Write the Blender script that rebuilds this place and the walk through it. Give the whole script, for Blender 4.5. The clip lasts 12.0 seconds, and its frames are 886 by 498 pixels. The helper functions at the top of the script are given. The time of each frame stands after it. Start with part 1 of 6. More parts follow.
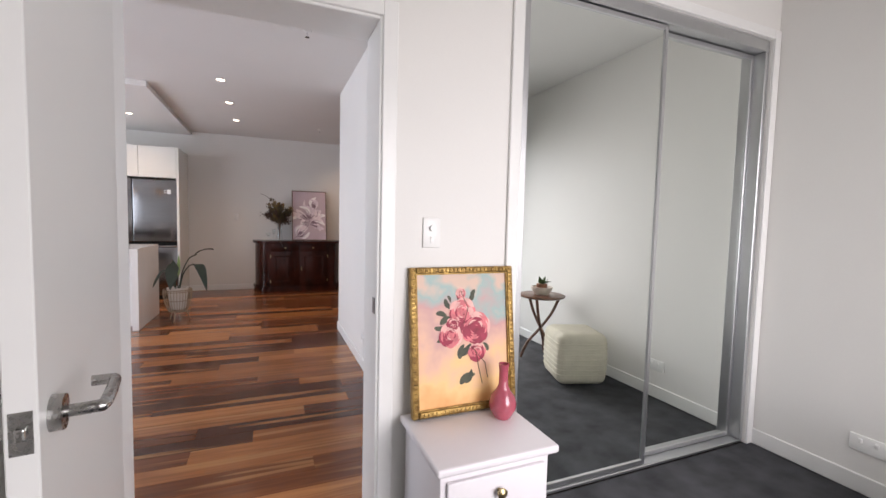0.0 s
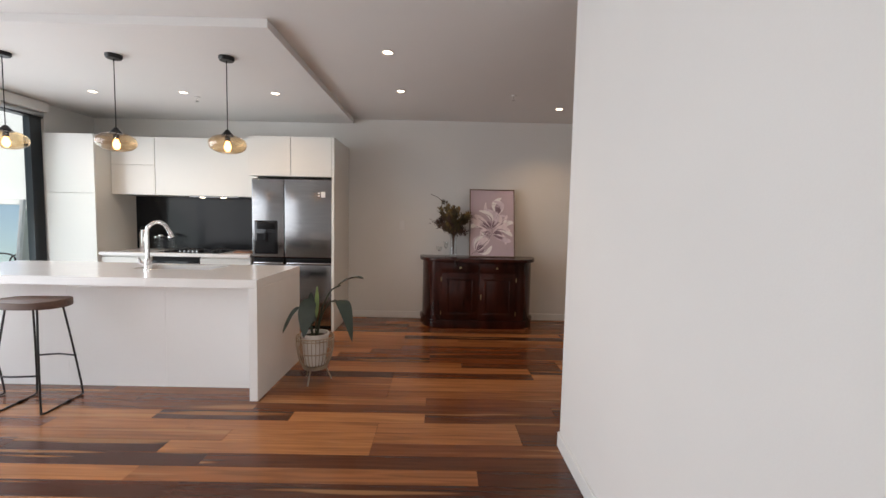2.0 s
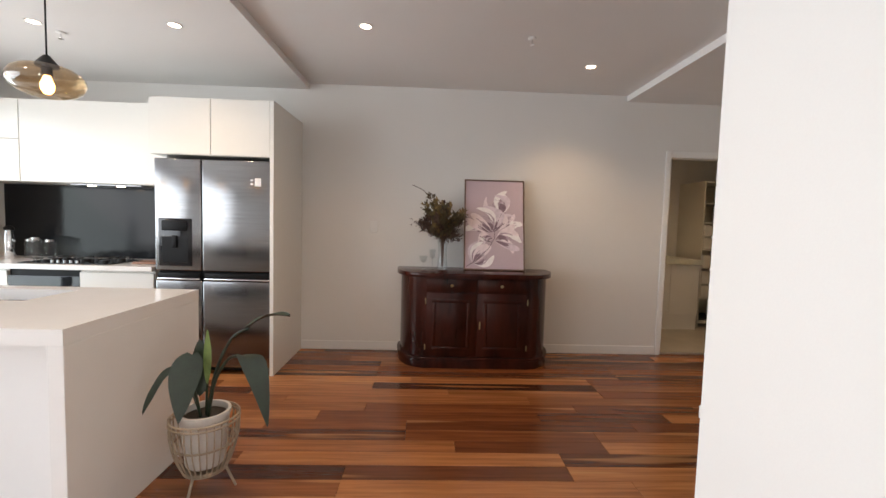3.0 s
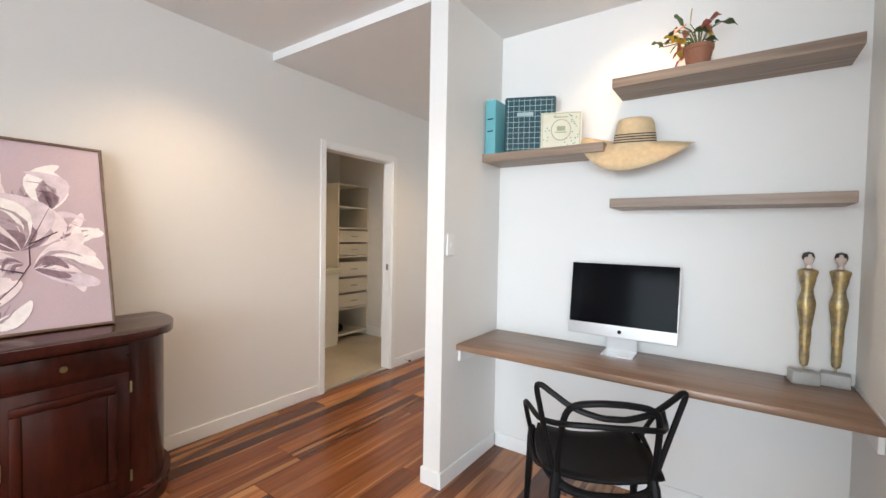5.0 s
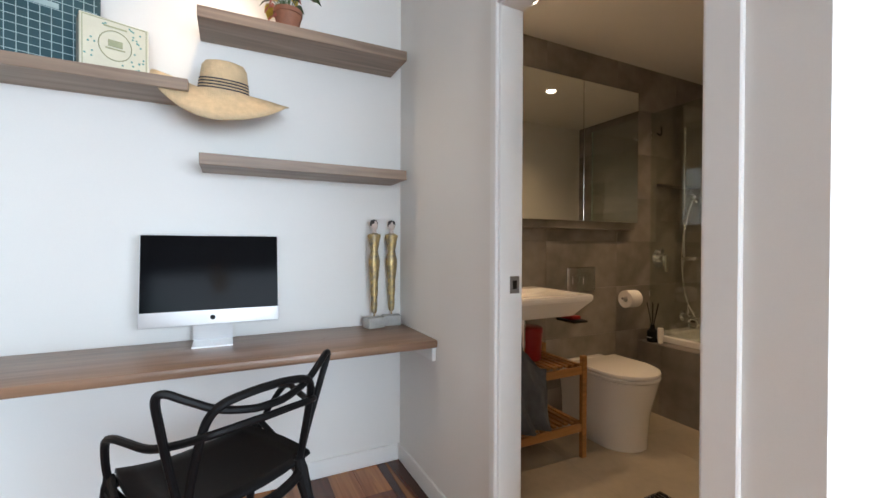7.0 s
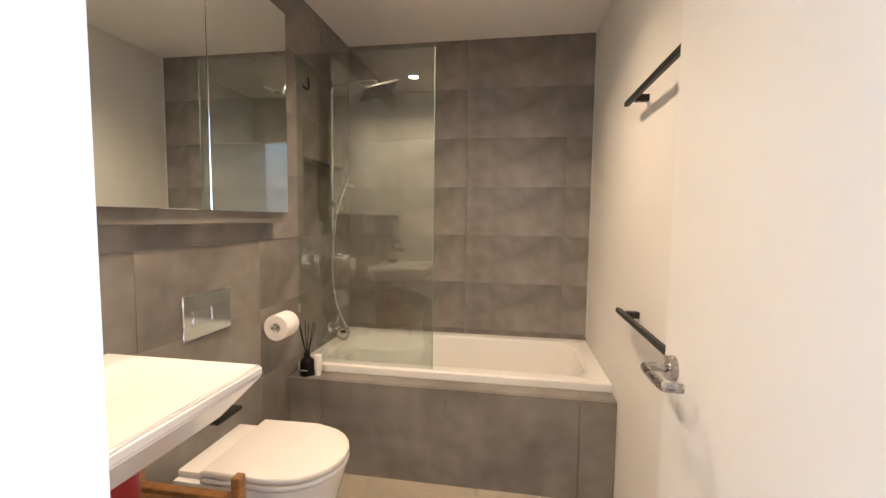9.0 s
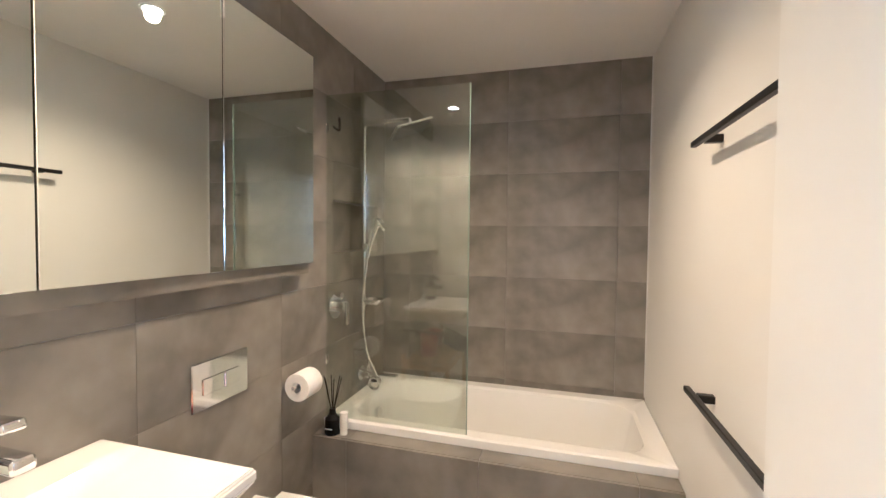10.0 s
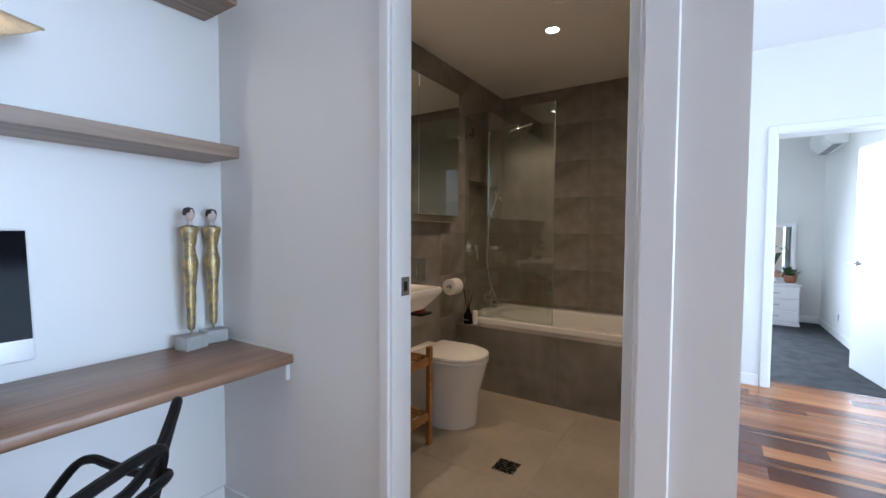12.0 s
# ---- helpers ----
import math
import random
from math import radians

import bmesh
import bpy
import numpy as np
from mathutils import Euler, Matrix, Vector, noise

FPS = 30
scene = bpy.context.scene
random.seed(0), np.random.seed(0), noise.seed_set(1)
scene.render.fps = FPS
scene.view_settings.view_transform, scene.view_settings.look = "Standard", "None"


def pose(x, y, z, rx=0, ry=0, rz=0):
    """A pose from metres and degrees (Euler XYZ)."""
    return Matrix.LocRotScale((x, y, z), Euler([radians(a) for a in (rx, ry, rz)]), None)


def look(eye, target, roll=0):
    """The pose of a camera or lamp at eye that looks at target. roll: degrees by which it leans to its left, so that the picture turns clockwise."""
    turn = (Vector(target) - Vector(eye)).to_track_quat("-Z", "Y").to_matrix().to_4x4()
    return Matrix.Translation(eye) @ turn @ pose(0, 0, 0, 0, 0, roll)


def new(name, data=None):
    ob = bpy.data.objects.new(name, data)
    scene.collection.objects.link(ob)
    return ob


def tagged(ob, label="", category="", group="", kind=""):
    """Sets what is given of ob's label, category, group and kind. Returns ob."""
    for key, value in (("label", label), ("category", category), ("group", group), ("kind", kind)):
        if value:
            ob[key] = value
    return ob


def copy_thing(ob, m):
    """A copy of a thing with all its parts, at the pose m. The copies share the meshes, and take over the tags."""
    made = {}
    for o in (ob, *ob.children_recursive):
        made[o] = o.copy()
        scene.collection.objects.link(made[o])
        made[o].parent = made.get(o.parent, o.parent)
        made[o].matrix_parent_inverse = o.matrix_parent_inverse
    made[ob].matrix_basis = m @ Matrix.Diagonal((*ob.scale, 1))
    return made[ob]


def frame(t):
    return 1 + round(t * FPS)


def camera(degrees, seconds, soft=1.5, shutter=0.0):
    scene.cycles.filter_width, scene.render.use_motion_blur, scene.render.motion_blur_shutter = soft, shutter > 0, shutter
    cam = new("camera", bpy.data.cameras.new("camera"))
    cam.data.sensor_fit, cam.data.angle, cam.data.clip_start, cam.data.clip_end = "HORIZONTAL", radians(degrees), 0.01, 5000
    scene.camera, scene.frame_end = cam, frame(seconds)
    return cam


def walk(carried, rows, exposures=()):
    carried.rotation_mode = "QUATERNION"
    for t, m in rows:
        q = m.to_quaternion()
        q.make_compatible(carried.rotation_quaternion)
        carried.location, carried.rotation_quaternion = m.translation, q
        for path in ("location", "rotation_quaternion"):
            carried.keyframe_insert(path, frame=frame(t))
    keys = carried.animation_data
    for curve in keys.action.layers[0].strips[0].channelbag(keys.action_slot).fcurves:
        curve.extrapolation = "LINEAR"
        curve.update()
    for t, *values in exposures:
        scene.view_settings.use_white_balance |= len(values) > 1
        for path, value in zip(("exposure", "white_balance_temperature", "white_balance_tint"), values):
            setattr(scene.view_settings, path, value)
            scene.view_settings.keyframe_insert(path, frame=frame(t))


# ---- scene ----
cam = camera(93.2, 12.0)
PATH = [
    (0, (0.14, 0.513, 1.252), (0.905, 2.357, 1.124), 1.4),
    (0.5, (0.173, 1.046, 1.268), (0.581, 2.999, 1.128), 1.5),
    (1, (0.14, 1.615, 1.269), (0.322, 3.602, 1.129), 1.2),
    (1.5, (0.103, 2.282, 1.305), (0.163, 4.276, 1.162), 1.2),
    (2, (0.13, 2.931, 1.341), (0.144, 4.926, 1.201), 1.2),
    (2.5, (0.103, 3.643, 1.315), (0.105, 5.639, 1.184), 1.2),
    (2.7, (0.108, 3.918, 1.314), (0.123, 5.913, 1.186), 1.4),
    (4.3, (0.546, 5.588, 1.334), (1.5, 7.343, 1.233), 1.2),
    (4.5, (0.548, 5.637, 1.333), (1.73, 7.247, 1.241), 1.2),
    (5, (0.321, 5.77, 1.341), (1.96, 6.914, 1.276), 1.1),
    (5.5, (0.037, 5.868, 1.361), (1.919, 6.542, 1.331), 1.0),
    (6, (-0.068, 6.031, 1.396), (1.918, 6.267, 1.395), 0.7),
    (6.5, (0.195, 6.155, 1.26), (2.174, 5.863, 1.287), 0.7),
    (7, (0.559, 6.17, 1.174), (2.344, 5.268, 1.154), 0.2),
    (7.5, (0.901, 6.148, 1.13), (2.235, 4.662, 1.035), 0.3),
    (9.3, (1.482, 5.375, 1.357), (1.78, 3.402, 1.215), 0.6),
    (9.5, (1.487, 5.321, 1.391), (1.841, 3.356, 1.263), 0.5),
    (10, (1.441, 5.323, 1.441), (1.987, 3.4, 1.376), 0.6),
    (10.5, (1.332, 5.483, 1.404), (2.065, 3.622, 1.394), 0.5),
    (11, (1.171, 5.71, 1.342), (2.016, 3.897, 1.343), 0.3),
    (11.5, (1.037, 6.007, 1.262), (1.964, 4.235, 1.235), 0.2),
    (12, (0.924, 6.357, 1.213), (2.001, 4.674, 1.129), 0.3),
]
EXPOSURES = [
    (0.0, -0.02, 6600, 22),
    (0.5, -0.12, 6700, 21),
    (1.0, -0.10, 6800, 20),
    (1.5, -0.20, 6900, 19),
    (2.5, -0.02, 7000, 18),
    (4.4, 1.22, 6650, 13),
    (5.5, 1.18, 6250, 12),
    (6.5, 1.0, 5900, 11),
    (7.5, 1.40, 6250, 12),
    (9.4, 2.80, 4900, 9),
    (10.2, 2.78, 4750, 8),
    (10.6, 2.50, 4500, 9),
    (11.0, 2.12, 4950, 11),
    (11.5, 1.70, 4700, 9),
    (12.0, 1.20, 5150, 10),
]
walk(cam, [(t, look(eye, target, roll)) for t, eye, target, roll in PATH], EXPOSURES)

# ---- world and large lights ----
world = bpy.data.worlds.new("sky")
scene.world = world
world.use_nodes = True
wn = world.node_tree.nodes
sky = wn.new("ShaderNodeTexSky")
sky.sky_type, sky.sun_disc = "NISHITA", False
sky.sun_elevation, sky.sun_rotation = radians(56), radians(172)
world.node_tree.links.new(sky.outputs[0], wn["Background"].inputs[0])
wn["Background"].inputs[1].default_value = 0.15

sun = bpy.data.lights.new("sun_light", "SUN")
sun.energy, sun.angle, sun.color = 5.0, radians(4), (1.0, 0.97, 0.93)
sun_ob = new("sun_light", sun)
sun_ob.matrix_world = look((1.0, -6.7, 10), (0, 0, 0))


def area(name, m, w, h, power, colour, spread=180):
    d = bpy.data.lights.new(name, "AREA")
    d.shape, d.size, d.size_y, d.energy, d.color, d.spread = "RECTANGLE", w, h, power, colour, radians(spread)
    ob = new(name, d)
    ob.matrix_world = m
    return ob


def spot(name, x, y, z, power, colour=(1.0, 0.80, 0.57), deg=120, size=0.03):
    d = bpy.data.lights.new(name, "SPOT")
    d.energy, d.color, d.spot_size, d.spot_blend, d.shadow_soft_size = power, colour, radians(deg), 1.0, size
    ob = new(name, d)
    ob.location = (x, y, z)
    return ob


DOWN = 13
DAY = (0.80, 0.91, 1.0)
area("window_light_living", look((-4.40, 5.0, 1.30), (0, 5.4, 0.7)), 5.0, 2.1, 130, DAY, 140)
area("window_light_bedroom", look((1.68, -1.11, 1.20), (1.5, 2, 0.1)), 1.7, 2.0, 55, (0.96, 0.97, 0.95), 120)

# ---- materials ----
def mat(name, colour, rough=0.5, metal=0.0, vary=0.06, scale=3.0, fine=60.0, bump=0.02, tint=None, spec=0.5, stretch=(1, 1, 1), random_obj=0.0, coat=0.0):
    """A painted or plain surface: a base colour with broad and fine variation, uneven gloss and fine relief."""
    m = bpy.data.materials.new(name)
    m.use_nodes = True
    n, l = m.node_tree.nodes, m.node_tree.links
    b = n["Principled BSDF"]
    b.inputs["Metallic"].default_value = metal
    b.inputs["Specular IOR Level"].default_value = spec
    b.inputs["Coat Weight"].default_value = coat
    co = n.new("ShaderNodeTexCoord")
    mp = n.new("ShaderNodeMapping")
    mp.inputs["Scale"].default_value = stretch
    l.new(co.outputs["Object"], mp.inputs[0])
    big, small = n.new("ShaderNodeTexNoise"), n.new("ShaderNodeTexNoise")
    big.inputs["Scale"].default_value, small.inputs["Scale"].default_value = scale, fine
    big.inputs["Detail"].default_value, small.inputs["Detail"].default_value = 3, 4
    l.new(mp.outputs[0], big.inputs[0]), l.new(mp.outputs[0], small.inputs[0])
    mix = n.new("ShaderNodeMath")
    mix.operation = "MULTIPLY_ADD"
    mix.inputs[1].default_value = 0.4
    l.new(small.outputs[0], mix.inputs[0]), l.new(big.outputs[0], mix.inputs[2])
    ramp = n.new("ShaderNodeValToRGB")
    dark = [c * (1 - vary) for c in colour] if tint is None else list(tint)
    light = [min(1, c * (1 + vary)) for c in colour]
    ramp.color_ramp.elements[0].position, ramp.color_ramp.elements[1].position = 0.45, 0.95
    ramp.color_ramp.elements[0].color, ramp.color_ramp.elements[1].color = (*dark, 1), (*light, 1)
    l.new(mix.outputs[0], ramp.inputs[0])
    out = ramp.outputs[0]
    if random_obj:
        info, hsv = n.new("ShaderNodeObjectInfo"), n.new("ShaderNodeHueSaturation")
        rr = n.new("ShaderNodeMapRange")
        rr.inputs["To Min"].default_value, rr.inputs["To Max"].default_value = 1 - random_obj, 1 + random_obj
        l.new(info.outputs["Random"], rr.inputs[0]), l.new(rr.outputs[0], hsv.inputs["Value"]), l.new(out, hsv.inputs["Color"])
        out = hsv.outputs[0]
    l.new(out, b.inputs["Base Color"])
    r = n.new("ShaderNodeMapRange")
    r.inputs["To Min"].default_value, r.inputs["To Max"].default_value = max(0, rough - 0.08), min(1, rough + 0.08)
    l.new(small.outputs[0], r.inputs[0]), l.new(r.outputs[0], b.inputs["Roughness"])
    if bump:
        bp = n.new("ShaderNodeBump")
        bp.inputs["Strength"].default_value, bp.inputs["Distance"].default_value = bump * 5, 0.004
        l.new(small.outputs[0], bp.inputs["Height"]), l.new(bp.outputs[0], b.inputs["Normal"])
    return m


def plain(name, colour, rough=0.5, metal=0.0, trans=0.0, ior=1.45, emit=0.0, ecol=None):
    m = bpy.data.materials.new(name)
    m.use_nodes = True
    b = m.node_tree.nodes["Principled BSDF"]
    b.inputs["Base Color"].default_value = (*colour, 1)
    b.inputs["Roughness"].default_value, b.inputs["Metallic"].default_value = rough, metal
    b.inputs["Transmission Weight"].default_value, b.inputs["IOR"].default_value = trans, ior
    b.inputs["Emission Strength"].default_value = emit
    if ecol:
        b.inputs["Emission Color"].default_value = (*ecol, 1)
    return m


def wood(name, a, b_, c, rough=0.35, along="x", random=True, scale=1.0, coat=0.0, streak=None):
    """Boards: three tones picked per object, with grain drawn out along the board."""
    m = bpy.data.materials.new(name)
    m.use_nodes = True
    n, l = m.node_tree.nodes, m.node_tree.links
    b = n["Principled BSDF"]
    co, mp, info = n.new("ShaderNodeTexCoord"), n.new("ShaderNodeMapping"), n.new("ShaderNodeObjectInfo")
    mp.inputs["Scale"].default_value = {"x": (1.2, 22, 22), "y": (22, 1.2, 22), "z": (22, 22, 1.2)}[along]
    l.new(co.outputs["Object"], mp.inputs[0])
    add = n.new("ShaderNodeVectorMath")
    add.operation = "MULTIPLY_ADD"
    add.inputs[1].default_value = (37, 53, 71)
    l.new(info.outputs["Random"], add.inputs[0]), l.new(mp.outputs[0], add.inputs[2])
    grain, wav = n.new("ShaderNodeTexNoise"), n.new("ShaderNodeTexNoise")
    grain.inputs["Scale"].default_value, grain.inputs["Detail"].default_value, grain.inputs["Distortion"].default_value = 1.6 * scale, 6, 0.6
    wav.inputs["Scale"].default_value = 9 * scale
    src = add.outputs[0] if random else mp.outputs[0]
    l.new(src, grain.inputs[0]), l.new(src, wav.inputs[0])
    pick = n.new("ShaderNodeValToRGB")
    e = pick.color_ramp.elements
    e[0].position, e[0].color = 0.0, (*a, 1)
    e[1].position, e[1].color = 1.0, (*c, 1)
    mid = e.new(0.5)
    mid.color = (*b_, 1)
    if random:
        l.new(info.outputs["Random"], pick.inputs[0])
    else:
        pick.inputs[0].default_value = 0.5
    mul = n.new("ShaderNodeMixRGB")
    mul.blend_type = "MULTIPLY"
    mul.inputs[0].default_value = 0.75
    gr = n.new("ShaderNodeValToRGB")
    gr.color_ramp.elements[0].position, gr.color_ramp.elements[0].color = 0.3, (0.46, 0.41, 0.38, 1)
    gr.color_ramp.elements[1].position, gr.color_ramp.elements[1].color = 0.7, (1.15, 1.12, 1.1, 1)
    l.new(grain.outputs[0], gr.inputs[0]), l.new(pick.outputs[0], mul.inputs[1]), l.new(gr.outputs[0], mul.inputs[2])
    tone = mul.outputs[0]
    if streak:
        # pale sapwood bands that run along some of the boards
        band, lim, mix = n.new("ShaderNodeTexNoise"), n.new("ShaderNodeValToRGB"), n.new("ShaderNodeMixRGB")
        band.inputs["Scale"].default_value, band.inputs["Detail"].default_value = 0.55, 2
        lim.color_ramp.elements[0].position, lim.color_ramp.elements[1].position = 0.60, 0.66
        lim.color_ramp.elements[1].color = (0.5, 0.5, 0.5, 1)
        mix.inputs[2].default_value = (*streak, 1)
        l.new(src, band.inputs[0]), l.new(band.outputs[0], lim.inputs[0])
        l.new(lim.outputs[0], mix.inputs[0]), l.new(tone, mix.inputs[1])
        tone = mix.outputs[0]
    l.new(tone, b.inputs["Base Color"])
    rr = n.new("ShaderNodeMapRange")
    rr.inputs["To Min"].default_value, rr.inputs["To Max"].default_value = rough - 0.07, rough + 0.1
    l.new(wav.outputs[0], rr.inputs[0]), l.new(rr.outputs[0], b.inputs["Roughness"])
    bp = n.new("ShaderNodeBump")
    bp.inputs["Strength"].default_value, bp.inputs["Distance"].default_value = 0.12, 0.002
    l.new(wav.outputs[0], bp.inputs["Height"]), l.new(bp.outputs[0], b.inputs["Normal"])
    b.inputs["Coat Weight"].default_value = coat
    return m


def thin_glass(name, colour=(1, 1, 1), gloss=0.04, rough=0.0):
    """A pane: clear, with a mirror-like gloss that grows towards grazing views."""
    m = bpy.data.materials.new(name)
    m.use_nodes = True
    n, l = m.node_tree.nodes, m.node_tree.links
    n.remove(n["Principled BSDF"])
    tr, gl, fr, mx = n.new("ShaderNodeBsdfTransparent"), n.new("ShaderNodeBsdfGlossy"), n.new("ShaderNodeLayerWeight"), n.new("ShaderNodeMixShader")
    pw, ml = n.new("ShaderNodeMath"), n.new("ShaderNodeMath")
    tr.inputs[0].default_value = (*colour, 1)
    gl.inputs["Roughness"].default_value = rough
    pw.operation, ml.operation = "POWER", "MULTIPLY_ADD"
    pw.inputs[1].default_value = 4.0
    ml.inputs[1].default_value, ml.inputs[2].default_value = 0.7, gloss
    l.new(fr.outputs["Facing"], pw.inputs[0]), l.new(pw.outputs[0], ml.inputs[0])
    l.new(ml.outputs[0], mx.inputs[0]), l.new(tr.outputs[0], mx.inputs[1]), l.new(gl.outputs[0], mx.inputs[2])
    l.new(mx.outputs[0], n["Material Output"].inputs[0])
    return m


WALL = mat("wall_paint", (0.78, 0.77, 0.74), 0.55, vary=0.02, scale=1.2, fine=180, bump=0.01)
CEIL = mat("ceiling_paint", (0.80, 0.79, 0.77), 0.8, vary=0.02, scale=1.0, fine=120, bump=0.01)
TRIM = mat("trim_enamel", (0.82, 0.82, 0.80), 0.32, vary=0.02, scale=2, fine=40, bump=0.005)
DOORW = mat("door_enamel", (0.80, 0.80, 0.78), 0.36, vary=0.012, scale=1.5, fine=6, bump=0.0)
CARPET = mat("carpet_charcoal", (0.068, 0.069, 0.074), 0.95, vary=0.35, scale=7, fine=260, bump=0.2, spec=0.1)
FLOORW = wood("hardwood_boards", (0.066, 0.018, 0.008), (0.215, 0.070, 0.023), (0.50, 0.215, 0.078), rough=0.19, streak=(0.50, 0.25, 0.10))
GAP = plain("board_gap", (0.03, 0.015, 0.01), 0.7)
TILE = mat("concrete_tile", (0.225, 0.207, 0.182), 0.34, vary=0.38, scale=2.6, fine=11, bump=0.008, random_obj=0.035)
GROUT = mat("grout", (0.15, 0.138, 0.122), 0.8)
FTILE = mat("floor_tile_sand", (0.40, 0.355, 0.275), 0.42, vary=0.14, scale=3, fine=25, bump=0.01, random_obj=0.03)
CABW = mat("cabinet_white_gloss", (0.78, 0.77, 0.72), 0.22, vary=0.01, scale=1, fine=30, bump=0.0)
STONE = mat("bench_stone_white", (0.80, 0.79, 0.77), 0.15, vary=0.02, scale=5, fine=200, bump=0.0)
ISLP = mat("island_panel_white", (0.82, 0.81, 0.79), 0.38, vary=0.01, scale=1.5, fine=40, bump=0.0)
STEEL = mat("brushed_steel_dark", (0.26, 0.26, 0.265), 0.2, 1.0, vary=0.12, scale=3, fine=80, bump=0.0, stretch=(1, 1, 30))
CHROME = plain("chrome", (0.82, 0.82, 0.83), 0.08, 1.0)
NICKEL = mat("satin_nickel", (0.40, 0.39, 0.375), 0.27, 1.0, vary=0.05, scale=10, fine=90, bump=0.0)
ALU = mat("anodised_aluminium", (0.62, 0.63, 0.64), 0.32, 1.0, vary=0.04, scale=4, fine=120, bump=0.0, stretch=(1, 1, 0.1))
BLACKG = plain("black_glass", (0.012, 0.013, 0.015), 0.04)
BLACKP = mat("black_plastic", (0.007, 0.007, 0.0075), 0.45, vary=0.1, scale=10, fine=200, bump=0.01, spec=0.14)
BLACKM = mat("black_metal", (0.025, 0.024, 0.024), 0.4, 0.6, vary=0.1, scale=12, fine=160, bump=0.01)
MIRROR = plain("mirror", (0.86, 0.90, 0.87), 0.0, 1.0)
MAHOG = mat("mahogany", (0.046, 0.0098, 0.0062), 0.22, vary=0.3, scale=5, fine=24, bump=0.0, tint=(0.018, 0.0045, 0.004), stretch=(1.5, 1.5, 0.35), spec=0.32, coat=0.12)
OAK = wood("greyed_oak", (0.24, 0.17, 0.12), (0.31, 0.23, 0.17), (0.36, 0.27, 0.2), rough=0.42, along="y", random=False, scale=0.8)
DESKW = wood("desk_walnut", (0.20, 0.12, 0.075), (0.265, 0.165, 0.105), (0.30, 0.18, 0.11), rough=0.30, along="y", random=False, scale=0.8)
CERAM = mat("white_ceramic", (0.84, 0.83, 0.80), 0.1, vary=0.01, scale=2, fine=30, bump=0.0)
LAMP = plain("lamp_lens", (1, 1, 1), 0.4, emit=9.0, ecol=(1.0, 0.83, 0.62))
GLASS = thin_glass("window_glass", (0.93, 0.98, 0.97), 0.03)
SCREEN = thin_glass("shower_glass", (0.90, 0.935, 0.90), 0.12)


# ---- building helpers ----
def mesh_of(name, bm, material):
    me = bpy.data.meshes.new(name)
    bmesh.ops.recalc_face_normals(bm, faces=bm.faces)
    bm.to_mesh(me)
    bm.free()
    for mm in material if isinstance(material, (list, tuple)) else [material]:
        me.materials.append(mm)
    return me


def smooth(me, angle=35):
    me.polygons.foreach_set("use_smooth", [True] * len(me.polygons))
    me.set_sharp_from_angle(angle=radians(angle))
    return me


def thing(name, label, category, at=(0, 0, 0), rz=0, group="", kind=""):
    ob = new(name)
    ob.empty_display_size = 0.1
    ob.matrix_world = pose(*at, 0, 0, rz)
    return tagged(ob, label, category, group, kind)


def part(name, bm, material, parent, label="", soft=True):
    me = mesh_of(name, bm, material)
    if soft:
        smooth(me)
    ob = new(name, me)
    ob.parent = parent
    if label:
        ob["label"] = label
    return ob


def solo(name, bm, material, label, category, group="", kind="", at=(0, 0, 0), rz=0, soft=True):
    me = mesh_of(name, bm, material)
    if soft:
        smooth(me)
    ob = new(name, me)
    ob.matrix_world = pose(*at, 0, 0, rz)
    return tagged(ob, label, category, group, kind)


def box(x0, x1, y0, y1, z0, z1, r=0.0, bm=None, seg=2, m=None):
    """A block, with its edges rounded by r."""
    bm = bm or bmesh.new()
    tmp = bmesh.new()
    bmesh.ops.create_cube(tmp, size=1.0, matrix=Matrix.Translation(((x0 + x1) / 2, (y0 + y1) / 2, (z0 + z1) / 2)) @ Matrix.Diagonal((abs(x1 - x0), abs(y1 - y0), abs(z1 - z0), 1)))
    if r:
        bmesh.ops.bevel(tmp, geom=tmp.edges[:], offset=min(r, 0.49 * min(abs(x1 - x0), abs(y1 - y0), abs(z1 - z0))), segments=seg, affect="EDGES", profile=0.5)
    return join(bm, tmp, m)


def join(bm, tmp, m=None):
    if m is not None:
        tmp.transform(m)
    me = bpy.data.meshes.new("tmp")
    tmp.to_mesh(me)
    tmp.free()
    bm.from_mesh(me)
    bpy.data.meshes.remove(me)
    return bm


def rod(p, q, r, r2=None, seg=12, bm=None):
    bm = bm or bmesh.new()
    p, q = Vector(p), Vector(q)
    d = q - p
    m = Matrix.Translation((p + q) / 2) @ d.to_track_quat("Z", "Y").to_matrix().to_4x4()
    bmesh.ops.create_cone(bm, cap_ends=True, segments=seg, radius1=r, radius2=r if r2 is None else r2, depth=d.length, matrix=m)
    return bm


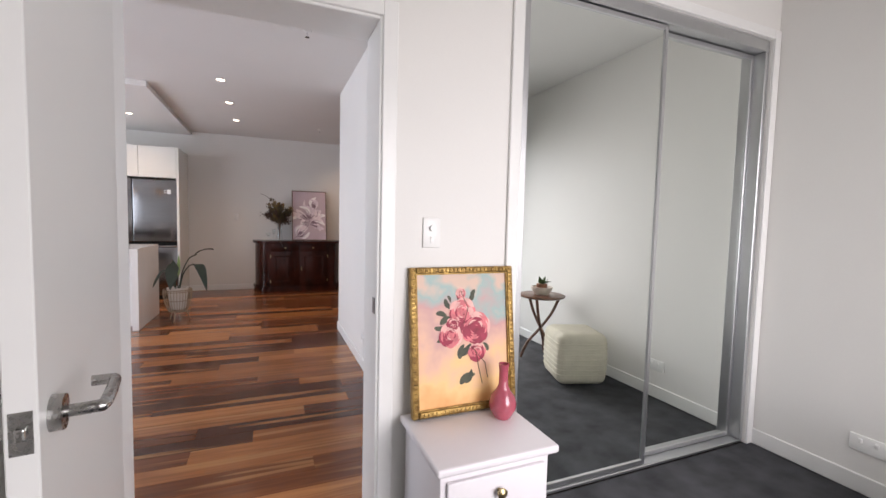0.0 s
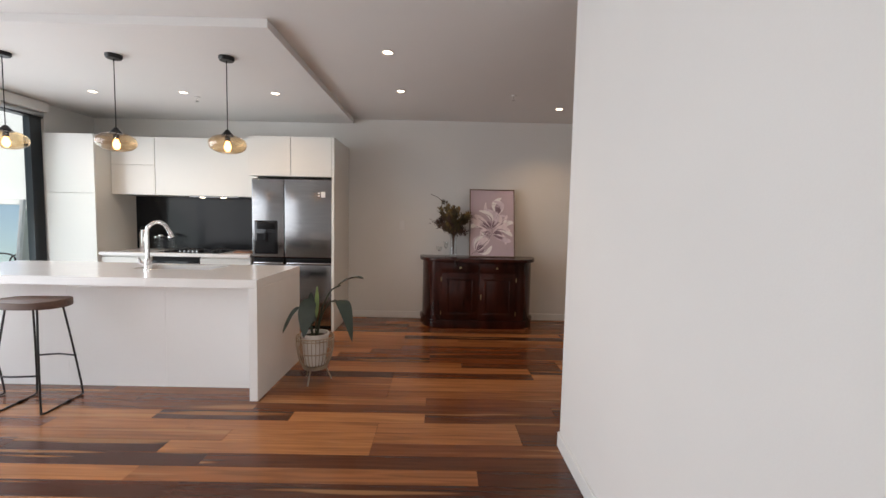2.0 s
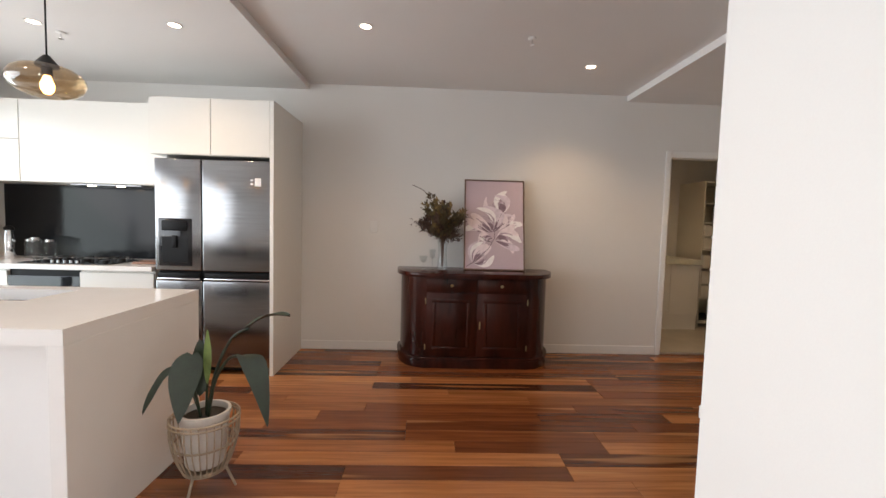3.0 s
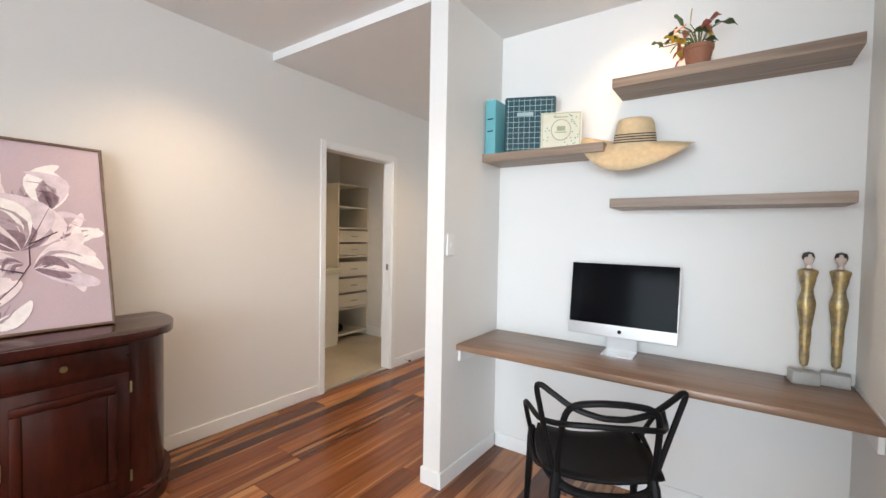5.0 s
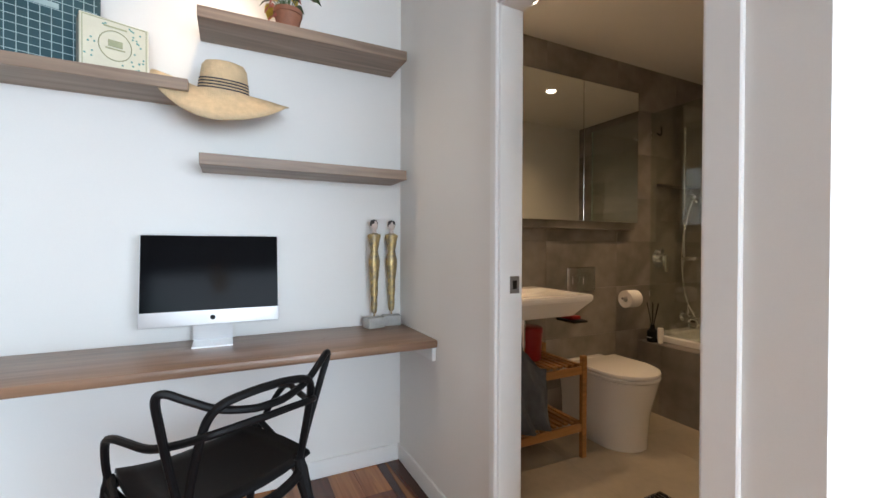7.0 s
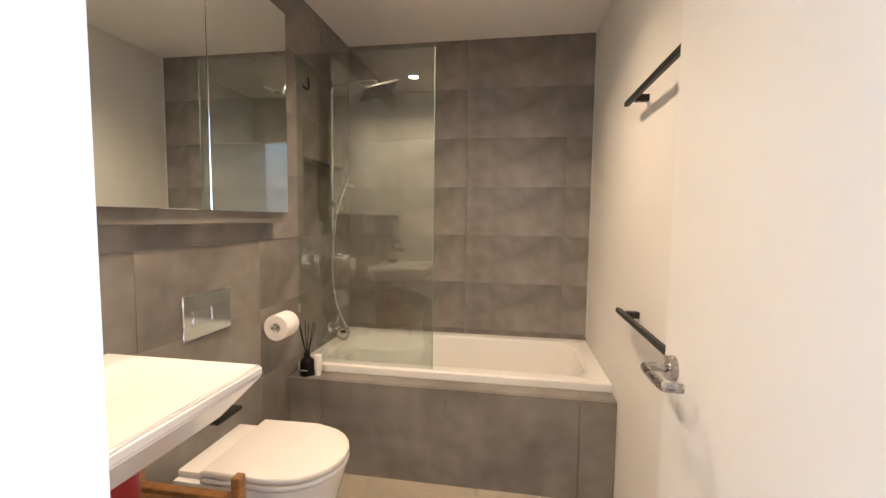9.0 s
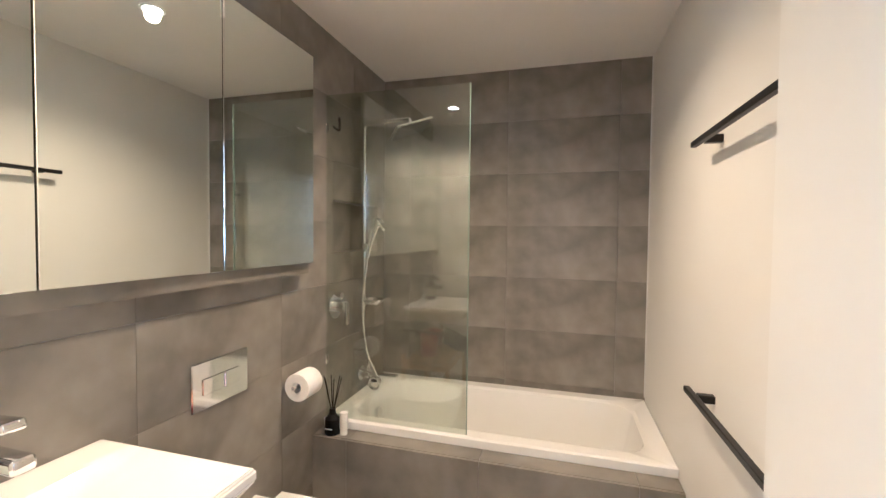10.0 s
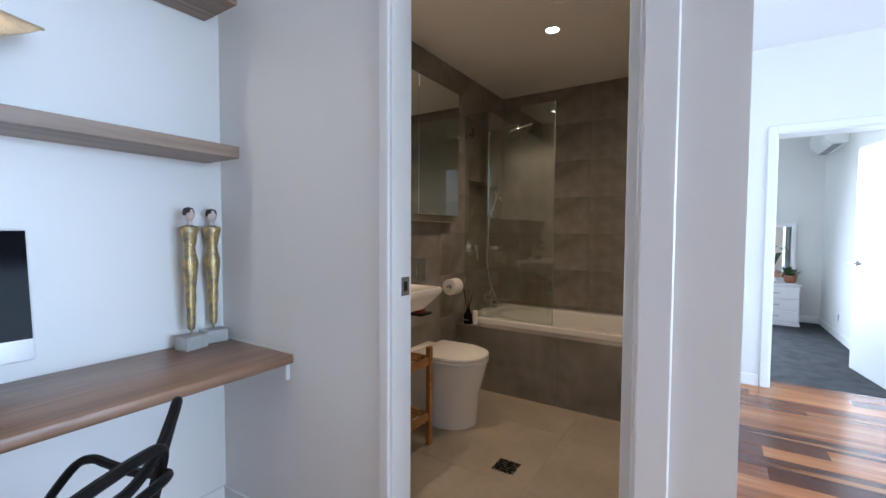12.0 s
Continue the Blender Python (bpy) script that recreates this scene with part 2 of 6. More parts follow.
def tube(pts, r, seg=8, bm=None, closed=False, flat=1.0):
    """A round bar along a smooth line of points."""
    bm = bm or bmesh.new()
    pts = [Vector(p) for p in pts]
    rad = r if isinstance(r, (list, tuple)) else [r] * len(pts)
    rings, side = [], None
    for i, p in enumerate(pts):
        a = pts[i - 1] if (i or closed) else p
        b = pts[(i + 1) % len(pts)] if (i + 1 < len(pts) or closed) else p
        d = (b - a).normalized()
        if side is None:
            side = d.cross(Vector((0, 0, 1)))
            if side.length < 0.05:
                side = d.cross(Vector((1, 0, 0)))
        side = (side - d * side.dot(d)).normalized()
        up = d.cross(side)
        rings.append([bm.verts.new(p + (side * math.cos(k * math.tau / seg) + up * math.sin(k * math.tau / seg) * flat) * rad[i]) for k in range(seg)])
    n = len(rings)
    for i in range(n if closed else n - 1):
        a, b = rings[i], rings[(i + 1) % n]
        for k in range(seg):
            bm.faces.new((a[k], a[(k + 1) % seg], b[(k + 1) % seg], b[k]))
    if not closed:
        bm.faces.new(rings[0][::-1]), bm.faces.new(rings[-1])
    return bm


def curve(pts, n=8, closed=False):
    """Points on a Catmull-Rom line through the given ones."""
    pts = [Vector(p) for p in pts]
    out, k = [], len(pts)
    for i in range(k if closed else k - 1):
        p0 = pts[(i - 1) % k] if (i or closed) else pts[0]
        p1, p2 = pts[i], pts[(i + 1) % k]
        p3 = pts[(i + 2) % k] if (i + 2 < k or closed) else pts[-1]
        for j in range(n):
            t = j / n
            out.append(0.5 * (2 * p1 + (p2 - p0) * t + (2 * p0 - 5 * p1 + 4 * p2 - p3) * t * t + (3 * p1 - p0 - 3 * p2 + p3) * t**3))
    if not closed:
        out.append(pts[-1])
    return out


def lathe(prof, seg=28, bm=None, at=(0, 0, 0), sx=1.0, sy=1.0):
    """A turned shape from (radius, height) pairs."""
    bm = bm or bmesh.new()
    rings = []
    for r, z in prof:
        if r < 1e-5:
            rings.append([bm.verts.new((at[0], at[1], at[2] + z))])
        else:
            rings.append([bm.verts.new((at[0] + r * sx * math.cos(k * math.tau / seg), at[1] + r * sy * math.sin(k * math.tau / seg), at[2] + z)) for k in range(seg)])
    for a, b in zip(rings, rings[1:]):
        for k in range(seg):
            q = [a[k % len(a)], a[(k + 1) % len(a)], b[(k + 1) % len(b)], b[k % len(b)]]
            q = list(dict.fromkeys(q))
            if len(q) > 2:
                bm.faces.new(q)
    return bm


def prism(pts, z0, z1, r=0.0, bm=None, axis="z", m=None):
    """An outline pulled up from z0 to z1."""
    tmp = bmesh.new()
    lo = [tmp.verts.new((x, y, z0)) for x, y in pts]
    hi = [tmp.verts.new((x, y, z1)) for x, y in pts]
    tmp.faces.new(lo[::-1]), tmp.faces.new(hi)
    for i in range(len(pts)):
        j = (i + 1) % len(pts)
        tmp.faces.new((lo[i], lo[j], hi[j], hi[i]))
    if r:
        es = [e for e in tmp.edges if abs(e.verts[0].co.z - e.verts[1].co.z) < 1e-6]
        bmesh.ops.bevel(tmp, geom=es, offset=r, segments=2, affect="EDGES", profile=0.5)
    return join(bm or bmesh.new(), tmp, m)


def wall(name, x0, x1, y0, y1, z1, holes=(), label="white painted plasterboard wall", material=None, z0=0.0):
    """A wall with openings through it; holes run along its longer side: (from, to, bottom, top)."""
    bm = bmesh.new()
    along_x = (x1 - x0) > (y1 - y0)
    a, b = (x0, x1) if along_x else (y0, y1)
    cuts = sorted(holes)
    spans, pos = [], a
    for f, t, lo, hi in cuts:
        spans.append((pos, f, z0, z1))
        if lo > z0:
            spans.append((f, t, z0, lo))
        if hi < z1:
            spans.append((f, t, hi, z1))
        pos = t
    spans.append((pos, b, z0, z1))
    for f, t, lo, hi in spans:
        if t - f > 1e-4:
            box(f, t, y0, y1, lo, hi, bm=bm) if along_x else box(x0, x1, f, t, lo, hi, bm=bm)
    return solo(name, bm, material or WALL, label, "wall", kind="structure", soft=False)

# ---- the large structure ----
# Floor plan, in metres: x to the east, y to the north.
XW, XC, YB, YN = -4.45, 0.867, 2.24, 8.557       # living: window wall, white wall's face, bedroom wall, north wall
YBATH, XNOOK, YPART, XHALL = 5.345, 2.71, 7.008, 4.27
HIGH, LOW, BATHC = 2.635, 2.577, 2.395
FB = 0.062                                       # the bathroom floor lies one screed higher
XB0, YB0 = -0.33, -1.06                          # bedroom: west and south wall faces

wall("wall_north", XW - 0.15, 4.5, YN, YN + 0.11, 2.9, [(2.60, 3.43, 0, 2.055)], "cream white painted plasterboard wall")
wall("wall_west", XW - 0.15, XW, 1.9, YN, 2.9, [(2.4, 7.86, 0.03, 2.45)])
wall("wall_bedroom", XW - 0.15, 2.9, 2.03, YB, 2.9, [(-0.32, 0.522, 0, 1.985), (1.105, 2.715, 0, 2.30)])
wall("wall_corridor", XC, 0.995, YB, YBATH, 2.9)
wall("wall_bathroom_door", 0.995, 2.82, YBATH - 0.093, YBATH, 2.9, [(1.05, 1.772, 0, 2.01)])
wall("wall_nook_back", XNOOK, XNOOK + 0.11, YBATH, 7.118, 2.9)
wall("wall_partition", 2.102, XNOOK, YPART, 7.118, 2.9)
wall("wall_hall_south", XNOOK + 0.11, XHALL, YPART, 7.118, 2.9)
wall("wall_hall_end", XHALL, XHALL + 0.12, YPART, YN, 2.9, [(7.65, 8.515, 0, 2.11)])
wall("wall_bathroom_east", 2.535, 2.64, 2.854, YBATH - 0.093, 2.9, [(2.985, 3.49, 1.345, 1.615)], material=GROUT)
wall("wall_niche_back", 2.61, 2.80, 2.854, YBATH - 0.093, 2.9)
wall("wall_bathroom_back", 0.95, 2.77, 2.72, 2.854, 2.9, material=GROUT)
wall("wall_bedroom_east", 2.77, 2.9, YB0, 2.72, 2.9)
wall("wall_bedroom_west", XB0 - 0.12, XB0, YB0, 2.03, 2.9)
wall("wall_bedroom_south", XB0 - 0.12, 2.9, YB0 - 0.12, YB0, 2.9, [(0.75, 2.6, 0.15, 2.35)])
wall("wall_robe_west", 2.1, 2.2, YN + 0.11, 10.35, 2.9)
wall("wall_robe_east", 4.32, 4.42, YN + 0.11, 10.35, 2.9)
wall("wall_robe_back", 2.1, 4.42, 10.35, 10.45, 2.9)

for name, b, label in (
    ("ceiling", (XW - 0.15, 2.12, YB - 0.11, YN + 0.1, HIGH, 2.95), "flat white painted plasterboard ceiling"),
    ("ceiling_bulkhead", (XW, -1.037, 5.79, YN - 0.001, LOW, HIGH - 0.001), "lowered white plasterboard bulkhead over the kitchen"),
    ("ceiling_hall", (2.12, 4.5, YBATH - 0.1, YN, LOW, 2.95), "lowered white plasterboard ceiling over nook and hall"),
    ("ceiling_bathroom", (0.95, 2.7, 2.75, YBATH - 0.1, BATHC, 2.9), "white painted bathroom ceiling"),
    ("ceiling_bedroom", (XB0 - 0.05, 2.85, YB0 - 0.05, 2.04, HIGH, 2.95), "white painted bedroom ceiling"),
    ("ceiling_robe", (2.1, 4.42, YN + 0.1, 10.4, LOW, 2.95), "white painted ceiling of the walk-in robe"),
):
    solo(name, box(*b), CEIL, label, "ceiling", kind="structure", soft=False)
solo("carpet_floor", box(XB0 - 0.05, 2.85, YB0 - 0.05, 2.035, -0.1, 0.0), CARPET, "charcoal cut-pile bedroom carpet", "carpet", kind="structure", soft=False)
solo("robe_floor", box(2.15, 4.4, YN + 0.05, 10.4, -0.1, 0.004), FTILE, "sand-coloured tiled floor of the walk-in robe", "floor", kind="structure", soft=False)
bath_floor = solo("bathroom_floor", box(0.97, 2.56, 2.7, YBATH - 0.06, -0.1, FB - 0.006), GROUT, "grout bed under sand-coloured bathroom tiles", "floor", kind="structure", soft=False)
hall_floor = solo("floor", box(XW - 0.1, 4.5, 2.035, YN + 0.06, -0.15, -0.012), GAP, "hardwood strip floor in mixed red-brown tones", "floor", kind="structure", soft=False)


def skirting(x0, x1, y0, y1, h=0.09):
    solo("baseboard", box(x0, x1, y0, y1, 0, h, 0.004, seg=1), TRIM, "white enamelled timber skirting board", "skirting", kind="structure", soft=False)


T = 0.012
skirting(XC - T, XC, YB, YBATH + T)
skirting(XC - T, 1.0, YBATH, YBATH + T)
skirting(XW, -0.38, YB, YB + T)
skirting(0.58, XC - T, YB, YB + T)
skirting(-1.098, 2.55, YN - T, YN)
skirting(3.485, XHALL, YN - T, YN)
skirting(2.102 - T, XNOOK - T, YPART - T, YPART)
skirting(2.102 - T, 2.102, YPART, 7.118 + T)
skirting(2.102, XHALL, 7.118, 7.118 + T)
skirting(XNOOK - T, XNOOK, YBATH + T, YPART - T)
skirting(1.80, XNOOK, YBATH, YBATH + T)
skirting(2.77 - T, 2.77, YB0, 2.03)
skirting(XB0, XB0 + T, YB0, 2.0)
skirting(XB0, 2.77, YB0, YB0 + T)
skirting(0.575, 1.05, 2.03 - T, 2.03)
skirting(4.32 - T, 4.32, YN + 0.12, 10.35, 0.12)



def lining(door, x0, x1, y0, y1, top, faces, wide=0.055, proud=0.014, along="x", extra=0.0):
    """Jamb linings, head and architraves round an opening; faces: sides of the wall that carry architraves."""
    t = 0.016

    def put(name, a0, a1, b0, b1, z0, z1):
        q = (a0, a1, b0, b1) if along == "x" else (b0, b1, a0, a1)
        part(name, box(*q, z0, z1, 0.003, seg=1), TRIM, door, soft=False)

    a0, a1, b0, b1 = (x0, x1, y0, y1) if along == "x" else (y0, y1, x0, x1)
    put("jamb", a0, a0 + t, b0 - 0.002, b1 + 0.002, 0, top)
    put("jamb", a1 - t, a1, b0 - 0.002, b1 + 0.002, 0, top)
    put("head", a0 + t, a1 - t, b0 - 0.002, b1 + 0.002, top - t, top)
    for f in faces:
        c0, c1 = (b0 - proud, b0) if f < 0 else (b1, b1 + proud)
        put("architrave", a0 - wide - extra + 0.006, a0 + 0.006, c0, c1, 0, top + wide - 0.006)
        put("architrave", a1 - 0.006, a1 + wide - 0.006, c0, c1, 0, top + wide - 0.006)
        put("architrave", a0 + 0.006, a1 - 0.006, c0, c1, top - 0.006, top + wide - 0.006)


def lever(parent, x, z, face, side, name="handle"):
    """A satin lever on a round rose: at x along the leaf, on the face at y, pointing along side."""
    h = part(name, rod((x, face, z), (x, face + math.copysign(0.016, face), z), 0.027, seg=24), NICKEL, parent, "satin nickel lever handle")
    s = math.copysign(1, face)
    p = curve([(x, face + s * 0.012, z), (x, face + s * 0.05, z), (x + side * 0.012, face + s * 0.062, z), (x + side * 0.11, face + s * 0.062, z + 0.002), (x + side * 0.122, face + s * 0.052, z + 0.002), (x + side * 0.124, face + s * 0.028, z + 0.002)], 5)
    part("lever", tube(p, 0.0095, 12), NICKEL, h)
    return h


def leaf(door, at, rz, w, h, z_handle, name="leaf"):
    """A flush door leaf; local x from the hinge, its faces at y = +-0.018."""
    base = part(name, box(0, w, -0.018, 0.018, 0.008, h, 0.002, seg=1), DOORW, door, "flush white enamelled door leaf", soft=False)
    base.matrix_local = pose(*at, 0, 0, rz)
    lever(base, w - 0.06, z_handle, 0.018, -1)
    lever(base, w - 0.06, z_handle, -0.018, -1)
    part("latch_plate", box(w - 0.0005, w + 0.0015, -0.0125, 0.0125, z_handle - 0.03, z_handle + 0.03), NICKEL, base, "satin nickel latch plate", soft=False)
    part("latch_bolt", box(w, w + 0.009, -0.006, 0.006, z_handle - 0.009, z_handle + 0.009, 0.003), NICKEL, base, soft=False)
    return base


PLATE = mat("strike_steel", (0.30, 0.30, 0.31), 0.35, 0.9, vary=0.1, scale=30, fine=120, bump=0.0)
d1 = thing("door_1", "open white flush bedroom door in a white frame", "door", kind="structure")
lining(d1, -0.32, 0.522, 2.03, YB, 1.985, (-1, 1))
leaf(d1, (-0.289, 2.010, 0), -81.3, 0.785, 1.965, 0.953)
part("strike_plate", box(0.5035, 0.506, 2.05, 2.085, 0.90, 0.96), PLATE, d1, "satin nickel strike plate", soft=False)
for hz in (0.25, 1.62):
    part("hinge", rod((-0.303, 2.020, hz), (-0.303, 2.020, hz + 0.1), 0.009), NICKEL, d1, "satin nickel butt hinge")
d2 = thing("door_2", "open white flush bathroom door in a white frame", "door", kind="structure")
lining(d2, 1.05, 1.772, YBATH - 0.093, YBATH, 2.01, (1,), wide=0.036, extra=0.032)
leaf(d2, (1.088, YBATH - 0.114, FB), -90.3, 0.735, 1.925, 0.923)
part("strike_plate", box(1.7535, 1.7562, 5.265, 5.303, 1.005, 1.065), PLATE, d2, "satin nickel strike plate", soft=False)
part("strike_hole", box(1.7522, 1.754, 5.276, 5.293, 1.02, 1.05), BLACKM, d2, "dark latch hole", soft=False)
d3 = thing("door_3", "white framed cased opening to the walk-in robe", "door frame", kind="structure")
lining(d3, 2.60, 3.43, YN, YN + 0.11, 2.055, (-1,))
part("strike_plate", box(3.411, 3.4135, YN + 0.03, YN + 0.06, 0.985, 1.045), PLATE, d3, "satin nickel strike plate", soft=False)
d4 = thing("door_4", "closed white entry door with grey closer", "door", kind="structure")
lining(d4, XHALL, XHALL + 0.12, 7.65, 8.515, 2.11, (-1,), along="y", wide=0.046)
part("leaf", box(XHALL + 0.02, XHALL + 0.06, 7.668, 8.497, 0.01, 2.09, 0.002, seg=1), DOORW, d4, "flush white entry leaf", soft=False)
for hz in (0.28, 1.02, 1.76):
    part("hinge", rod((XHALL + 0.016, 8.495, hz), (XHALL + 0.016, 8.495, hz + 0.1), 0.008), NICKEL, d4, "satin nickel butt hinge")
part("door_closer", box(XHALL - 0.035, XHALL + 0.02, 8.13, 8.36, 2.005, 2.07, 0.006), ALU, d4, "grey metal door closer", soft=False)
part("closer_arm", tube([(XHALL - 0.01, 8.2, 2.075), (XHALL - 0.06, 8.0, 2.085), (XHALL - 0.005, 7.85, 2.09)], 0.008), ALU, d4)
ds = thing("door_stop", "chrome skirting door stop with black rubber tip", "door stop", (3.64, YN - T, 0.045))
part("stem", rod((0, 0, 0), (0, -0.06, 0), 0.008), CHROME, ds)
part("rubber_tip", rod((0, -0.06, 0), (0, -0.075, 0), 0.011), BLACKP, ds, "black rubber tip")

# Glazed west side: dark sliding frames, fixed glass and a blind box above.
DARKF = mat("dark_grey_aluminium", (0.10, 0.115, 0.125), 0.4, 0.7, vary=0.06, scale=4, fine=90, bump=0.0)
w1 = thing("window_1", "tall glazed sliding doors in dark grey aluminium", "window", kind="structure")
for y0, y1 in ((2.4, 2.46), (4.05, 4.13), (5.72, 5.80), (7.72, 7.86)):
    part("window_frame", box(XW - 0.11, XW - 0.03, y0, y1, 0.05, 2.40, 0.003, seg=1), DARKF, w1, soft=False)
part("window_frame", box(XW - 0.13, XW - 0.01, 2.4, 7.86, 0.0, 0.05, 0.003, seg=1), DARKF, w1, soft=False)
part("window_frame", box(XW - 0.13, XW - 0.01, 2.4, 7.86, 2.40, 2.45, 0.003, seg=1), DARKF, w1, soft=False)
for y0, y1 in ((2.46, 4.05), (4.13, 5.72), (5.80, 7.72)):
    g = part("pane", box(XW - 0.075, XW - 0.067, y0, y1, 0.05, 2.40), GLASS, w1, "clear glass pane", soft=False)
    g.visible_shadow = False
bl = thing("roller_blind", "rolled-up grey blind in a ceiling-height box", "blind", (XW, 4.9, 2.45))
part("box", box(0.002, 0.10, -2.55, 2.92, 0.005, 0.115, 0.006), TRIM, bl, "pale grey blind cassette", soft=False)
part("roll", rod((0.05, -2.5, -0.02), (0.05, 2.88, -0.02), 0.028, seg=20), ALU, bl, "rolled grey fabric")
w2 = thing("window_2", "bedroom window in a white frame", "window", kind="structure")
for a in ((0.75, 0.80, 0.15, 2.35), (2.55, 2.6, 0.15, 2.35), (1.65, 1.70, 0.15, 2.35), (0.8, 2.55, 0.15, 0.20), (0.8, 2.55, 2.3, 2.35)):
    part("window_frame", box(a[0], a[1], YB0 - 0.09, YB0 - 0.03, a[2] + 0.001, a[3] - 0.001), TRIM, w2, soft=False)
g = part("pane", box(0.8, 2.55, YB0 - 0.065, YB0 - 0.059, 0.20, 2.3), GLASS, w2, soft=False)
g.visible_shadow = False

# ---- kitchen ----
def cab(name, label, x0, x1, y0, y1, z0, z1, doors, gap=0.0025, split_note=""):
    """A white cabinet unit; doors: (x0, x1, z0, z1) fronts on its south face."""
    c = thing(name, label, "cabinet", ((x0 + x1) / 2, y1, z0))
    m = c.matrix_world.inverted()
    b = box(x0, x1, y0 + 0.021, y1, z0, z1)
    b.transform(m)
    part("body", b, CABW, c, soft=False)
    for d in doors:
        b = box(d[0] + gap, d[1] - gap, y0, y0 + 0.019, d[2] + gap, d[3] - gap, 0.0015, seg=1)
        b.transform(m)
        part("door", b, CABW, c, soft=False)
    return c


YK = 8.43
SPLASH = mat("splashback_glass", (0.010, 0.011, 0.013), 0.12, vary=0.1, scale=2, fine=20, bump=0.0, spec=0.22)
cab("pantry_cabinet", "tall white handleless pantry cabinet with two doors", -4.40, -3.836, 7.79, YN - 0.002, 0.0, 2.235, [(-4.40, -3.836, 0.1, 1.56), (-4.40, -3.836, 1.56, 2.235)])
cab("wall_cabinet", "white wall cabinet with two lift-up flaps", -3.834, -3.31, 8.03, YN - 0.002, 1.565, 2.255, [(-3.834, -3.31, 1.565, 1.92), (-3.834, -3.31, 1.92, 2.255)])
cab("wall_cabinet", "wide white handleless wall cabinet over the cooktop", -3.308, -2.085, 8.03, YN - 0.002, 1.565, 2.255, [(-3.308, -2.085, 1.565, 2.255)])
cab("fridge_cabinet", "white overhead cabinet with two doors above the fridge", -2.083, -1.131, 7.79, YN - 0.002, 1.80, 2.25, [(-2.083, -1.60, 1.80, 2.25), (-1.60, -1.131, 1.80, 2.25)])
solo("end_panel", box(-1.129, -1.099, 7.785, YN - 0.002, 0, 2.25, 0.001, seg=1), CABW, "tall white end panel beside the fridge", "panel", soft=False)
cab("base_cabinet", "white handleless base cabinets under the bench", -3.834, -3.25, 7.83, YN - 0.002, 0.0, 0.845, [(-3.834, -3.25, 0.1, 0.83)])
cab("base_cabinet", "white handleless base cabinets under the bench", -2.68, -2.085, 7.83, YN - 0.002, 0.0, 0.845, [(-2.68, -2.085, 0.1, 0.48), (-2.68, -2.085, 0.48, 0.83)])
ov = thing("oven", "black glass built-in oven under the bench", "oven", (-2.965, 7.83, 0))
part("body", box(-0.28, 0.28, 0.022, 0.55, 0.1, 0.84), BLACKP, ov, soft=False)
part("door", box(-0.283, 0.283, 0, 0.02, 0.12, 0.70, 0.003), BLACKG, ov, soft=False)
part("control_panel", box(-0.283, 0.283, 0, 0.02, 0.705, 0.79, 0.003), BLACKG, ov, soft=False)
part("handle", rod((-0.24, -0.03, 0.66), (0.24, -0.03, 0.66), 0.009), STEEL, ov, "steel bar handle")
solo("kitchen_bench", box(-3.834, -2.085, 7.80, YK + 0.02, 0.846, 0.886, 0.003, seg=1), STONE, "white stone bench along the kitchen wall", "bench", soft=False)
solo("splashback", box(-3.834, -2.085, YK, YK + 0.12, 0.887, 1.564), SPLASH, "black glass splashback behind the cooktop", "splashback", soft=False)
solo("power_point", box(-2.16, -2.10, YK - 0.008, YK, 1.02, 1.10, 0.003, seg=1), TRIM, "white power point on the black splashback", "power point", soft=False)
ck = thing("cooktop", "black glass gas cooktop with iron trivets", "cooktop", (-2.84, 8.08, 0.886))
part("glass", box(-0.36, 0.36, -0.22, 0.22, 0, 0.008, 0.003, seg=1), BLACKG, ck, soft=False)
for bx, by, br in ((-0.24, -0.09, 0.035), (-0.24, 0.11, 0.03), (0.0, 0.02, 0.05), (0.24, -0.09, 0.03), (0.24, 0.11, 0.035)):
    b = rod((bx, by, 0.008), (bx, by, 0.024), br, seg=20)
    part("burner", b, BLACKM, ck)
    tv = bmesh.new()
    for a in range(4):
        c_, s_ = math.cos(a * math.pi / 2), math.sin(a * math.pi / 2)
        tube([(bx + c_ * 0.105, by + s_ * 0.095, 0.008), (bx + c_ * 0.1, by + s_ * 0.09, 0.034), (bx + c_ * 0.025, by + s_ * 0.025, 0.036)], 0.005, 6, tv)
    part("trivet", tv, BLACKM, ck)
for k in range(5):
    part("knob", rod((-0.10 + 0.05 * k, -0.19, 0.008), (-0.10 + 0.05 * k, -0.19, 0.03), 0.016, 0.014, 16), STEEL, ck)
hood = thing("range_hood", "slim steel undermount range hood with two lit lamps", "range hood", (-2.64, 8.24, 1.564))
part("plate", box(-0.30, 0.30, -0.16, 0.16, -0.014, -0.001, 0.003), STEEL, hood, soft=False)
for x in (-0.15, 0.10):
    part("lamp", rod((x, -0.12, -0.018), (x, -0.12, -0.013), 0.03, seg=16), LAMP, hood, "lit hood lamp")

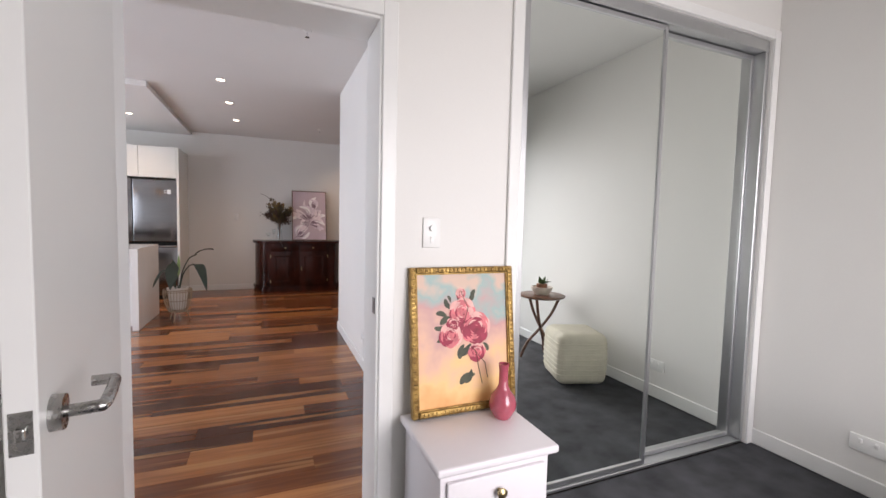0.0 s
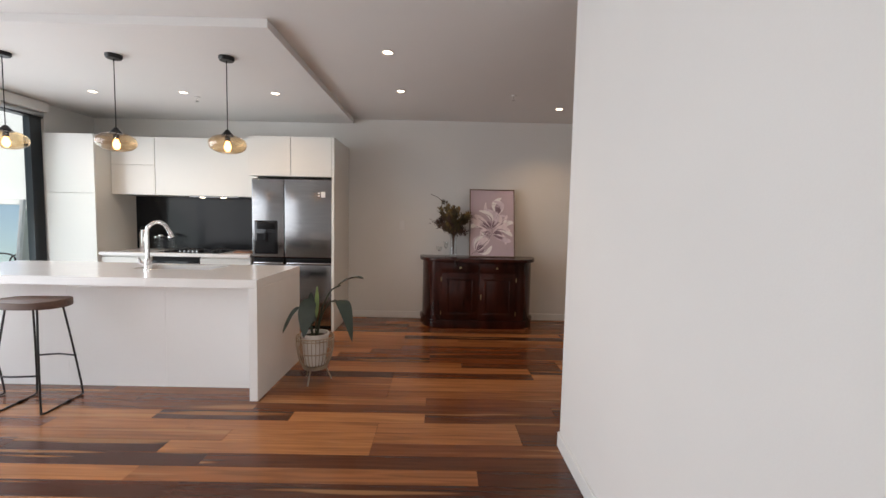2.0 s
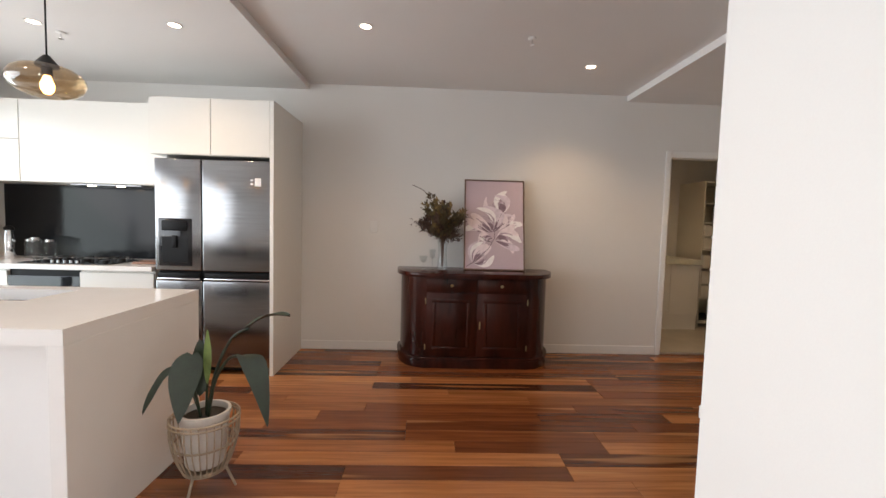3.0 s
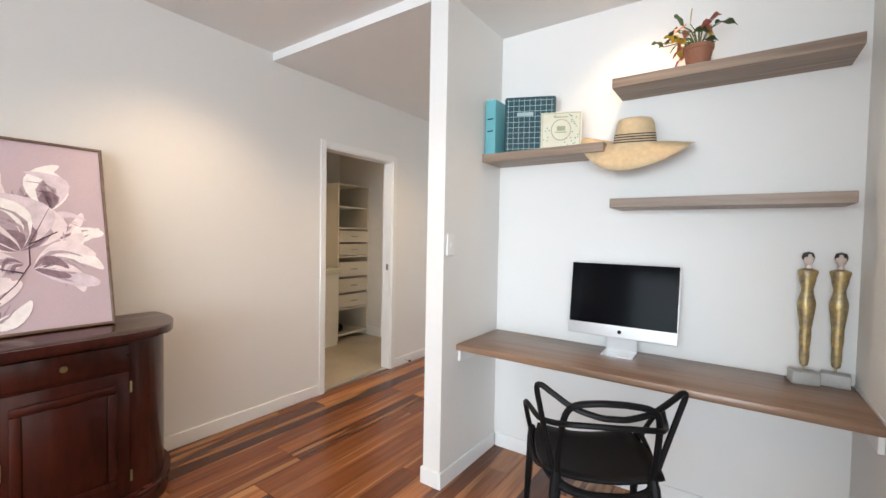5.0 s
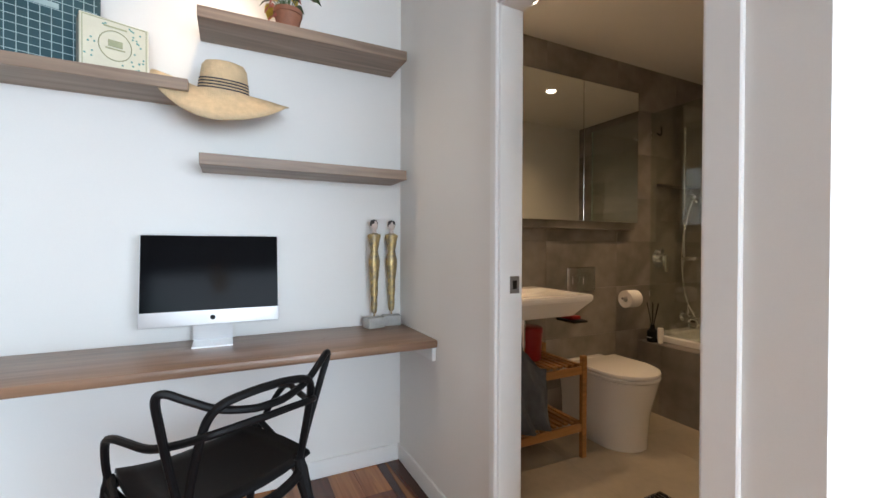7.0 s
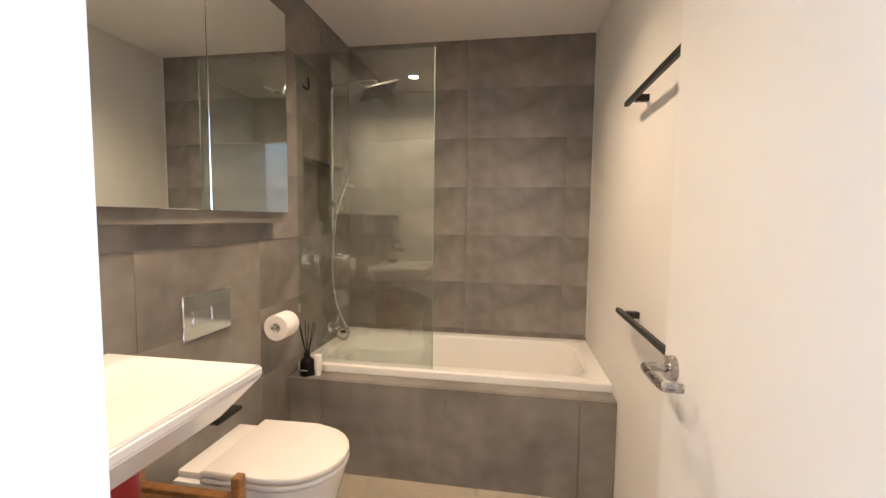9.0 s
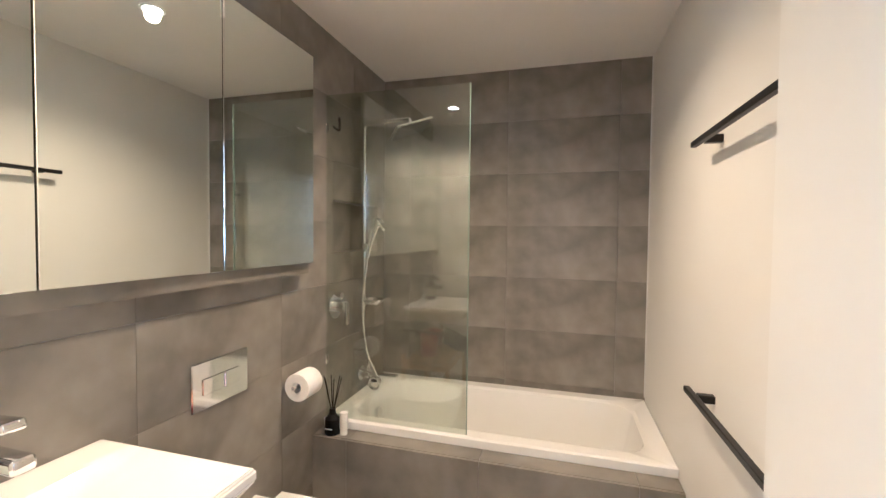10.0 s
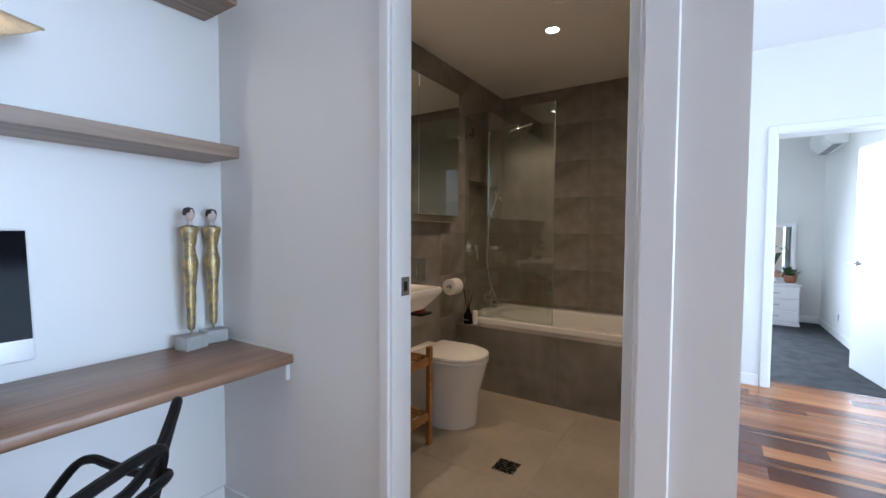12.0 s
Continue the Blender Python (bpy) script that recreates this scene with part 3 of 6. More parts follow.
GLASSC = thin_glass("clear_glassware", (0.97, 0.98, 0.98), 0.05)
fl = thing("flask", "brushed steel vacuum flask on the bench", "flask", (-3.60, 8.22, 0.887))
part("body", lathe([(0, 0), (0.043, 0), (0.045, 0.01), (0.045, 0.2), (0.035, 0.235), (0.034, 0.25), (0, 0.25)]), CHROME, fl)
part("lid", lathe([(0.036, 0.25), (0.036, 0.275), (0.02, 0.29), (0, 0.29)]), BLACKP, fl, "black lid")
for i, (jx, jy, jh) in enumerate(((-3.48, 8.30, 0.17), (-3.40, 8.26, 0.19), (-3.31, 8.30, 0.17))):
    j = thing("storage_jar", "clear glass storage jar with a steel lid", "jar", (jx, jy, 0.887), group="jars on the bench")
    part("glass", lathe([(0, 0), (0.046, 0), (0.048, 0.008), (0.048, jh - 0.03), (0.04, jh - 0.015)]), GLASSC, j)
    part("lid", lathe([(0.042, jh - 0.02), (0.043, jh), (0, jh)]), CHROME, j, "steel lid")
brd = thing("chopping_board", "round-ended brown wooden chopping board", "board", (-2.24, 8.06, 0.887))
part("board", box(-0.12, 0.12, -0.09, 0.09, 0, 0.018, 0.006), wood("board_wood", (0.2, 0.1, 0.06), (0.28, 0.13, 0.07), (0.3, 0.15, 0.08), random=False), brd)

# Fridge
fr = thing("fridge", "dark stainless side-by-side fridge with water dispenser", "fridge", (-1.59, 7.80, 0))
part("body", box(-0.466, 0.456, 0.05, 0.72, 0.02, 1.775, 0.006), BLACKP, fr, "black cabinet sides", soft=False)
for x0, x1, n in ((-0.465, -0.0935, "freezer_door"), (-0.0885, 0.465, "fridge_door")):
    dd = part(n, box(x0, x1, 0.0, 0.048, 0.86, 1.77, 0.012, seg=3), STEEL, fr)
    part("handle_recess", box(x0 + 0.02, x1 - 0.01, -0.004, 0.012, 0.80, 0.845, 0.004), BLACKP, dd, "black recessed grip")
    part("handle_bar", box(x0 + 0.02, x1 - 0.01, -0.012, 0.006, 0.79, 0.803, 0.004), CHROME, dd, "bright metal grip edge")
    part("lower_door", box(x0, x1, 0.002, 0.048, 0.06, 0.785, 0.012, seg=3), STEEL, fr)
dp = part("dispenser", box(-0.435, -0.165, -0.006, 0.012, 0.90, 1.29, 0.01), BLACKG, fr, "black glass dispenser panel")
part("niche", box(-0.405, -0.195, -0.009, -0.005, 0.93, 1.14, 0.002), BLACKP, dp, soft=False)
part("control_strip", box(-0.40, -0.20, -0.022, -0.004, 1.19, 1.27, 0.008), BLACKP, dp)
part("lever", box(-0.32, -0.28, -0.02, -0.008, 1.05, 1.15, 0.004), BLACKP, dp)
part("label_patch", box(0.335, 0.385, -0.002, 0.001, 1.565, 1.63), TRIM, fr, "small pale sticker", soft=False)
for k in range(2):
    part("label_bar", box(0.30, 0.322, -0.002, 0.001, 1.575 + 0.03 * k, 1.59 + 0.03 * k), TRIM, fr, soft=False)

# Island
isl = thing("island_bench", "white stone island bench with a waterfall end", "island bench", (-2.4, 6.33, 0))
SX0, SX1, SY0, SY1 = 0.0, 0.64, 0.05, 0.36      # the sink's cut-out
b = bmesh.new()
for a in ((-1.35, SX0, -0.447, 0.462), (SX1, 1.235, -0.447, 0.462), (SX0, SX1, -0.447, SY0), (SX0, SX1, SY1, 0.462)):
    box(*a, 0.825, 0.886, bm=b)
bmesh.ops.remove_doubles(b, verts=b.verts, dist=1e-5)
part("top", b, STONE, isl, "polished white stone top", soft=False)
part("waterfall_end", box(1.175, 1.235, -0.445, 0.46, 0, 0.8245, 0.002, seg=1), STONE, isl, soft=False)
for x0, x1 in ((-1.06, -0.32), (-0.32, 0.43), (0.43, 1.174)):
    part("panel", box(x0 + 0.001, x1 - 0.001, -0.21, -0.19, 0.0, 0.8245), ISLP, isl, soft=False)
part("carcass", box(-1.06, 1.174, -0.189, 0.44, 0.09, 0.63), ISLP, isl, soft=False)
part("carcass_end", box(-1.06, -0.02, -0.189, 0.44, 0.631, 0.8245), ISLP, isl, soft=False)
sk = thing("kitchen_sink", "undermount stainless double-bowl sink", "sink", (-2.4, 6.33, 0))
for x0, x1, n in ((0.005, 0.345, "bowl"), (0.365, 0.635, "bowl")):
    b = box(x0, x1, 0.055, 0.355, 0.66, 0.824, 0.0)
    top = [f for f in b.faces if f.normal.z > 0.9]
    bmesh.ops.delete(b, geom=top, context="FACES_ONLY")
    es = [e for e in b.edges if not e.is_boundary]
    bmesh.ops.bevel(b, geom=es, offset=0.02, segments=3, affect="EDGES")
    part(n, b, STEEL, sk)
part("divider", box(0.345, 0.365, 0.055, 0.355, 0.80, 0.826, 0.004), STEEL, sk)
tp = thing("kitchen_tap", "chrome gooseneck kitchen mixer tap", "tap", (-2.20, 6.275, 0.886))
part("base", lathe([(0, 0), (0.03, 0), (0.03, 0.01), (0.026, 0.014), (0.026, 0.085), (0.02, 0.09), (0, 0.09)]), CHROME, tp)
part("spout", tube(curve([(0, 0, 0.07), (0, 0, 0.30), (0.012, 0.008, 0.355), (0.05, 0.035, 0.385), (0.09, 0.06, 0.375), (0.115, 0.078, 0.33), (0.14, 0.095, 0.265)], 6), [0.015] * 32 + [0.018] * 5, 14), CHROME, tp)
part("lever", tube([(-0.02, 0, 0.05), (-0.06, 0, 0.06), (-0.075, -0.0, 0.10)], [0.012, 0.014, 0.009], 10), CHROME, tp)

# Pendants
AMBER = thin_glass("amber_glass", (0.92, 0.76, 0.56), 0.12)
BULB = plain("bulb_glow", (1, 0.8, 0.5), 0.3, emit=9.0, ecol=(1.0, 0.58, 0.25))
for i, (px, py) in enumerate(((-3.334, 6.33), (-2.464, 6.333), (-1.577, 6.325))):
    p = thing("pendant_lamp", "amber blown-glass pendant lamp on a black cord, lit", "pendant lamp", (px, py, LOW), group="pendants over the island")
    part("canopy", lathe([(0, 0), (0.058, 0), (0.058, -0.018), (0.05, -0.03), (0, -0.03)]), BLACKM, p, "black metal canopy")
    part("cord", rod((0, 0, -0.03), (0, 0, -0.575), 0.0035, seg=8), BLACKP, p, "black fabric cord")
    part("socket", lathe([(0, -0.56), (0.012, -0.562), (0.03, -0.585), (0.042, -0.60), (0.042, -0.612), (0.02, -0.615), (0.02, -0.65), (0, -0.65)]), BLACKM, p, "black lamp holder")
    sh = part("shade", lathe([(0.04, -0.606), (0.068, -0.609), (0.10, -0.619), (0.126, -0.638), (0.139, -0.662), (0.139, -0.686), (0.127, -0.71), (0.10, -0.73), (0.07, -0.741), (0.048, -0.745)], 36), AMBER, p, "amber glass shade")
    sh.visible_shadow = False
    part("bulb", lathe([(0, -0.65), (0.012, -0.652), (0.026, -0.69), (0.024, -0.715), (0.012, -0.732), (0, -0.735)], 16), BULB, p, "glowing filament bulb")

# Bar stools
SEATW = wood("stool_walnut", (0.09, 0.05, 0.035), (0.12, 0.066, 0.045), (0.14, 0.08, 0.05), random=False, rough=0.4)
st = thing("bar_stool", "walnut tractor-seat bar stool on black wire legs", "bar stool", (-2.633, 5.776, 0), 3, group="stools at the island")
pts = [(0.205 * math.copysign(abs(math.cos(a)) ** 0.75, math.cos(a)), 0.15 * math.copysign(abs(math.sin(a)) ** 0.75, math.sin(a)) * (1.0 if math.sin(a) > 0 else 0.85)) for a in (k * math.tau / 36 for k in range(36))]
b = prism(pts, 0.69, 0.735, 0.008)
for v in b.verts:
    if v.co.z > 0.72:
        v.co.z += 0.012 * (abs(v.co.x) / 0.2) ** 2
part("seat", b, SEATW, st, "dark walnut saddle seat")
for sx in (-1, 1):
    part("leg", tube(curve([(sx * 0.10, -0.10, 0.69), (sx * 0.13, -0.14, 0.36), (sx * 0.155, -0.168, 0.05), (sx * 0.158, -0.158, 0.008), (sx * 0.16, -0.02, 0.006), (sx * 0.162, 0.145, 0.008), (sx * 0.158, 0.168, 0.05), (sx * 0.13, 0.14, 0.36), (sx * 0.10, 0.10, 0.69)], 6), 0.0065, 8), BLACKM, st)
    part("foot_pad", box(sx * 0.16 - 0.008, sx * 0.16 + 0.008, 0.02, 0.06, 0.0, 0.014, 0.003), BLACKP, st, "black rubber pad")
part("footrest", tube(curve([(0.141, -0.151, 0.26), (0.0, -0.18, 0.265), (-0.141, -0.151, 0.26)], 6), 0.0065, 8), BLACKM, st)
part("back_brace", tube(curve([(0.138, 0.15, 0.30), (0.0, 0.17, 0.305), (-0.138, 0.15, 0.30)], 6), 0.0065, 8), BLACKM, st)
copy_thing(st, pose(-3.205, 5.775, 0, 0, 0, -6))

# ---- pot plant by the island ----
LEAFG = mat("dark_green_leaf", (0.018, 0.034, 0.02), 0.42, vary=0.4, scale=12, fine=80, bump=0.02, tint=(0.012, 0.022, 0.014))
LEAFL = mat("young_leaf", (0.20, 0.30, 0.10), 0.4, vary=0.3, scale=12, fine=80, bump=0.02)
RATTAN = mat("rattan", (0.36, 0.29, 0.21), 0.6, vary=0.2, scale=20, fine=150, bump=0.1)
POTW = mat("white_pot", (0.66, 0.64, 0.61), 0.5, vary=0.05, scale=6, fine=80, bump=0.02)
SOIL = mat("potting_soil", (0.03, 0.022, 0.016), 0.95, vary=0.5, scale=30, fine=200, bump=0.3)


def blade(base, tip, width, lift=0.1, droop=0.0, fold=0.012, n=10, bm=None, lean=None):
    """A leaf: a curved blade from base to tip, folded along its midrib."""
    bm = bm or bmesh.new()
    a, b_ = Vector(base), Vector(tip)
    d = b_ - a
    side = (lean or d.cross(Vector((0, 0, 1)))).normalized() if d.cross(Vector((0, 0, 1))).length > 0.02 or lean else Vector((1, 0, 0))
    rows = []
    for i in range(n + 1):
        t = i / n
        c = a + d * t + Vector((0, 0, lift * math.sin(math.pi * t) - droop * t * t))
        w = width * (math.sin(math.pi * min(1, t * 0.92 + 0.06)) ** 0.8) * (1 - 0.25 * t)
        up = Vector((0, 0, 1))
        wave = 0.006 * math.sin(9 * t)
        rows.append([bm.verts.new(c - side * w + up * (fold + wave)), bm.verts.new(c), bm.verts.new(c + side * w + up * (fold - wave))])
    for r, s in zip(rows, rows[1:]):
        bm.faces.new((r[0], r[1], s[1], s[0])), bm.faces.new((r[1], r[2], s[2], s[1]))
    return bm


pl = thing("pot_plant", "broad-leaved green plant in a white pot on a rattan stand", "pot plant", (-0.875, 6.30, 0))
part("pot", lathe([(0, 0.14), (0.075, 0.14), (0.085, 0.15), (0.105, 0.36), (0.112, 0.385), (0.112, 0.40), (0.10, 0.40), (0.098, 0.37), (0, 0.37)], 32), POTW, pl, "white ceramic pot")
part("soil", lathe([(0, 0.372), (0.096, 0.372)], 24), SOIL, pl)
for z, r in ((0.375, 0.148), (0.355, 0.149), (0.25, 0.135), (0.13, 0.098), (0.115, 0.092)):
    part("basket_ring", tube([(r * math.cos(k * math.tau / 32), r * math.sin(k * math.tau / 32), z) for k in range(32)], 0.005, 6, closed=True), RATTAN, pl)
for k in range(30):
    a = k * math.tau / 30
    part("basket_rib", tube(curve([(r * math.cos(a), r * math.sin(a), z) for r, z in ((0.148, 0.375), (0.146, 0.29), (0.125, 0.19), (0.092, 0.115))], 3), 0.0035, 5), RATTAN, pl)
part("basket_base", rod((0, 0, 0.112), (0, 0, 0.12), 0.092, seg=24), RATTAN, pl)
for a in (-100, 20, 140):
    c_, s_ = math.cos(radians(a)), math.sin(radians(a))
    part("leg", rod((0.08 * c_, 0.08 * s_, 0.12), (0.13 * c_, 0.13 * s_, 0.0), 0.007, 0.006, 8), RATTAN, pl)
for i, (pts, r) in enumerate((
    ([(0.01, 0.0, 0.37), (0.05, 0, 0.58), (0.12, 0.01, 0.74), (0.20, 0.02, 0.79)], 0.007),
    ([(0.02, -0.01, 0.37), (0.06, -0.02, 0.55), (0.13, -0.03, 0.66), (0.20, -0.03, 0.665)], 0.007),
    ([(-0.02, 0, 0.37), (-0.05, -0.02, 0.50), (-0.09, -0.03, 0.60), (-0.13, -0.04, 0.61)], 0.006),
    ([(-0.01, -0.02, 0.37), (-0.02, -0.04, 0.48), (-0.03, -0.06, 0.55)], 0.007),
    ([(0.0, 0.01, 0.37), (0.005, 0.01, 0.50), (0.01, 0.01, 0.60)], 0.006),
)):
    part("stalk", tube(curve(pts, 5), r, 7), LEAFG, pl)
for bs, tipp, w, lf, dr in (
    ((0.18, 0.02, 0.785), (0.38, 0.05, 0.84), 0.035, 0.03, 0.0),
    ((0.18, -0.03, 0.665), (0.31, -0.05, 0.34), 0.062, 0.12, 0.0),
    ((-0.12, -0.04, 0.61), (-0.23, -0.09, 0.41), 0.022, 0.03, 0.0),
    ((-0.03, -0.05, 0.68), (-0.055, -0.12, 0.385), 0.075, 0.05, 0.0),
    ((-0.04, 0.03, 0.45), (-0.05, 0.06, 0.71), 0.05, 0.0, 0.0),
):
    part("leaf", blade(bs, tipp, w, lf, dr, lean=Vector((1, 0.35, 0)) if abs(tipp[0] - bs[0]) < 0.14 else None), LEAFG, pl)
part("leaf", blade((0.01, 0.0, 0.52), (0.02, -0.01, 0.775), 0.02, 0.0, lean=Vector((1, 0.2, 0))), LEAFL, pl, "pale young leaf")

# ---- sideboard with its picture, vase and glasses ----
sb = thing("sideboard", "dark mahogany D-ended sideboard with two doors and drawers", "sideboard", (0.615, 8.54, 0))


def dend(hx, depth, r, n=10):
    """A D-ended outline: straight back, front and rounded ends; x half width, depth towards -y."""
    out = [(hx, 0.0), (hx, -0.12)]
    for k in range(n + 1):
        a = k / n * math.pi / 2
        out.append((hx - r + r * math.cos(a), -0.12 - (depth - 0.12) * math.sin(a)))
    return out + [(-x, y) for x, y in out[::-1]]


part("plinth", prism(dend(0.725, 0.50, 0.26), 0.0, 0.075, 0.006), MAHOG, sb)
part("moulding", prism(dend(0.735, 0.51, 0.27), 0.076, 0.10, 0.008), MAHOG, sb)
part("body", prism(dend(0.705, 0.48, 0.25), 0.101, 0.828), MAHOG, sb)
part("top", prism(dend(0.745, 0.535, 0.28), 0.829, 0.868, 0.01), MAHOG, sb, "polished mahogany top")
BRASS = mat("aged_brass", (0.42, 0.33, 0.18), 0.35, 1.0, vary=0.2, scale=30, fine=120, bump=0.0)
for x0, x1, kx in ((-0.455, -0.008, -0.23), (0.008, 0.455, 0.22)):
    dr = part("drawer", box(x0, x1, -0.492, -0.475, 0.70, 0.81, 0.004), MAHOG, sb)
    part("knob", lathe([(0, 0), (0.008, 0), (0.008, 0.008), (0.014, 0.014), (0.012, 0.022), (0, 0.024)], 14), BRASS, dr, "small brass knob").matrix_local = pose(kx, -0.492, 0.755, 90, 0, 0)
    dd = part("door", box(x0, x1, -0.490, -0.475, 0.115, 0.685, 0.004), MAHOG, sb)
    for a in ((x0 + 0.05, x1 - 0.05, 0.60, 0.635), (x0 + 0.05, x1 - 0.05, 0.165, 0.20), (x0 + 0.05, x0 + 0.085, 0.201, 0.599), (x1 - 0.085, x1 - 0.05, 0.201, 0.599)):
        part("moulding", box(a[0], a[1], -0.502, -0.488, a[2], a[3], 0.006), MAHOG, dd)
    part("panel", box(x0 + 0.088, x1 - 0.088, -0.496, -0.488, 0.203, 0.597, 0.003), MAHOG, dd)
part("escutcheon", box(0.025, 0.037, -0.496, -0.489, 0.36, 0.43, 0.004), BRASS, sb, "aged brass key plate")
part("key", rod((0.031, -0.515, 0.40), (0.031, -0.49, 0.40), 0.004), BRASS, sb, "small brass key")
for hx in (-0.462, 0.462):
    for hz in (0.19, 0.61):
        part("hinge", rod((hx, -0.487, hz - 0.025), (hx, -0.487, hz + 0.025), 0.005), BRASS, sb)

DARKWOOD = wood("frame_oak_dark", (0.16, 0.1, 0.07), (0.2, 0.13, 0.09), (0.2, 0.13, 0.09), random=False)


def flatpatch(pts, z=0.0, bm=None):
    bm = bm or bmesh.new()
    f = bm.faces.new([bm.verts.new((x, z, y)) for x, y in pts])
    bmesh.ops.triangulate(bm, faces=[f])
    return bm


def petal(cx, cy, ang, ln, wd, z, bm, n=14, bend=0.0):
    """A pointed oval on the picture plane (x across, z up)."""
    pts = []
    for k in range(n):
        a = k * math.tau / n
        u, v = ln * (0.5 - 0.5 * math.cos(a)), wd * math.sin(a) * (1 - 0.25 * math.cos(a))
        v += bend * u * (ln - u) * 4 / max(ln, 1e-6)
        ca, sa = math.cos(radians(ang)), math.sin(radians(ang))
        pts.append((cx + u * ca - v * sa, cy + u * sa + v * ca))
    return flatpatch(pts, z, bm)


def paint(name, c, v=0.15, s=14):
    return mat(name, c, 0.6, vary=v, scale=s, fine=90, bump=0.05)


PALES = [paint("petal_white", (0.90, 0.87, 0.87), 0.10, 25), paint("petal_pink", (0.84, 0.74, 0.77), 0.12, 25), paint("petal_lilac", (0.72, 0.63, 0.69), 0.14, 25)]
MAUVE, PLUM, DEEPM, CANVAS = paint("petal_mauve", (0.46, 0.36, 0.42), 0.3, 40), paint("petal_plum", (0.25, 0.17, 0.21), 0.3, 40), paint("stem_plum", (0.13, 0.085, 0.11)), paint("canvas_dusty_pink", (0.56, 0.45, 0.50), 0.06, 3)
fp = thing("framed_picture", "leaning framed print of pale magnolias on dusty pink", "picture", (0.79, 8.29, 0.8685))
fp.matrix_world = pose(0.80, 8.30, 0.872, -12.5, 0, 0)
W, Hh = 0.294, 0.895
for a in ((-W, -W + 0.012, 0, Hh), (W - 0.012, W, 0, Hh), (-W + 0.012, W - 0.012, 0, 0.012), (-W + 0.012, W - 0.012, Hh - 0.012, Hh)):
    part("frame", box(a[0], a[1], -0.014, 0.02, a[2], a[3], 0.002, seg=1), DARKWOOD, fp, "slim dark timber frame", soft=False)
part("canvas", box(-W + 0.012, W - 0.012, -0.004, 0.012, 0.012, Hh - 0.012), CANVAS, fp, "dusty pink canvas", soft=False)
stemb = bmesh.new()
for q in ([(-0.27, 0.03), (-0.21, 0.07), (-0.13, 0.13), (-0.05, 0.22), (0.0, 0.31), (0.0, 0.40), (0.04, 0.49), (0.075, 0.57)], [(0.0, 0.40), (0.05, 0.43), (0.10, 0.46)], [(-0.02, 0.27), (-0.09, 0.29), (-0.14, 0.33)]):
    tube([(x, -0.005, y) for x, y in q], [0.008 - 0.0006 * k for k in range(len(q))], 6, stemb, flat=0.4)
part("branch", stemb, DEEPM, fp, "dark plum branches", soft=False)
random.seed(5)


def bloom(cx, cy, aim, spread, size, n, layer):
    """A magnolia of broad overlapping petals, each with mauve veins and a plum foot."""
    order = sorted(range(n), key=lambda k: -abs(k - (n - 1) / 2))
    for i, k in enumerate(order):
        an = aim + (k / max(1, n - 1) - 0.5) * spread + random.uniform(-6, 6)
        ln, z = size * random.uniform(0.82, 1.08), -0.0060 - layer * 0.0012 - i * 0.00015
        bd = random.uniform(-0.5, 0.5)
        pb = bmesh.new()
        petal(cx, cy, an, ln, ln * random.uniform(0.11, 0.16), z, pb, 22, bd)
        part("petal", pb, PALES[(0, 1, 0, 2, 1)[(i + layer) % 5]], fp, soft=False)
        vb = bmesh.new()
        for v in range(3):
            petal(cx, cy, an + (v - 1) * 8, ln * random.uniform(0.5, 0.8), ln * 0.022, z - 0.00005, vb, 12, bd)
        part("petal_vein", vb, MAUVE, fp, soft=False)
        fb = bmesh.new()
        petal(cx, cy, an, ln * random.uniform(0.34, 0.55), ln * 0.062, z - 0.0001, fb, 12, bd)
        part("petal_foot", fb, PLUM, fp, soft=False)


bloom(0.075, 0.56, 103, 50, 0.23, 4, 0)
bloom(0.085, 0.44, 24, 34, 0.18, 4, 0)
bloom(-0.03, 0.37, 128, 88, 0.26, 6, 1)
bloom(0.01, 0.29, 8, 92, 0.25, 6, 1)
bloom(-0.20, 0.07, 52, 52, 0.22, 5, 2)
bloom(-0.02, 0.31, 205, 50, 0.14, 3, 2)

vs = thing("flower_vase", "clear glass vase of dried olive-brown foliage", "vase", (0.30, 8.30, 0.869))
part("vase", lathe([(0, 0), (0.048, 0), (0.05, 0.01), (0.046, 0.08), (0.04, 0.16), (0.045, 0.24), (0.055, 0.30), (0.052, 0.298), (0.042, 0.24), (0.037, 0.16), (0.043, 0.08), (0.045, 0.015), (0, 0.012)], 28), GLASSC, vs, "clear glass vase")
STEMD = mat("dried_stem", (0.10, 0.06, 0.04), 0.7, vary=0.3, scale=20, fine=100, bump=0.05)
DRYL = [mat("dried_leaf_olive", (0.13, 0.10, 0.045), 0.7, vary=0.5, scale=20, fine=120, bump=0.05, tint=(0.05, 0.045, 0.03)), mat("dried_leaf_brown", (0.11, 0.065, 0.045), 0.7, vary=0.5, scale=20, fine=120, bump=0.05, tint=(0.05, 0.03, 0.025)), mat("dried_leaf_ochre", (0.24, 0.16, 0.06), 0.7, vary=0.4, scale=20, fine=120, bump=0.05)]
random.seed(11)
sprays = []
for k in range(32):
    a = random.uniform(0, math.tau)
    r = random.uniform(0.04, 0.22)
    sprays.append((r * math.cos(a) - 0.03, min(0.08, 0.6 * r * math.sin(a) - 0.02), random.uniform(0.40, 0.66) - r * 0.5))
sprays += [(-0.17, -0.02, 0.60), (-0.13, 0.0, 0.68), (-0.28, -0.03, 0.44), (-0.10, 0.02, 0.62), (0.14, -0.02, 0.54), (0.17, 0.0, 0.47)]
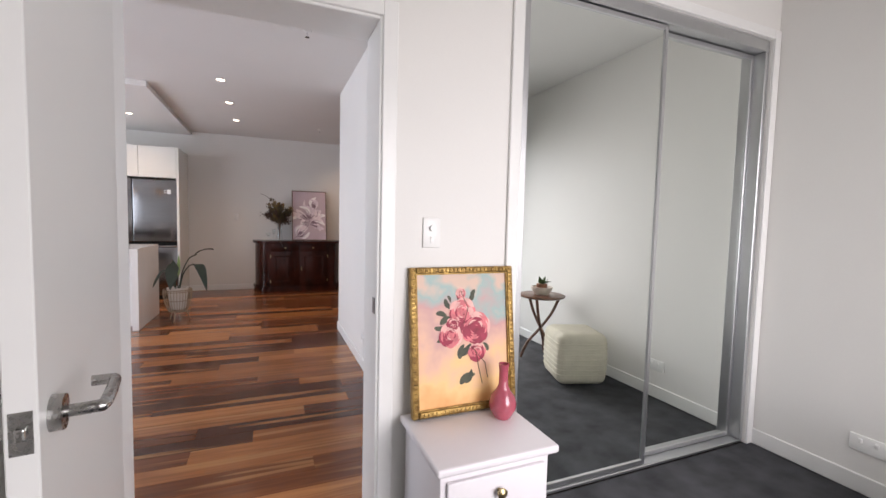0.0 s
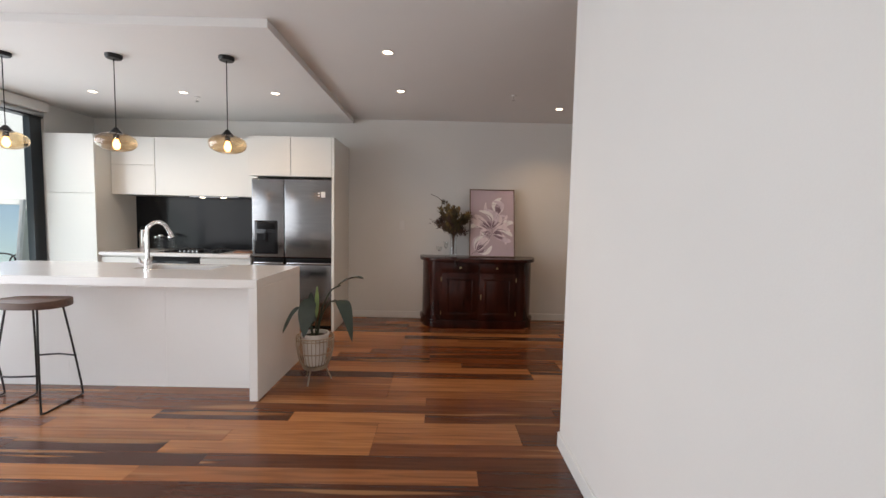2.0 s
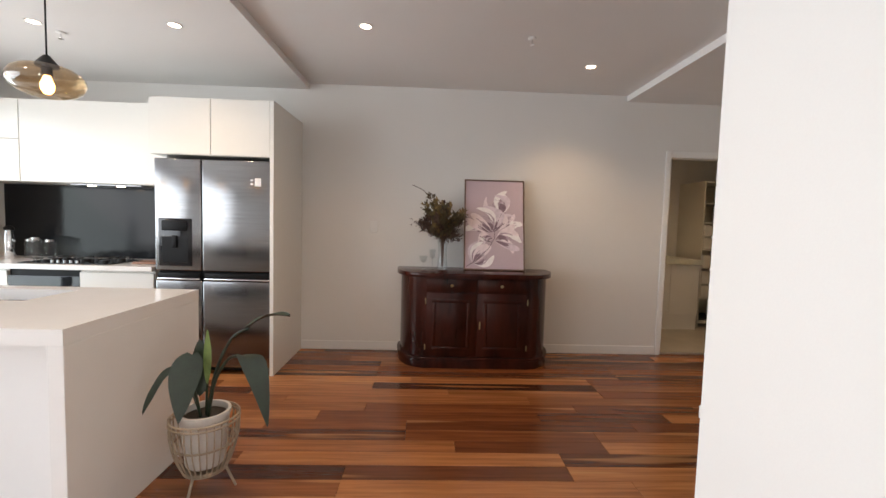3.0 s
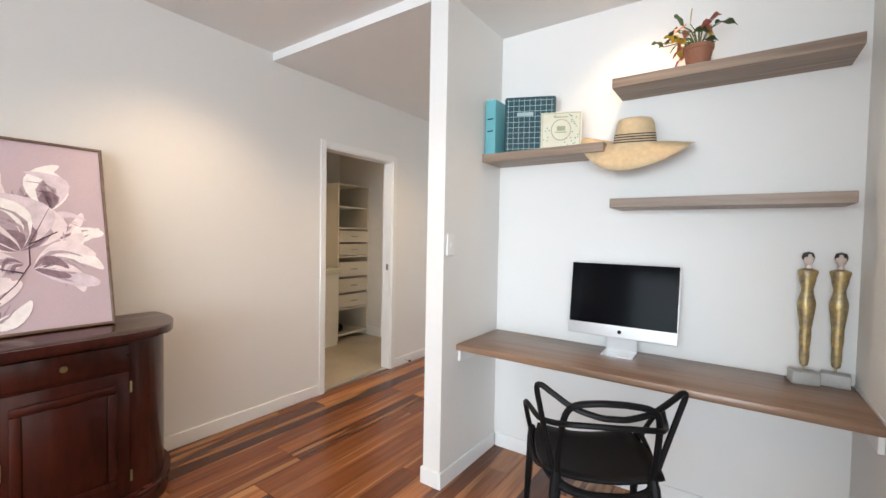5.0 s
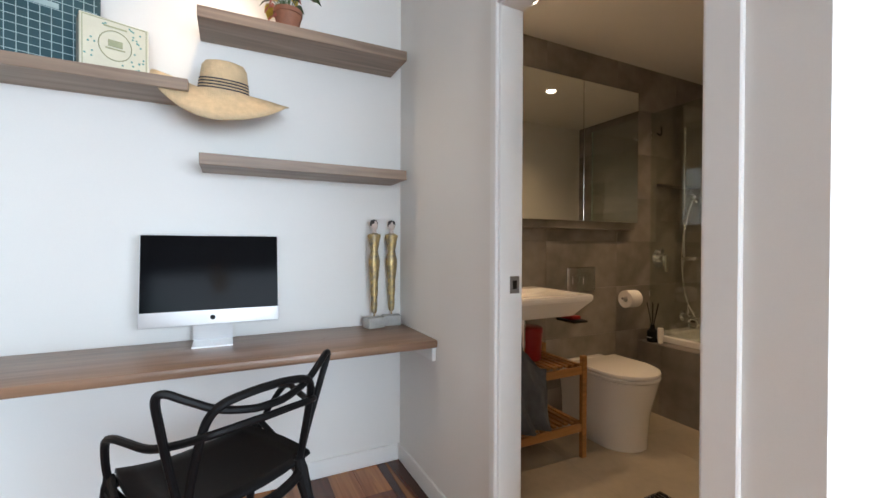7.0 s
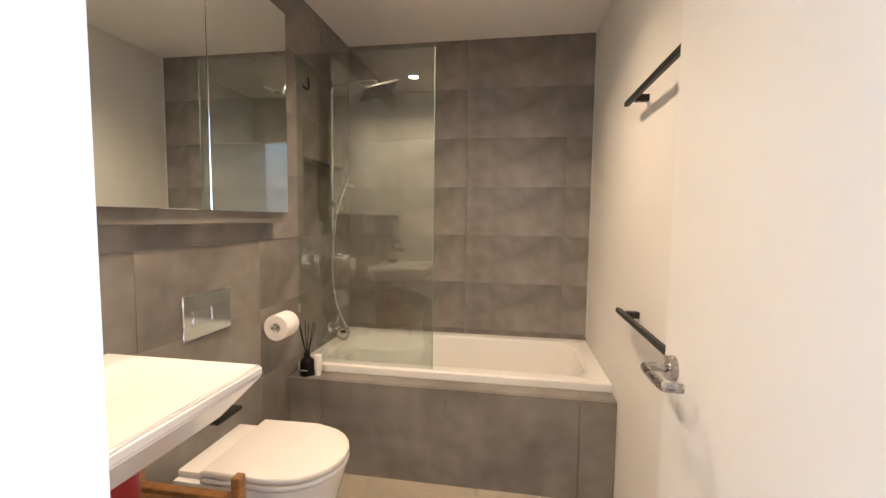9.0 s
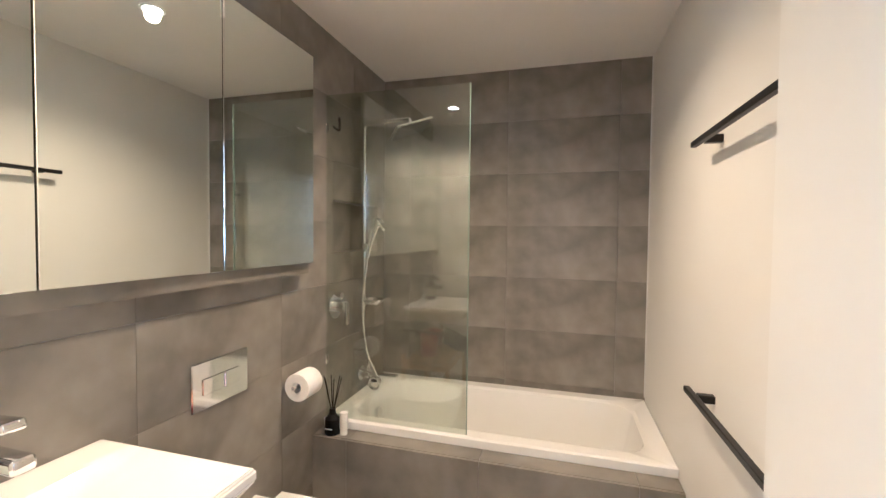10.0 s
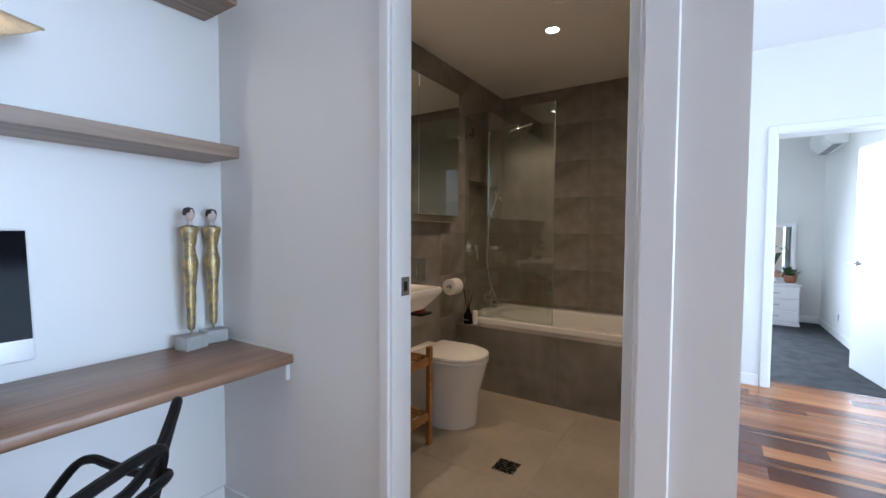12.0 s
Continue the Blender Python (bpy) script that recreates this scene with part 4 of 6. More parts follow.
for k, e in enumerate(sprays):
    part("stem", tube(curve([(0.008 * math.cos(k), 0.008 * math.sin(k), 0.03), (e[0] * 0.12, e[1] * 0.12, 0.28), (e[0] * 0.6, e[1] * 0.6, 0.32 + (e[2] - 0.3) * 0.6), e], 4), 0.0022, 5), STEMD, vs)
    lb = bmesh.new()
    for j in range(52):
        t = random.uniform(0.40, 1.03)
        c = Vector((e[0] * t * (0.5 + 0.5 * t), e[1] * t, 0.28 + (e[2] - 0.28) * t)) + Vector([random.gauss(0, 0.016) for _ in range(3)])
        dv = Vector([random.gauss(0, 1) for _ in range(3)])
        dv = (dv.normalized() + Vector((e[0], e[1], 0.25)).normalized() * 0.7).normalized() * random.uniform(0.035, 0.06)
        blade(c, c + dv, random.uniform(0.008, 0.014), 0.004, 0.0, 0.003, 4, lb)
    part("foliage", lb, DRYL[k % 3], vs)
part("stem", tube(curve([(-0.13, 0, 0.66), (-0.19, 0.0, 0.74), (-0.30, -0.01, 0.79)], 4), 0.003, 5), STEMD, vs)
for gx, gy, hh, rr in ((0.12, 8.27, 0.13, 0.04), (0.205, 8.31, 0.19, 0.032)):
    gl = thing("wine_glass", "small clear stemmed glass on the sideboard", "glass", (gx, gy, 0.869))
    part("bowl", lathe([(0.004, hh * 0.5), (rr * 0.7, hh * 0.62), (rr, hh), (rr - 0.002, hh), (rr * 0.66, hh * 0.63), (0, hh * 0.53)], 24), GLASSC, gl)
    part("foot", lathe([(0, 0), (rr * 0.8, 0.001), (rr * 0.75, 0.004), (0.006, 0.008), (0.004, hh * 0.5)], 24), GLASSC, gl)


def switch(x, y, z, face, w=0.072, h=0.116, label="white light switch plate on the wall", knobs=((0, 0.0),), cat="light switch"):
    """A wall plate; face: the way it looks, '-y', '+y' or '-x'."""
    rz = {"-y": 0, "-x": -90, "+x": 90, "+y": 180}[face]
    s = thing("light_switch" if cat == "light switch" else "power_point", label, cat, (x, y, z), rz)
    part("plate", box(-w / 2, w / 2, -0.009, 0, -h / 2, h / 2, 0.004), TRIM, s)
    for kx, kz in knobs:
        part("rocker", box(kx - 0.008, kx + 0.008, -0.013, -0.008, kz - 0.012, kz + 0.012, 0.002), TRIM, s)
    return s


switch(-0.388, YN, 1.255, "-y")
switch(2.16, YPART, 1.293, "-y")
sw = switch(0.718, 2.03, 1.21, "-y", label="white dimmer switch plate on the bedroom wall", knobs=((0, -0.028),))
part("dimmer_knob", rod((0, -0.009, 0.018), (0, -0.026, 0.018), 0.012, 0.0115, 20), TRIM, sw)
switch(2.77, 1.51, 0.24, "-x", 0.145, 0.08, "white double power point low on the bedroom wall", ((-0.03, 0.012), (0.03, 0.012)), "power point")
switch(XC, 3.965, 0.25, "-x", 0.116, 0.075, "white power point low on the corridor wall", ((-0.03, 0.012), (0.03, 0.012)), "power point")
switch(XC, 3.80, 0.25, "-x", 0.116, 0.075, "white data point low on the corridor wall", ((0, 0.0),), "power point")
switch(XB0, -0.15, 0.25, "+x", 0.116, 0.075, "white power point low on the bedroom wall", ((-0.03, 0.012), (0.03, 0.012)), "power point")

# Downlights and sprinklers
for x, y, z, w in ((-1.92, 5.45, HIGH, 1), (-0.316, 5.391, HIGH, 1), (-0.309, 6.301, HIGH, 1), (-0.301, 7.287, HIGH, 1.3), (1.465, 7.83, HIGH, 1.8), (-3.457, 7.34, LOW, 1), (-2.51, 7.303, LOW, 1), (-1.562, 7.263, LOW, 1), (2.428, 6.184, LOW, 0.55), (3.189, 7.828, LOW, 1.3), (3.3, 9.1, LOW, 1.3), (1.738, 3.91, BATHC, 1.0), (2.24, 4.84, BATHC, 0.9)):
    dl = thing("downlight", "round white recessed ceiling downlight, lit", "downlight", (x, y, z), group="ceiling downlights")
    part("ring", lathe([(0.036, -0.001), (0.047, -0.001), (0.048, -0.004), (0.044, -0.007), (0.036, -0.004)], 28), TRIM, dl)
    part("lens", rod((0, 0, -0.004), (0, 0, -0.001), 0.0355, seg=24), LAMP, dl, "glowing warm lens")
    bath = z == BATHC
    spot("downlight_beam", x, y, z - 0.025, DOWN * w * (1.08 if bath else 1.25), (1.0, 0.635, 0.33) if bath else (1.0, 0.72, 0.45), 142 if bath else 125)
for x, y, z in ((0.86, 7.356, HIGH), (-2.46, 7.458, LOW), (0.40, 3.85, HIGH)):
    sp = thing("sprinkler", "small chrome ceiling fire sprinkler", "sprinkler", (x, y, z))
    part("rose", lathe([(0, -0.001), (0.03, -0.001), (0.028, -0.008), (0.012, -0.012), (0, -0.012)], 20), TRIM, sp)
    part("frame", rod((0, 0, -0.012), (0, 0, -0.045), 0.006), CHROME, sp)
    part("deflector", rod((0, 0, -0.045), (0, 0, -0.048), 0.016, seg=12), CHROME, sp)

# ---- balcony beyond the glass ----
DECK = mat("balcony_tile", (0.55, 0.56, 0.55), 0.6, vary=0.1, scale=3, fine=40, bump=0.02)
OUTW = mat("balcony_render", (0.84, 0.86, 0.85), 0.8, vary=0.04, scale=2, fine=80, bump=0.03)
solo("balcony_floor", box(-8.5, XW - 0.13, 1.5, 9.2, -0.12, -0.02), DECK, "pale grey tiled balcony floor", "floor", kind="structure", soft=False)
solo("balcony_wall", box(-8.5, XW - 0.15, 8.56, 8.7, -0.02, 2.9), OUTW, "pale rendered balcony end wall", "wall", kind="structure", soft=False)
solo("balcony_soffit", box(XW - 0.75, XW - 0.15, 1.5, 8.7, 2.72, 2.95), OUTW, "pale balcony soffit", "ceiling", kind="structure", soft=False)
om = thing("leaning_mirror", "white-framed mirror leaning against the balcony wall", "mirror", (-5.63, 8.36, -0.02))
om.matrix_world = pose(-5.55, 8.28, -0.02, -7, 0, 0)
for a in ((-0.245, -0.20, 0.0, 1.52), (0.20, 0.245, 0.0, 1.52), (-0.20, 0.20, 1.45, 1.52), (-0.20, 0.20, 0.0, 0.07)):
    part("frame", box(a[0], a[1], -0.02, 0.02, a[2], a[3], 0.004), TRIM, om, "white frame", soft=False)
part("glass", box(-0.20, 0.20, -0.006, 0.01, 0.07, 1.45), MIRROR, om, soft=False)
ot = thing("outdoor_table", "small round balcony table on thin metal legs", "table", (-5.15, 7.35, -0.02))
part("tabletop", rod((0, 0, 0.70), (0, 0, 0.72), 0.32, seg=32), OUTW, ot)
for k in range(4):
    a = k * math.pi / 2 + 0.4
    part("leg", rod((0.1 * math.cos(a), 0.1 * math.sin(a), 0.70), (0.28 * math.cos(a), 0.28 * math.sin(a), 0), 0.009), BLACKM, ot)
oc = thing("outdoor_chair", "black wire balcony chair beside the table", "chair", (-5.4, 8.0, -0.02))
part("seat", prism([(0.2 * math.cos(k * math.tau / 20), 0.2 * math.sin(k * math.tau / 20)) for k in range(20)], 0.44, 0.46, 0.004), BLACKM, oc)
part("backrest", tube(curve([(-0.18, 0.12, 0.45), (-0.2, 0.2, 0.75), (0, 0.24, 0.82), (0.2, 0.2, 0.75), (0.18, 0.12, 0.45)], 6), 0.01), BLACKM, oc)
for sx, sy in ((-1, -1), (1, -1), (-1, 1), (1, 1)):
    part("leg", rod((sx * 0.13, sy * 0.13, 0.44), (sx * 0.2, sy * 0.2, 0), 0.009), BLACKM, oc)

# ---- study nook ----
ds = thing("desk", "wall-to-wall walnut-look desk top on white cleats", "desk", (2.465, 6.179, 0))
part("top", box(-0.235, 0.244, -0.831, 0.828, 0.714, 0.75, 0.008), DESKW, ds, "walnut-look laminate top")
part("end_trim", box(-0.232, 0.243, -0.8335, -0.8312, 0.72, 0.756), TRIM, ds, soft=False)
for y0, y1 in ((-0.832, -0.814), (0.81, 0.828)):
    part("cleat", box(-0.21, 0.24, y0, y1, 0.65, 0.7135, 0.002, seg=1), TRIM, ds, "white timber cleat", soft=False)
for name, y0, y1, z, lab in (("shelf", 6.32, 7.006, 1.819, "short grey oak floating shelf holding files"), ("shelf", 5.402, 6.29, 2.118, "grey oak floating shelf with a potted plant"), ("shelf", 5.402, 6.284, 1.537, "empty grey oak floating shelf")):
    solo(name, box(2.475, 2.709, y0, y1, z - 0.046, z, 0.002, seg=1), OAK, lab, "shelf", group="floating shelves of the nook", soft=False)

# Computer
SILVER = mat("silver_aluminium", (0.80, 0.81, 0.82), 0.38, 0.45, vary=0.02, scale=4, fine=120, bump=0.0)
DARKSCR = mat("screen_glass", (0.004, 0.004, 0.005), 0.1, vary=0.05, bump=0.0, spec=0.035)
mc = thing("desktop_computer", "silver all-in-one computer with a black screen", "computer", (2.585, 6.24, 0.75), -90)
# local x runs to the south, local y into the wall
b = box(-0.262, 0.262, -0.012, 0.006, 0.083, 0.465, 0.006)
scr = part("case", b, SILVER, mc, "silver aluminium case")
part("screen", box(-0.257, 0.257, -0.0145, -0.0115, 0.145, 0.46, 0.002, seg=1), DARKSCR, mc, "black glass screen", soft=False)
part("emblem", rod((0, -0.0135, 0.114), (0, -0.012, 0.114), 0.010, seg=16), BLACKP, mc, "small black round emblem")
part("bulge", lathe([(0, 0.045), (0.07, 0.036), (0.13, 0.012), (0.145, 0.0)], 28), SILVER, mc).matrix_local = pose(0, 0.004, 0.29, -90, 0, 0)
part("stand", prism([(-0.01, 0.165), (0.012, 0.165), (0.05, 0.006), (0.05, 0.0), (-0.085, 0.0), (-0.085, 0.006), (0.032, 0.01)], -0.075, 0.075, m=Matrix(((0, 0, 1, 0), (1, 0, 0, 0.02), (0, 1, 0, 0), (0, 0, 0, 1)))), SILVER, mc, "bent aluminium foot")
for o in mc.children:
    if o.name.split(".")[0] != "stand":
        o.matrix_basis = Matrix.Translation((0, 0.0, 0.1)) @ pose(0, 0, 0, -7, 0, 0) @ Matrix.Translation((0, 0, -0.1)) @ o.matrix_basis

# Two figurines, each one plain shape with its colours by region
GOLD = mat("worn_gold_leaf", (0.46, 0.33, 0.12), 0.42, 0.7, vary=0.3, scale=34, fine=90, bump=0.08, tint=(0.20, 0.185, 0.16))
FACE = mat("figurine_pale", (0.62, 0.52, 0.46), 0.5, vary=0.05)
HAIR = mat("figurine_dark", (0.03, 0.022, 0.02), 0.5)
GREYB = mat("grey_stone_block", (0.42, 0.42, 0.40), 0.45, vary=0.12, scale=15, fine=80, bump=0.03)
for fx, fy, rz in ((2.628, 5.518, 12), (2.662, 5.413, -8)):
    bm = bmesh.new()
    box(-0.034, 0.034, -0.046, 0.046, 0.0, 0.052, 0.003, bm)
    prof = [(0, 0.055), (0.004, 0.057), (0.004, 0.07), (0.013, 0.078), (0.0165, 0.11), (0.0155, 0.15), (0.0195, 0.19), (0.0185, 0.23), (0.024, 0.28), (0.029, 0.325), (0.0285, 0.345), (0.021, 0.375), (0.0185, 0.395), (0.025, 0.425), (0.027, 0.445), (0.033, 0.466), (0.031, 0.475), (0.012, 0.483), (0.0085, 0.497)]
    lathe(prof, 18, bm, sx=0.85, sy=1.05)
    lathe([(0.008, 0.498), (0.012, 0.502), (0.0175, 0.515), (0.0185, 0.528), (0.014, 0.542), (0, 0.547)], 16, bm)
    hair = len(bm.faces)
    lathe([(0.0195, 0.518), (0.0212, 0.53), (0.0165, 0.546), (0, 0.552)], 16, bm, at=(0.004, 0, 0.001))
    bm.faces.ensure_lookup_table()
    for i, f in enumerate(bm.faces):
        z = f.calc_center_median().z
        f.material_index = 3 if i >= hair else 2 if z > 0.487 else 1 if z > 0.058 else 0
    solo("figurine", bm, [GREYB, GOLD, FACE, HAIR], "slender gold-leafed figurine on a grey stone block", "figurine", "pair of figurines", at=(fx, fy, 0.75), rz=rz)

# On the shelves
CREAM = mat("terracotta", (0.30, 0.13, 0.075), 0.7, vary=0.15, scale=12, fine=90, bump=0.05)
pp = thing("potted_plant", "small terracotta pot with green leaves and blooms", "pot plant", (2.575, 5.94, 2.119))
part("pot", lathe([(0, 0), (0.042, 0), (0.058, 0.085), (0.062, 0.086), (0.063, 0.105), (0.055, 0.105), (0.054, 0.09), (0, 0.09)], 24), CREAM, pp, "terracotta pot")
random.seed(3)
SHLF = mat("shelf_leaf", (0.06, 0.11, 0.035), 0.45, vary=0.4, scale=20, fine=80, bump=0.03)
BLO = mat("bloom_pink", (0.48, 0.16, 0.12), 0.6, vary=0.3, scale=20, fine=80, bump=0.03)
BLY = mat("bloom_yellow", (0.60, 0.42, 0.05), 0.6, vary=0.3, scale=20, fine=80, bump=0.03)
for k in range(26):
    a = random.uniform(0, math.tau)
    r = random.uniform(0.03, 0.13)
    e = Vector((0.55 * r * math.cos(a) - 0.015, r * math.sin(a) + 0.035, random.uniform(0.10, 0.23) - 0.3 * max(0, r - 0.08)))
    part("stem", tube([(0, 0, 0.09), (e.x * 0.5, e.y * 0.5, 0.12 + (e.z - 0.1) * 0.6), e], 0.002, 5), SHLF, pp)
    d = Vector((random.gauss(0, 0.4), math.sin(a), random.gauss(0.1, 0.5))).normalized() * random.uniform(0.045, 0.075)
    part("leaf", blade(e, e + d, random.uniform(0.019, 0.030), 0.008, 0.01, 0.004, 5), (SHLF, SHLF, BLO, BLY)[k % 4] if e.y > -0.03 else SHLF, pp)
for q in ((-0.02, 0.115, -0.02), (-0.03, 0.09, 0.02), (-0.03, 0.10, 0.06)):
    part("leaf", blade((q[0], q[1] - 0.04, q[2] + 0.04), q, 0.018, 0.01, 0, 0.004, 5), BLO, pp)

TEAL = mat("teal_board", (0.14, 0.42, 0.46), 0.5, vary=0.05, scale=6, fine=90, bump=0.02)
bf = thing("lever_arch_file", "pale teal lever arch file standing on the shelf", "file", (2.592, 6.966, 1.8195))
part("cover", box(-0.10, 0.11, -0.033, 0.033, 0, 0.315, 0.004), TEAL, bf)
for z in (0.13, 0.20):
    part("ring_slot", box(-0.1015, -0.0995, -0.018, 0.018, z, z + 0.007), BLACKP, bf, soft=False)
# A chequered file with real printed lines
DKT = mat("dark_teal_cloth", (0.012, 0.06, 0.075), 0.65, vary=0.15, scale=8, fine=200, bump=0.05)
LINE = paint("pale_line", (0.35, 0.47, 0.48))
cf = thing("chequered_file", "dark teal file printed with a pale grid", "file", (2.518, 6.885, 1.8195), 22)
part("cover", box(-0.02, 0.028, -0.282, 0.0, 0, 0.315, 0.012, seg=3), DKT, cf)
gb = bmesh.new()
for k in range(9):
    y = -0.02 - 0.03 * k
    box(-0.0214, -0.0198, y - 0.0012, y + 0.0012, 0.013, 0.302, bm=gb)
for k in range(10):
    z = 0.022 + 0.03 * k
    box(-0.0211, -0.0198, -0.269, -0.013, z - 0.0012, z + 0.0012, bm=gb)
part("grid_print", gb, LINE, cf, "pale grid lines", soft=False)
part("spine_label", box(-0.0225, -0.0195, -0.16, -0.07, 0.205, 0.225), LINE, cf, soft=False)
BOXC = mat("cream_card", (0.62, 0.62, 0.50), 0.55, vary=0.06, scale=8, fine=80, bump=0.02)
BOXS = mat("grey_green_card", (0.30, 0.31, 0.26), 0.55, vary=0.06, scale=8, fine=80, bump=0.02)
kb = thing("keepsake_box", "cream keepsake box with a printed oval emblem", "box", (2.552, 6.565, 1.8195), 20)
part("body", box(-0.01, 0.13, -0.105, 0.105, 0, 0.195, 0.003), BOXS, kb, soft=False)
part("front", box(-0.016, -0.0105, -0.105, 0.105, 0, 0.195, 0.002, seg=1), BOXC, kb, "cream printed front", soft=False)
eb = bmesh.new()
tube([(-0.017, 0.05 * math.cos(k * math.tau / 28), 0.10 + 0.055 * math.sin(k * math.tau / 28)) for k in range(28)], 0.002, 5, eb, closed=True)
for y0, y1, z0, z1 in ((-0.098, 0.098, 0.187, 0.19), (-0.098, 0.098, 0.005, 0.008), (-0.098, -0.095, 0.009, 0.186), (0.095, 0.098, 0.009, 0.186), (-0.03, 0.03, 0.085, 0.09), (-0.022, 0.022, 0.095, 0.12), (-0.035, 0.035, 0.165, 0.171)):
    box(-0.0175, -0.0158, y0, y1, z0, z1, bm=eb)
part("print", eb, paint("sage_print", (0.33, 0.36, 0.22)), kb, "sage green print", soft=False)
random.seed(8)
db = bmesh.new()
for k in range(46):
    y, z = random.uniform(-0.09, 0.09), random.uniform(0.015, 0.18)
    if (y / 0.06) ** 2 + ((z - 0.1) / 0.068) ** 2 > 1:
        box(-0.0172, -0.0158, y - 0.003, y + 0.003, z - 0.003, z + 0.003, bm=db)
part("sprig_print", db, paint("teal_print", (0.10, 0.30, 0.27)), kb, soft=False)

# Straw hat hung on the wall
STRAW = mat("straw_weave", (0.66, 0.50, 0.30), 0.75, vary=0.10, scale=40, fine=240, bump=0.25)
BANDK = mat("hat_band_dark", (0.03, 0.03, 0.05), 0.7, vary=0.1, scale=30, fine=100, bump=0.05)
hat = thing("straw_hat", "wide-brimmed straw hat with a striped band", "hat", (2.58, 6.16, 1.80))
hat.matrix_world = pose(2.57, 6.197, 1.815, 2, -10, 0)
bm = bmesh.new()
rings = []
for r, z in ((0.0, 0.118), (0.045, 0.12), (0.07, 0.113), (0.082, 0.095), (0.088, 0.05), (0.095, 0.0), (0.14, -0.004), (0.185, -0.012), (0.225, -0.022), (0.26, -0.03)):
    if r == 0:
        rings.append([bm.verts.new((0, 0, z))])
        continue
    ring = []
    for k in range(48):
        a = k * math.tau / 48
        wob = max(0, (r - 0.095) / 0.165)
        # the brim hangs down in front (-x), lifts at the south end and is pressed against the wall behind
        dz = wob * (-0.100 * max(0, math.cos(a - 2.9)) ** 1.4 + 0.075 * max(0, math.sin(a)) ** 2 + 0.02 * max(0, math.cos(a)))
        dz += wob * wob * 0.012 * max(0, -math.sin(a)) ** 4
        sx = 0.52 if math.cos(a) > 0 else 0.62
        ring.append(bm.verts.new(((sx if r > 0.1 else 0.85) * r * math.cos(a), r * math.sin(a), z + dz)))
    rings.append(ring)
for a, b in zip(rings, rings[1:]):
    for k in range(48):
        q = list(dict.fromkeys([a[k % len(a)], a[(k + 1) % len(a)], b[(k + 1) % 48], b[k]]))
        bm.faces.new(q)
h = part("straw", bm, STRAW, hat)
sol = h.modifiers.new("thick", "SOLIDIFY")
sol.thickness = 0.003
for k, z in enumerate((0.006, 0.012, 0.018, 0.024, 0.030, 0.036, 0.042)):
    rr = 0.0965 - 0.13 * z
    part("band", tube([(0.86 * rr * math.cos(j * math.tau / 40), rr * math.sin(j * math.tau / 40), z) for j in range(40)], 0.0030, 6, closed=True), BANDK if k % 2 == 0 else STRAW, hat, "dark stripe of the band" if k % 2 == 0 else "")
part("hook", rod((0.06, 0, 0.08), (0.125, 0, 0.11), 0.004), CHROME, hat)

# Chair of looping black bars
ch = thing("armchair", "black plastic armchair with interlaced looping back bars", "chair", (2.037, 6.219, 0), -62.3)
seat = bmesh.new()
rows = []
for i in range(11):
    y = -0.20 + 0.42 * i / 10
    hw = 0.19 + 0.035 * math.sin(math.pi * min(1, (i + 2) / 12))
    row = []
    for j in range(9):
        x = hw * (j / 4 - 1)
        row.append(seat.verts.new((x, y, 0.452 + 0.03 * (x / 0.2) ** 2 + 0.012 * ((y - 0.0) / 0.2) ** 2 - (0.02 if i == 10 else 0))))
    rows.append(row)
for a, b in zip(rows, rows[1:]):
    for j in range(8):
        seat.faces.new((a[j], a[j + 1], b[j + 1], b[j]))
so = part("seat", seat, BLACKP, ch, "moulded black seat shell")
md = so.modifiers.new("thick", "SOLIDIFY")
md.thickness, md.offset = 0.014, 1
part("apron", tube(curve([(-0.165, -0.195, 0.462), (-0.09, -0.222, 0.438), (0, -0.228, 0.434), (0.09, -0.222, 0.438), (0.165, -0.195, 0.462), (0.205, 0.0, 0.448), (0.215, 0.17, 0.46), (0.10, 0.215, 0.444), (-0.10, 0.215, 0.444), (-0.215, 0.17, 0.46), (-0.205, 0.0, 0.448)], 5, True), 0.016, 8, closed=True), BLACKP, ch, "curved rim under the seat")
for sx in (-1, 1):
    part("leg", tube(curve([(sx * 0.165, -0.20, 0.50), (sx * 0.172, -0.215, 0.42), (sx * 0.185, -0.255, 0.28), (sx * 0.20, -0.295, 0.0)], 4), [0.017] * 2 + [0.021] * 3 + [0.0185] * 4 + [0.015] * 2 + [0.0125] * 2, 10), BLACKP, ch)
    part("leg", tube(curve([(sx * 0.222, 0.15, 0.50), (sx * 0.225, 0.165, 0.42), (sx * 0.23, 0.19, 0.26), (sx * 0.237, 0.225, 0.0)], 4), [0.015] * 2 + [0.018] * 3 + [0.0165] * 4 + [0.014] * 2 + [0.012] * 2, 10), BLACKP, ch)
    part("side_bar", tube(curve([(sx * 0.228, 0.12, 0.515), (sx * 0.238, 0.05, 0.475), (sx * 0.225, -0.05, 0.455), (sx * 0.19, -0.14, 0.475), (sx * 0.168, -0.20, 0.50)], 6), 0.0105, 8), BLACKP, ch)


def sym(p):
    return p + [(-x, y, z) for x, y, z in p[-2::-1]]


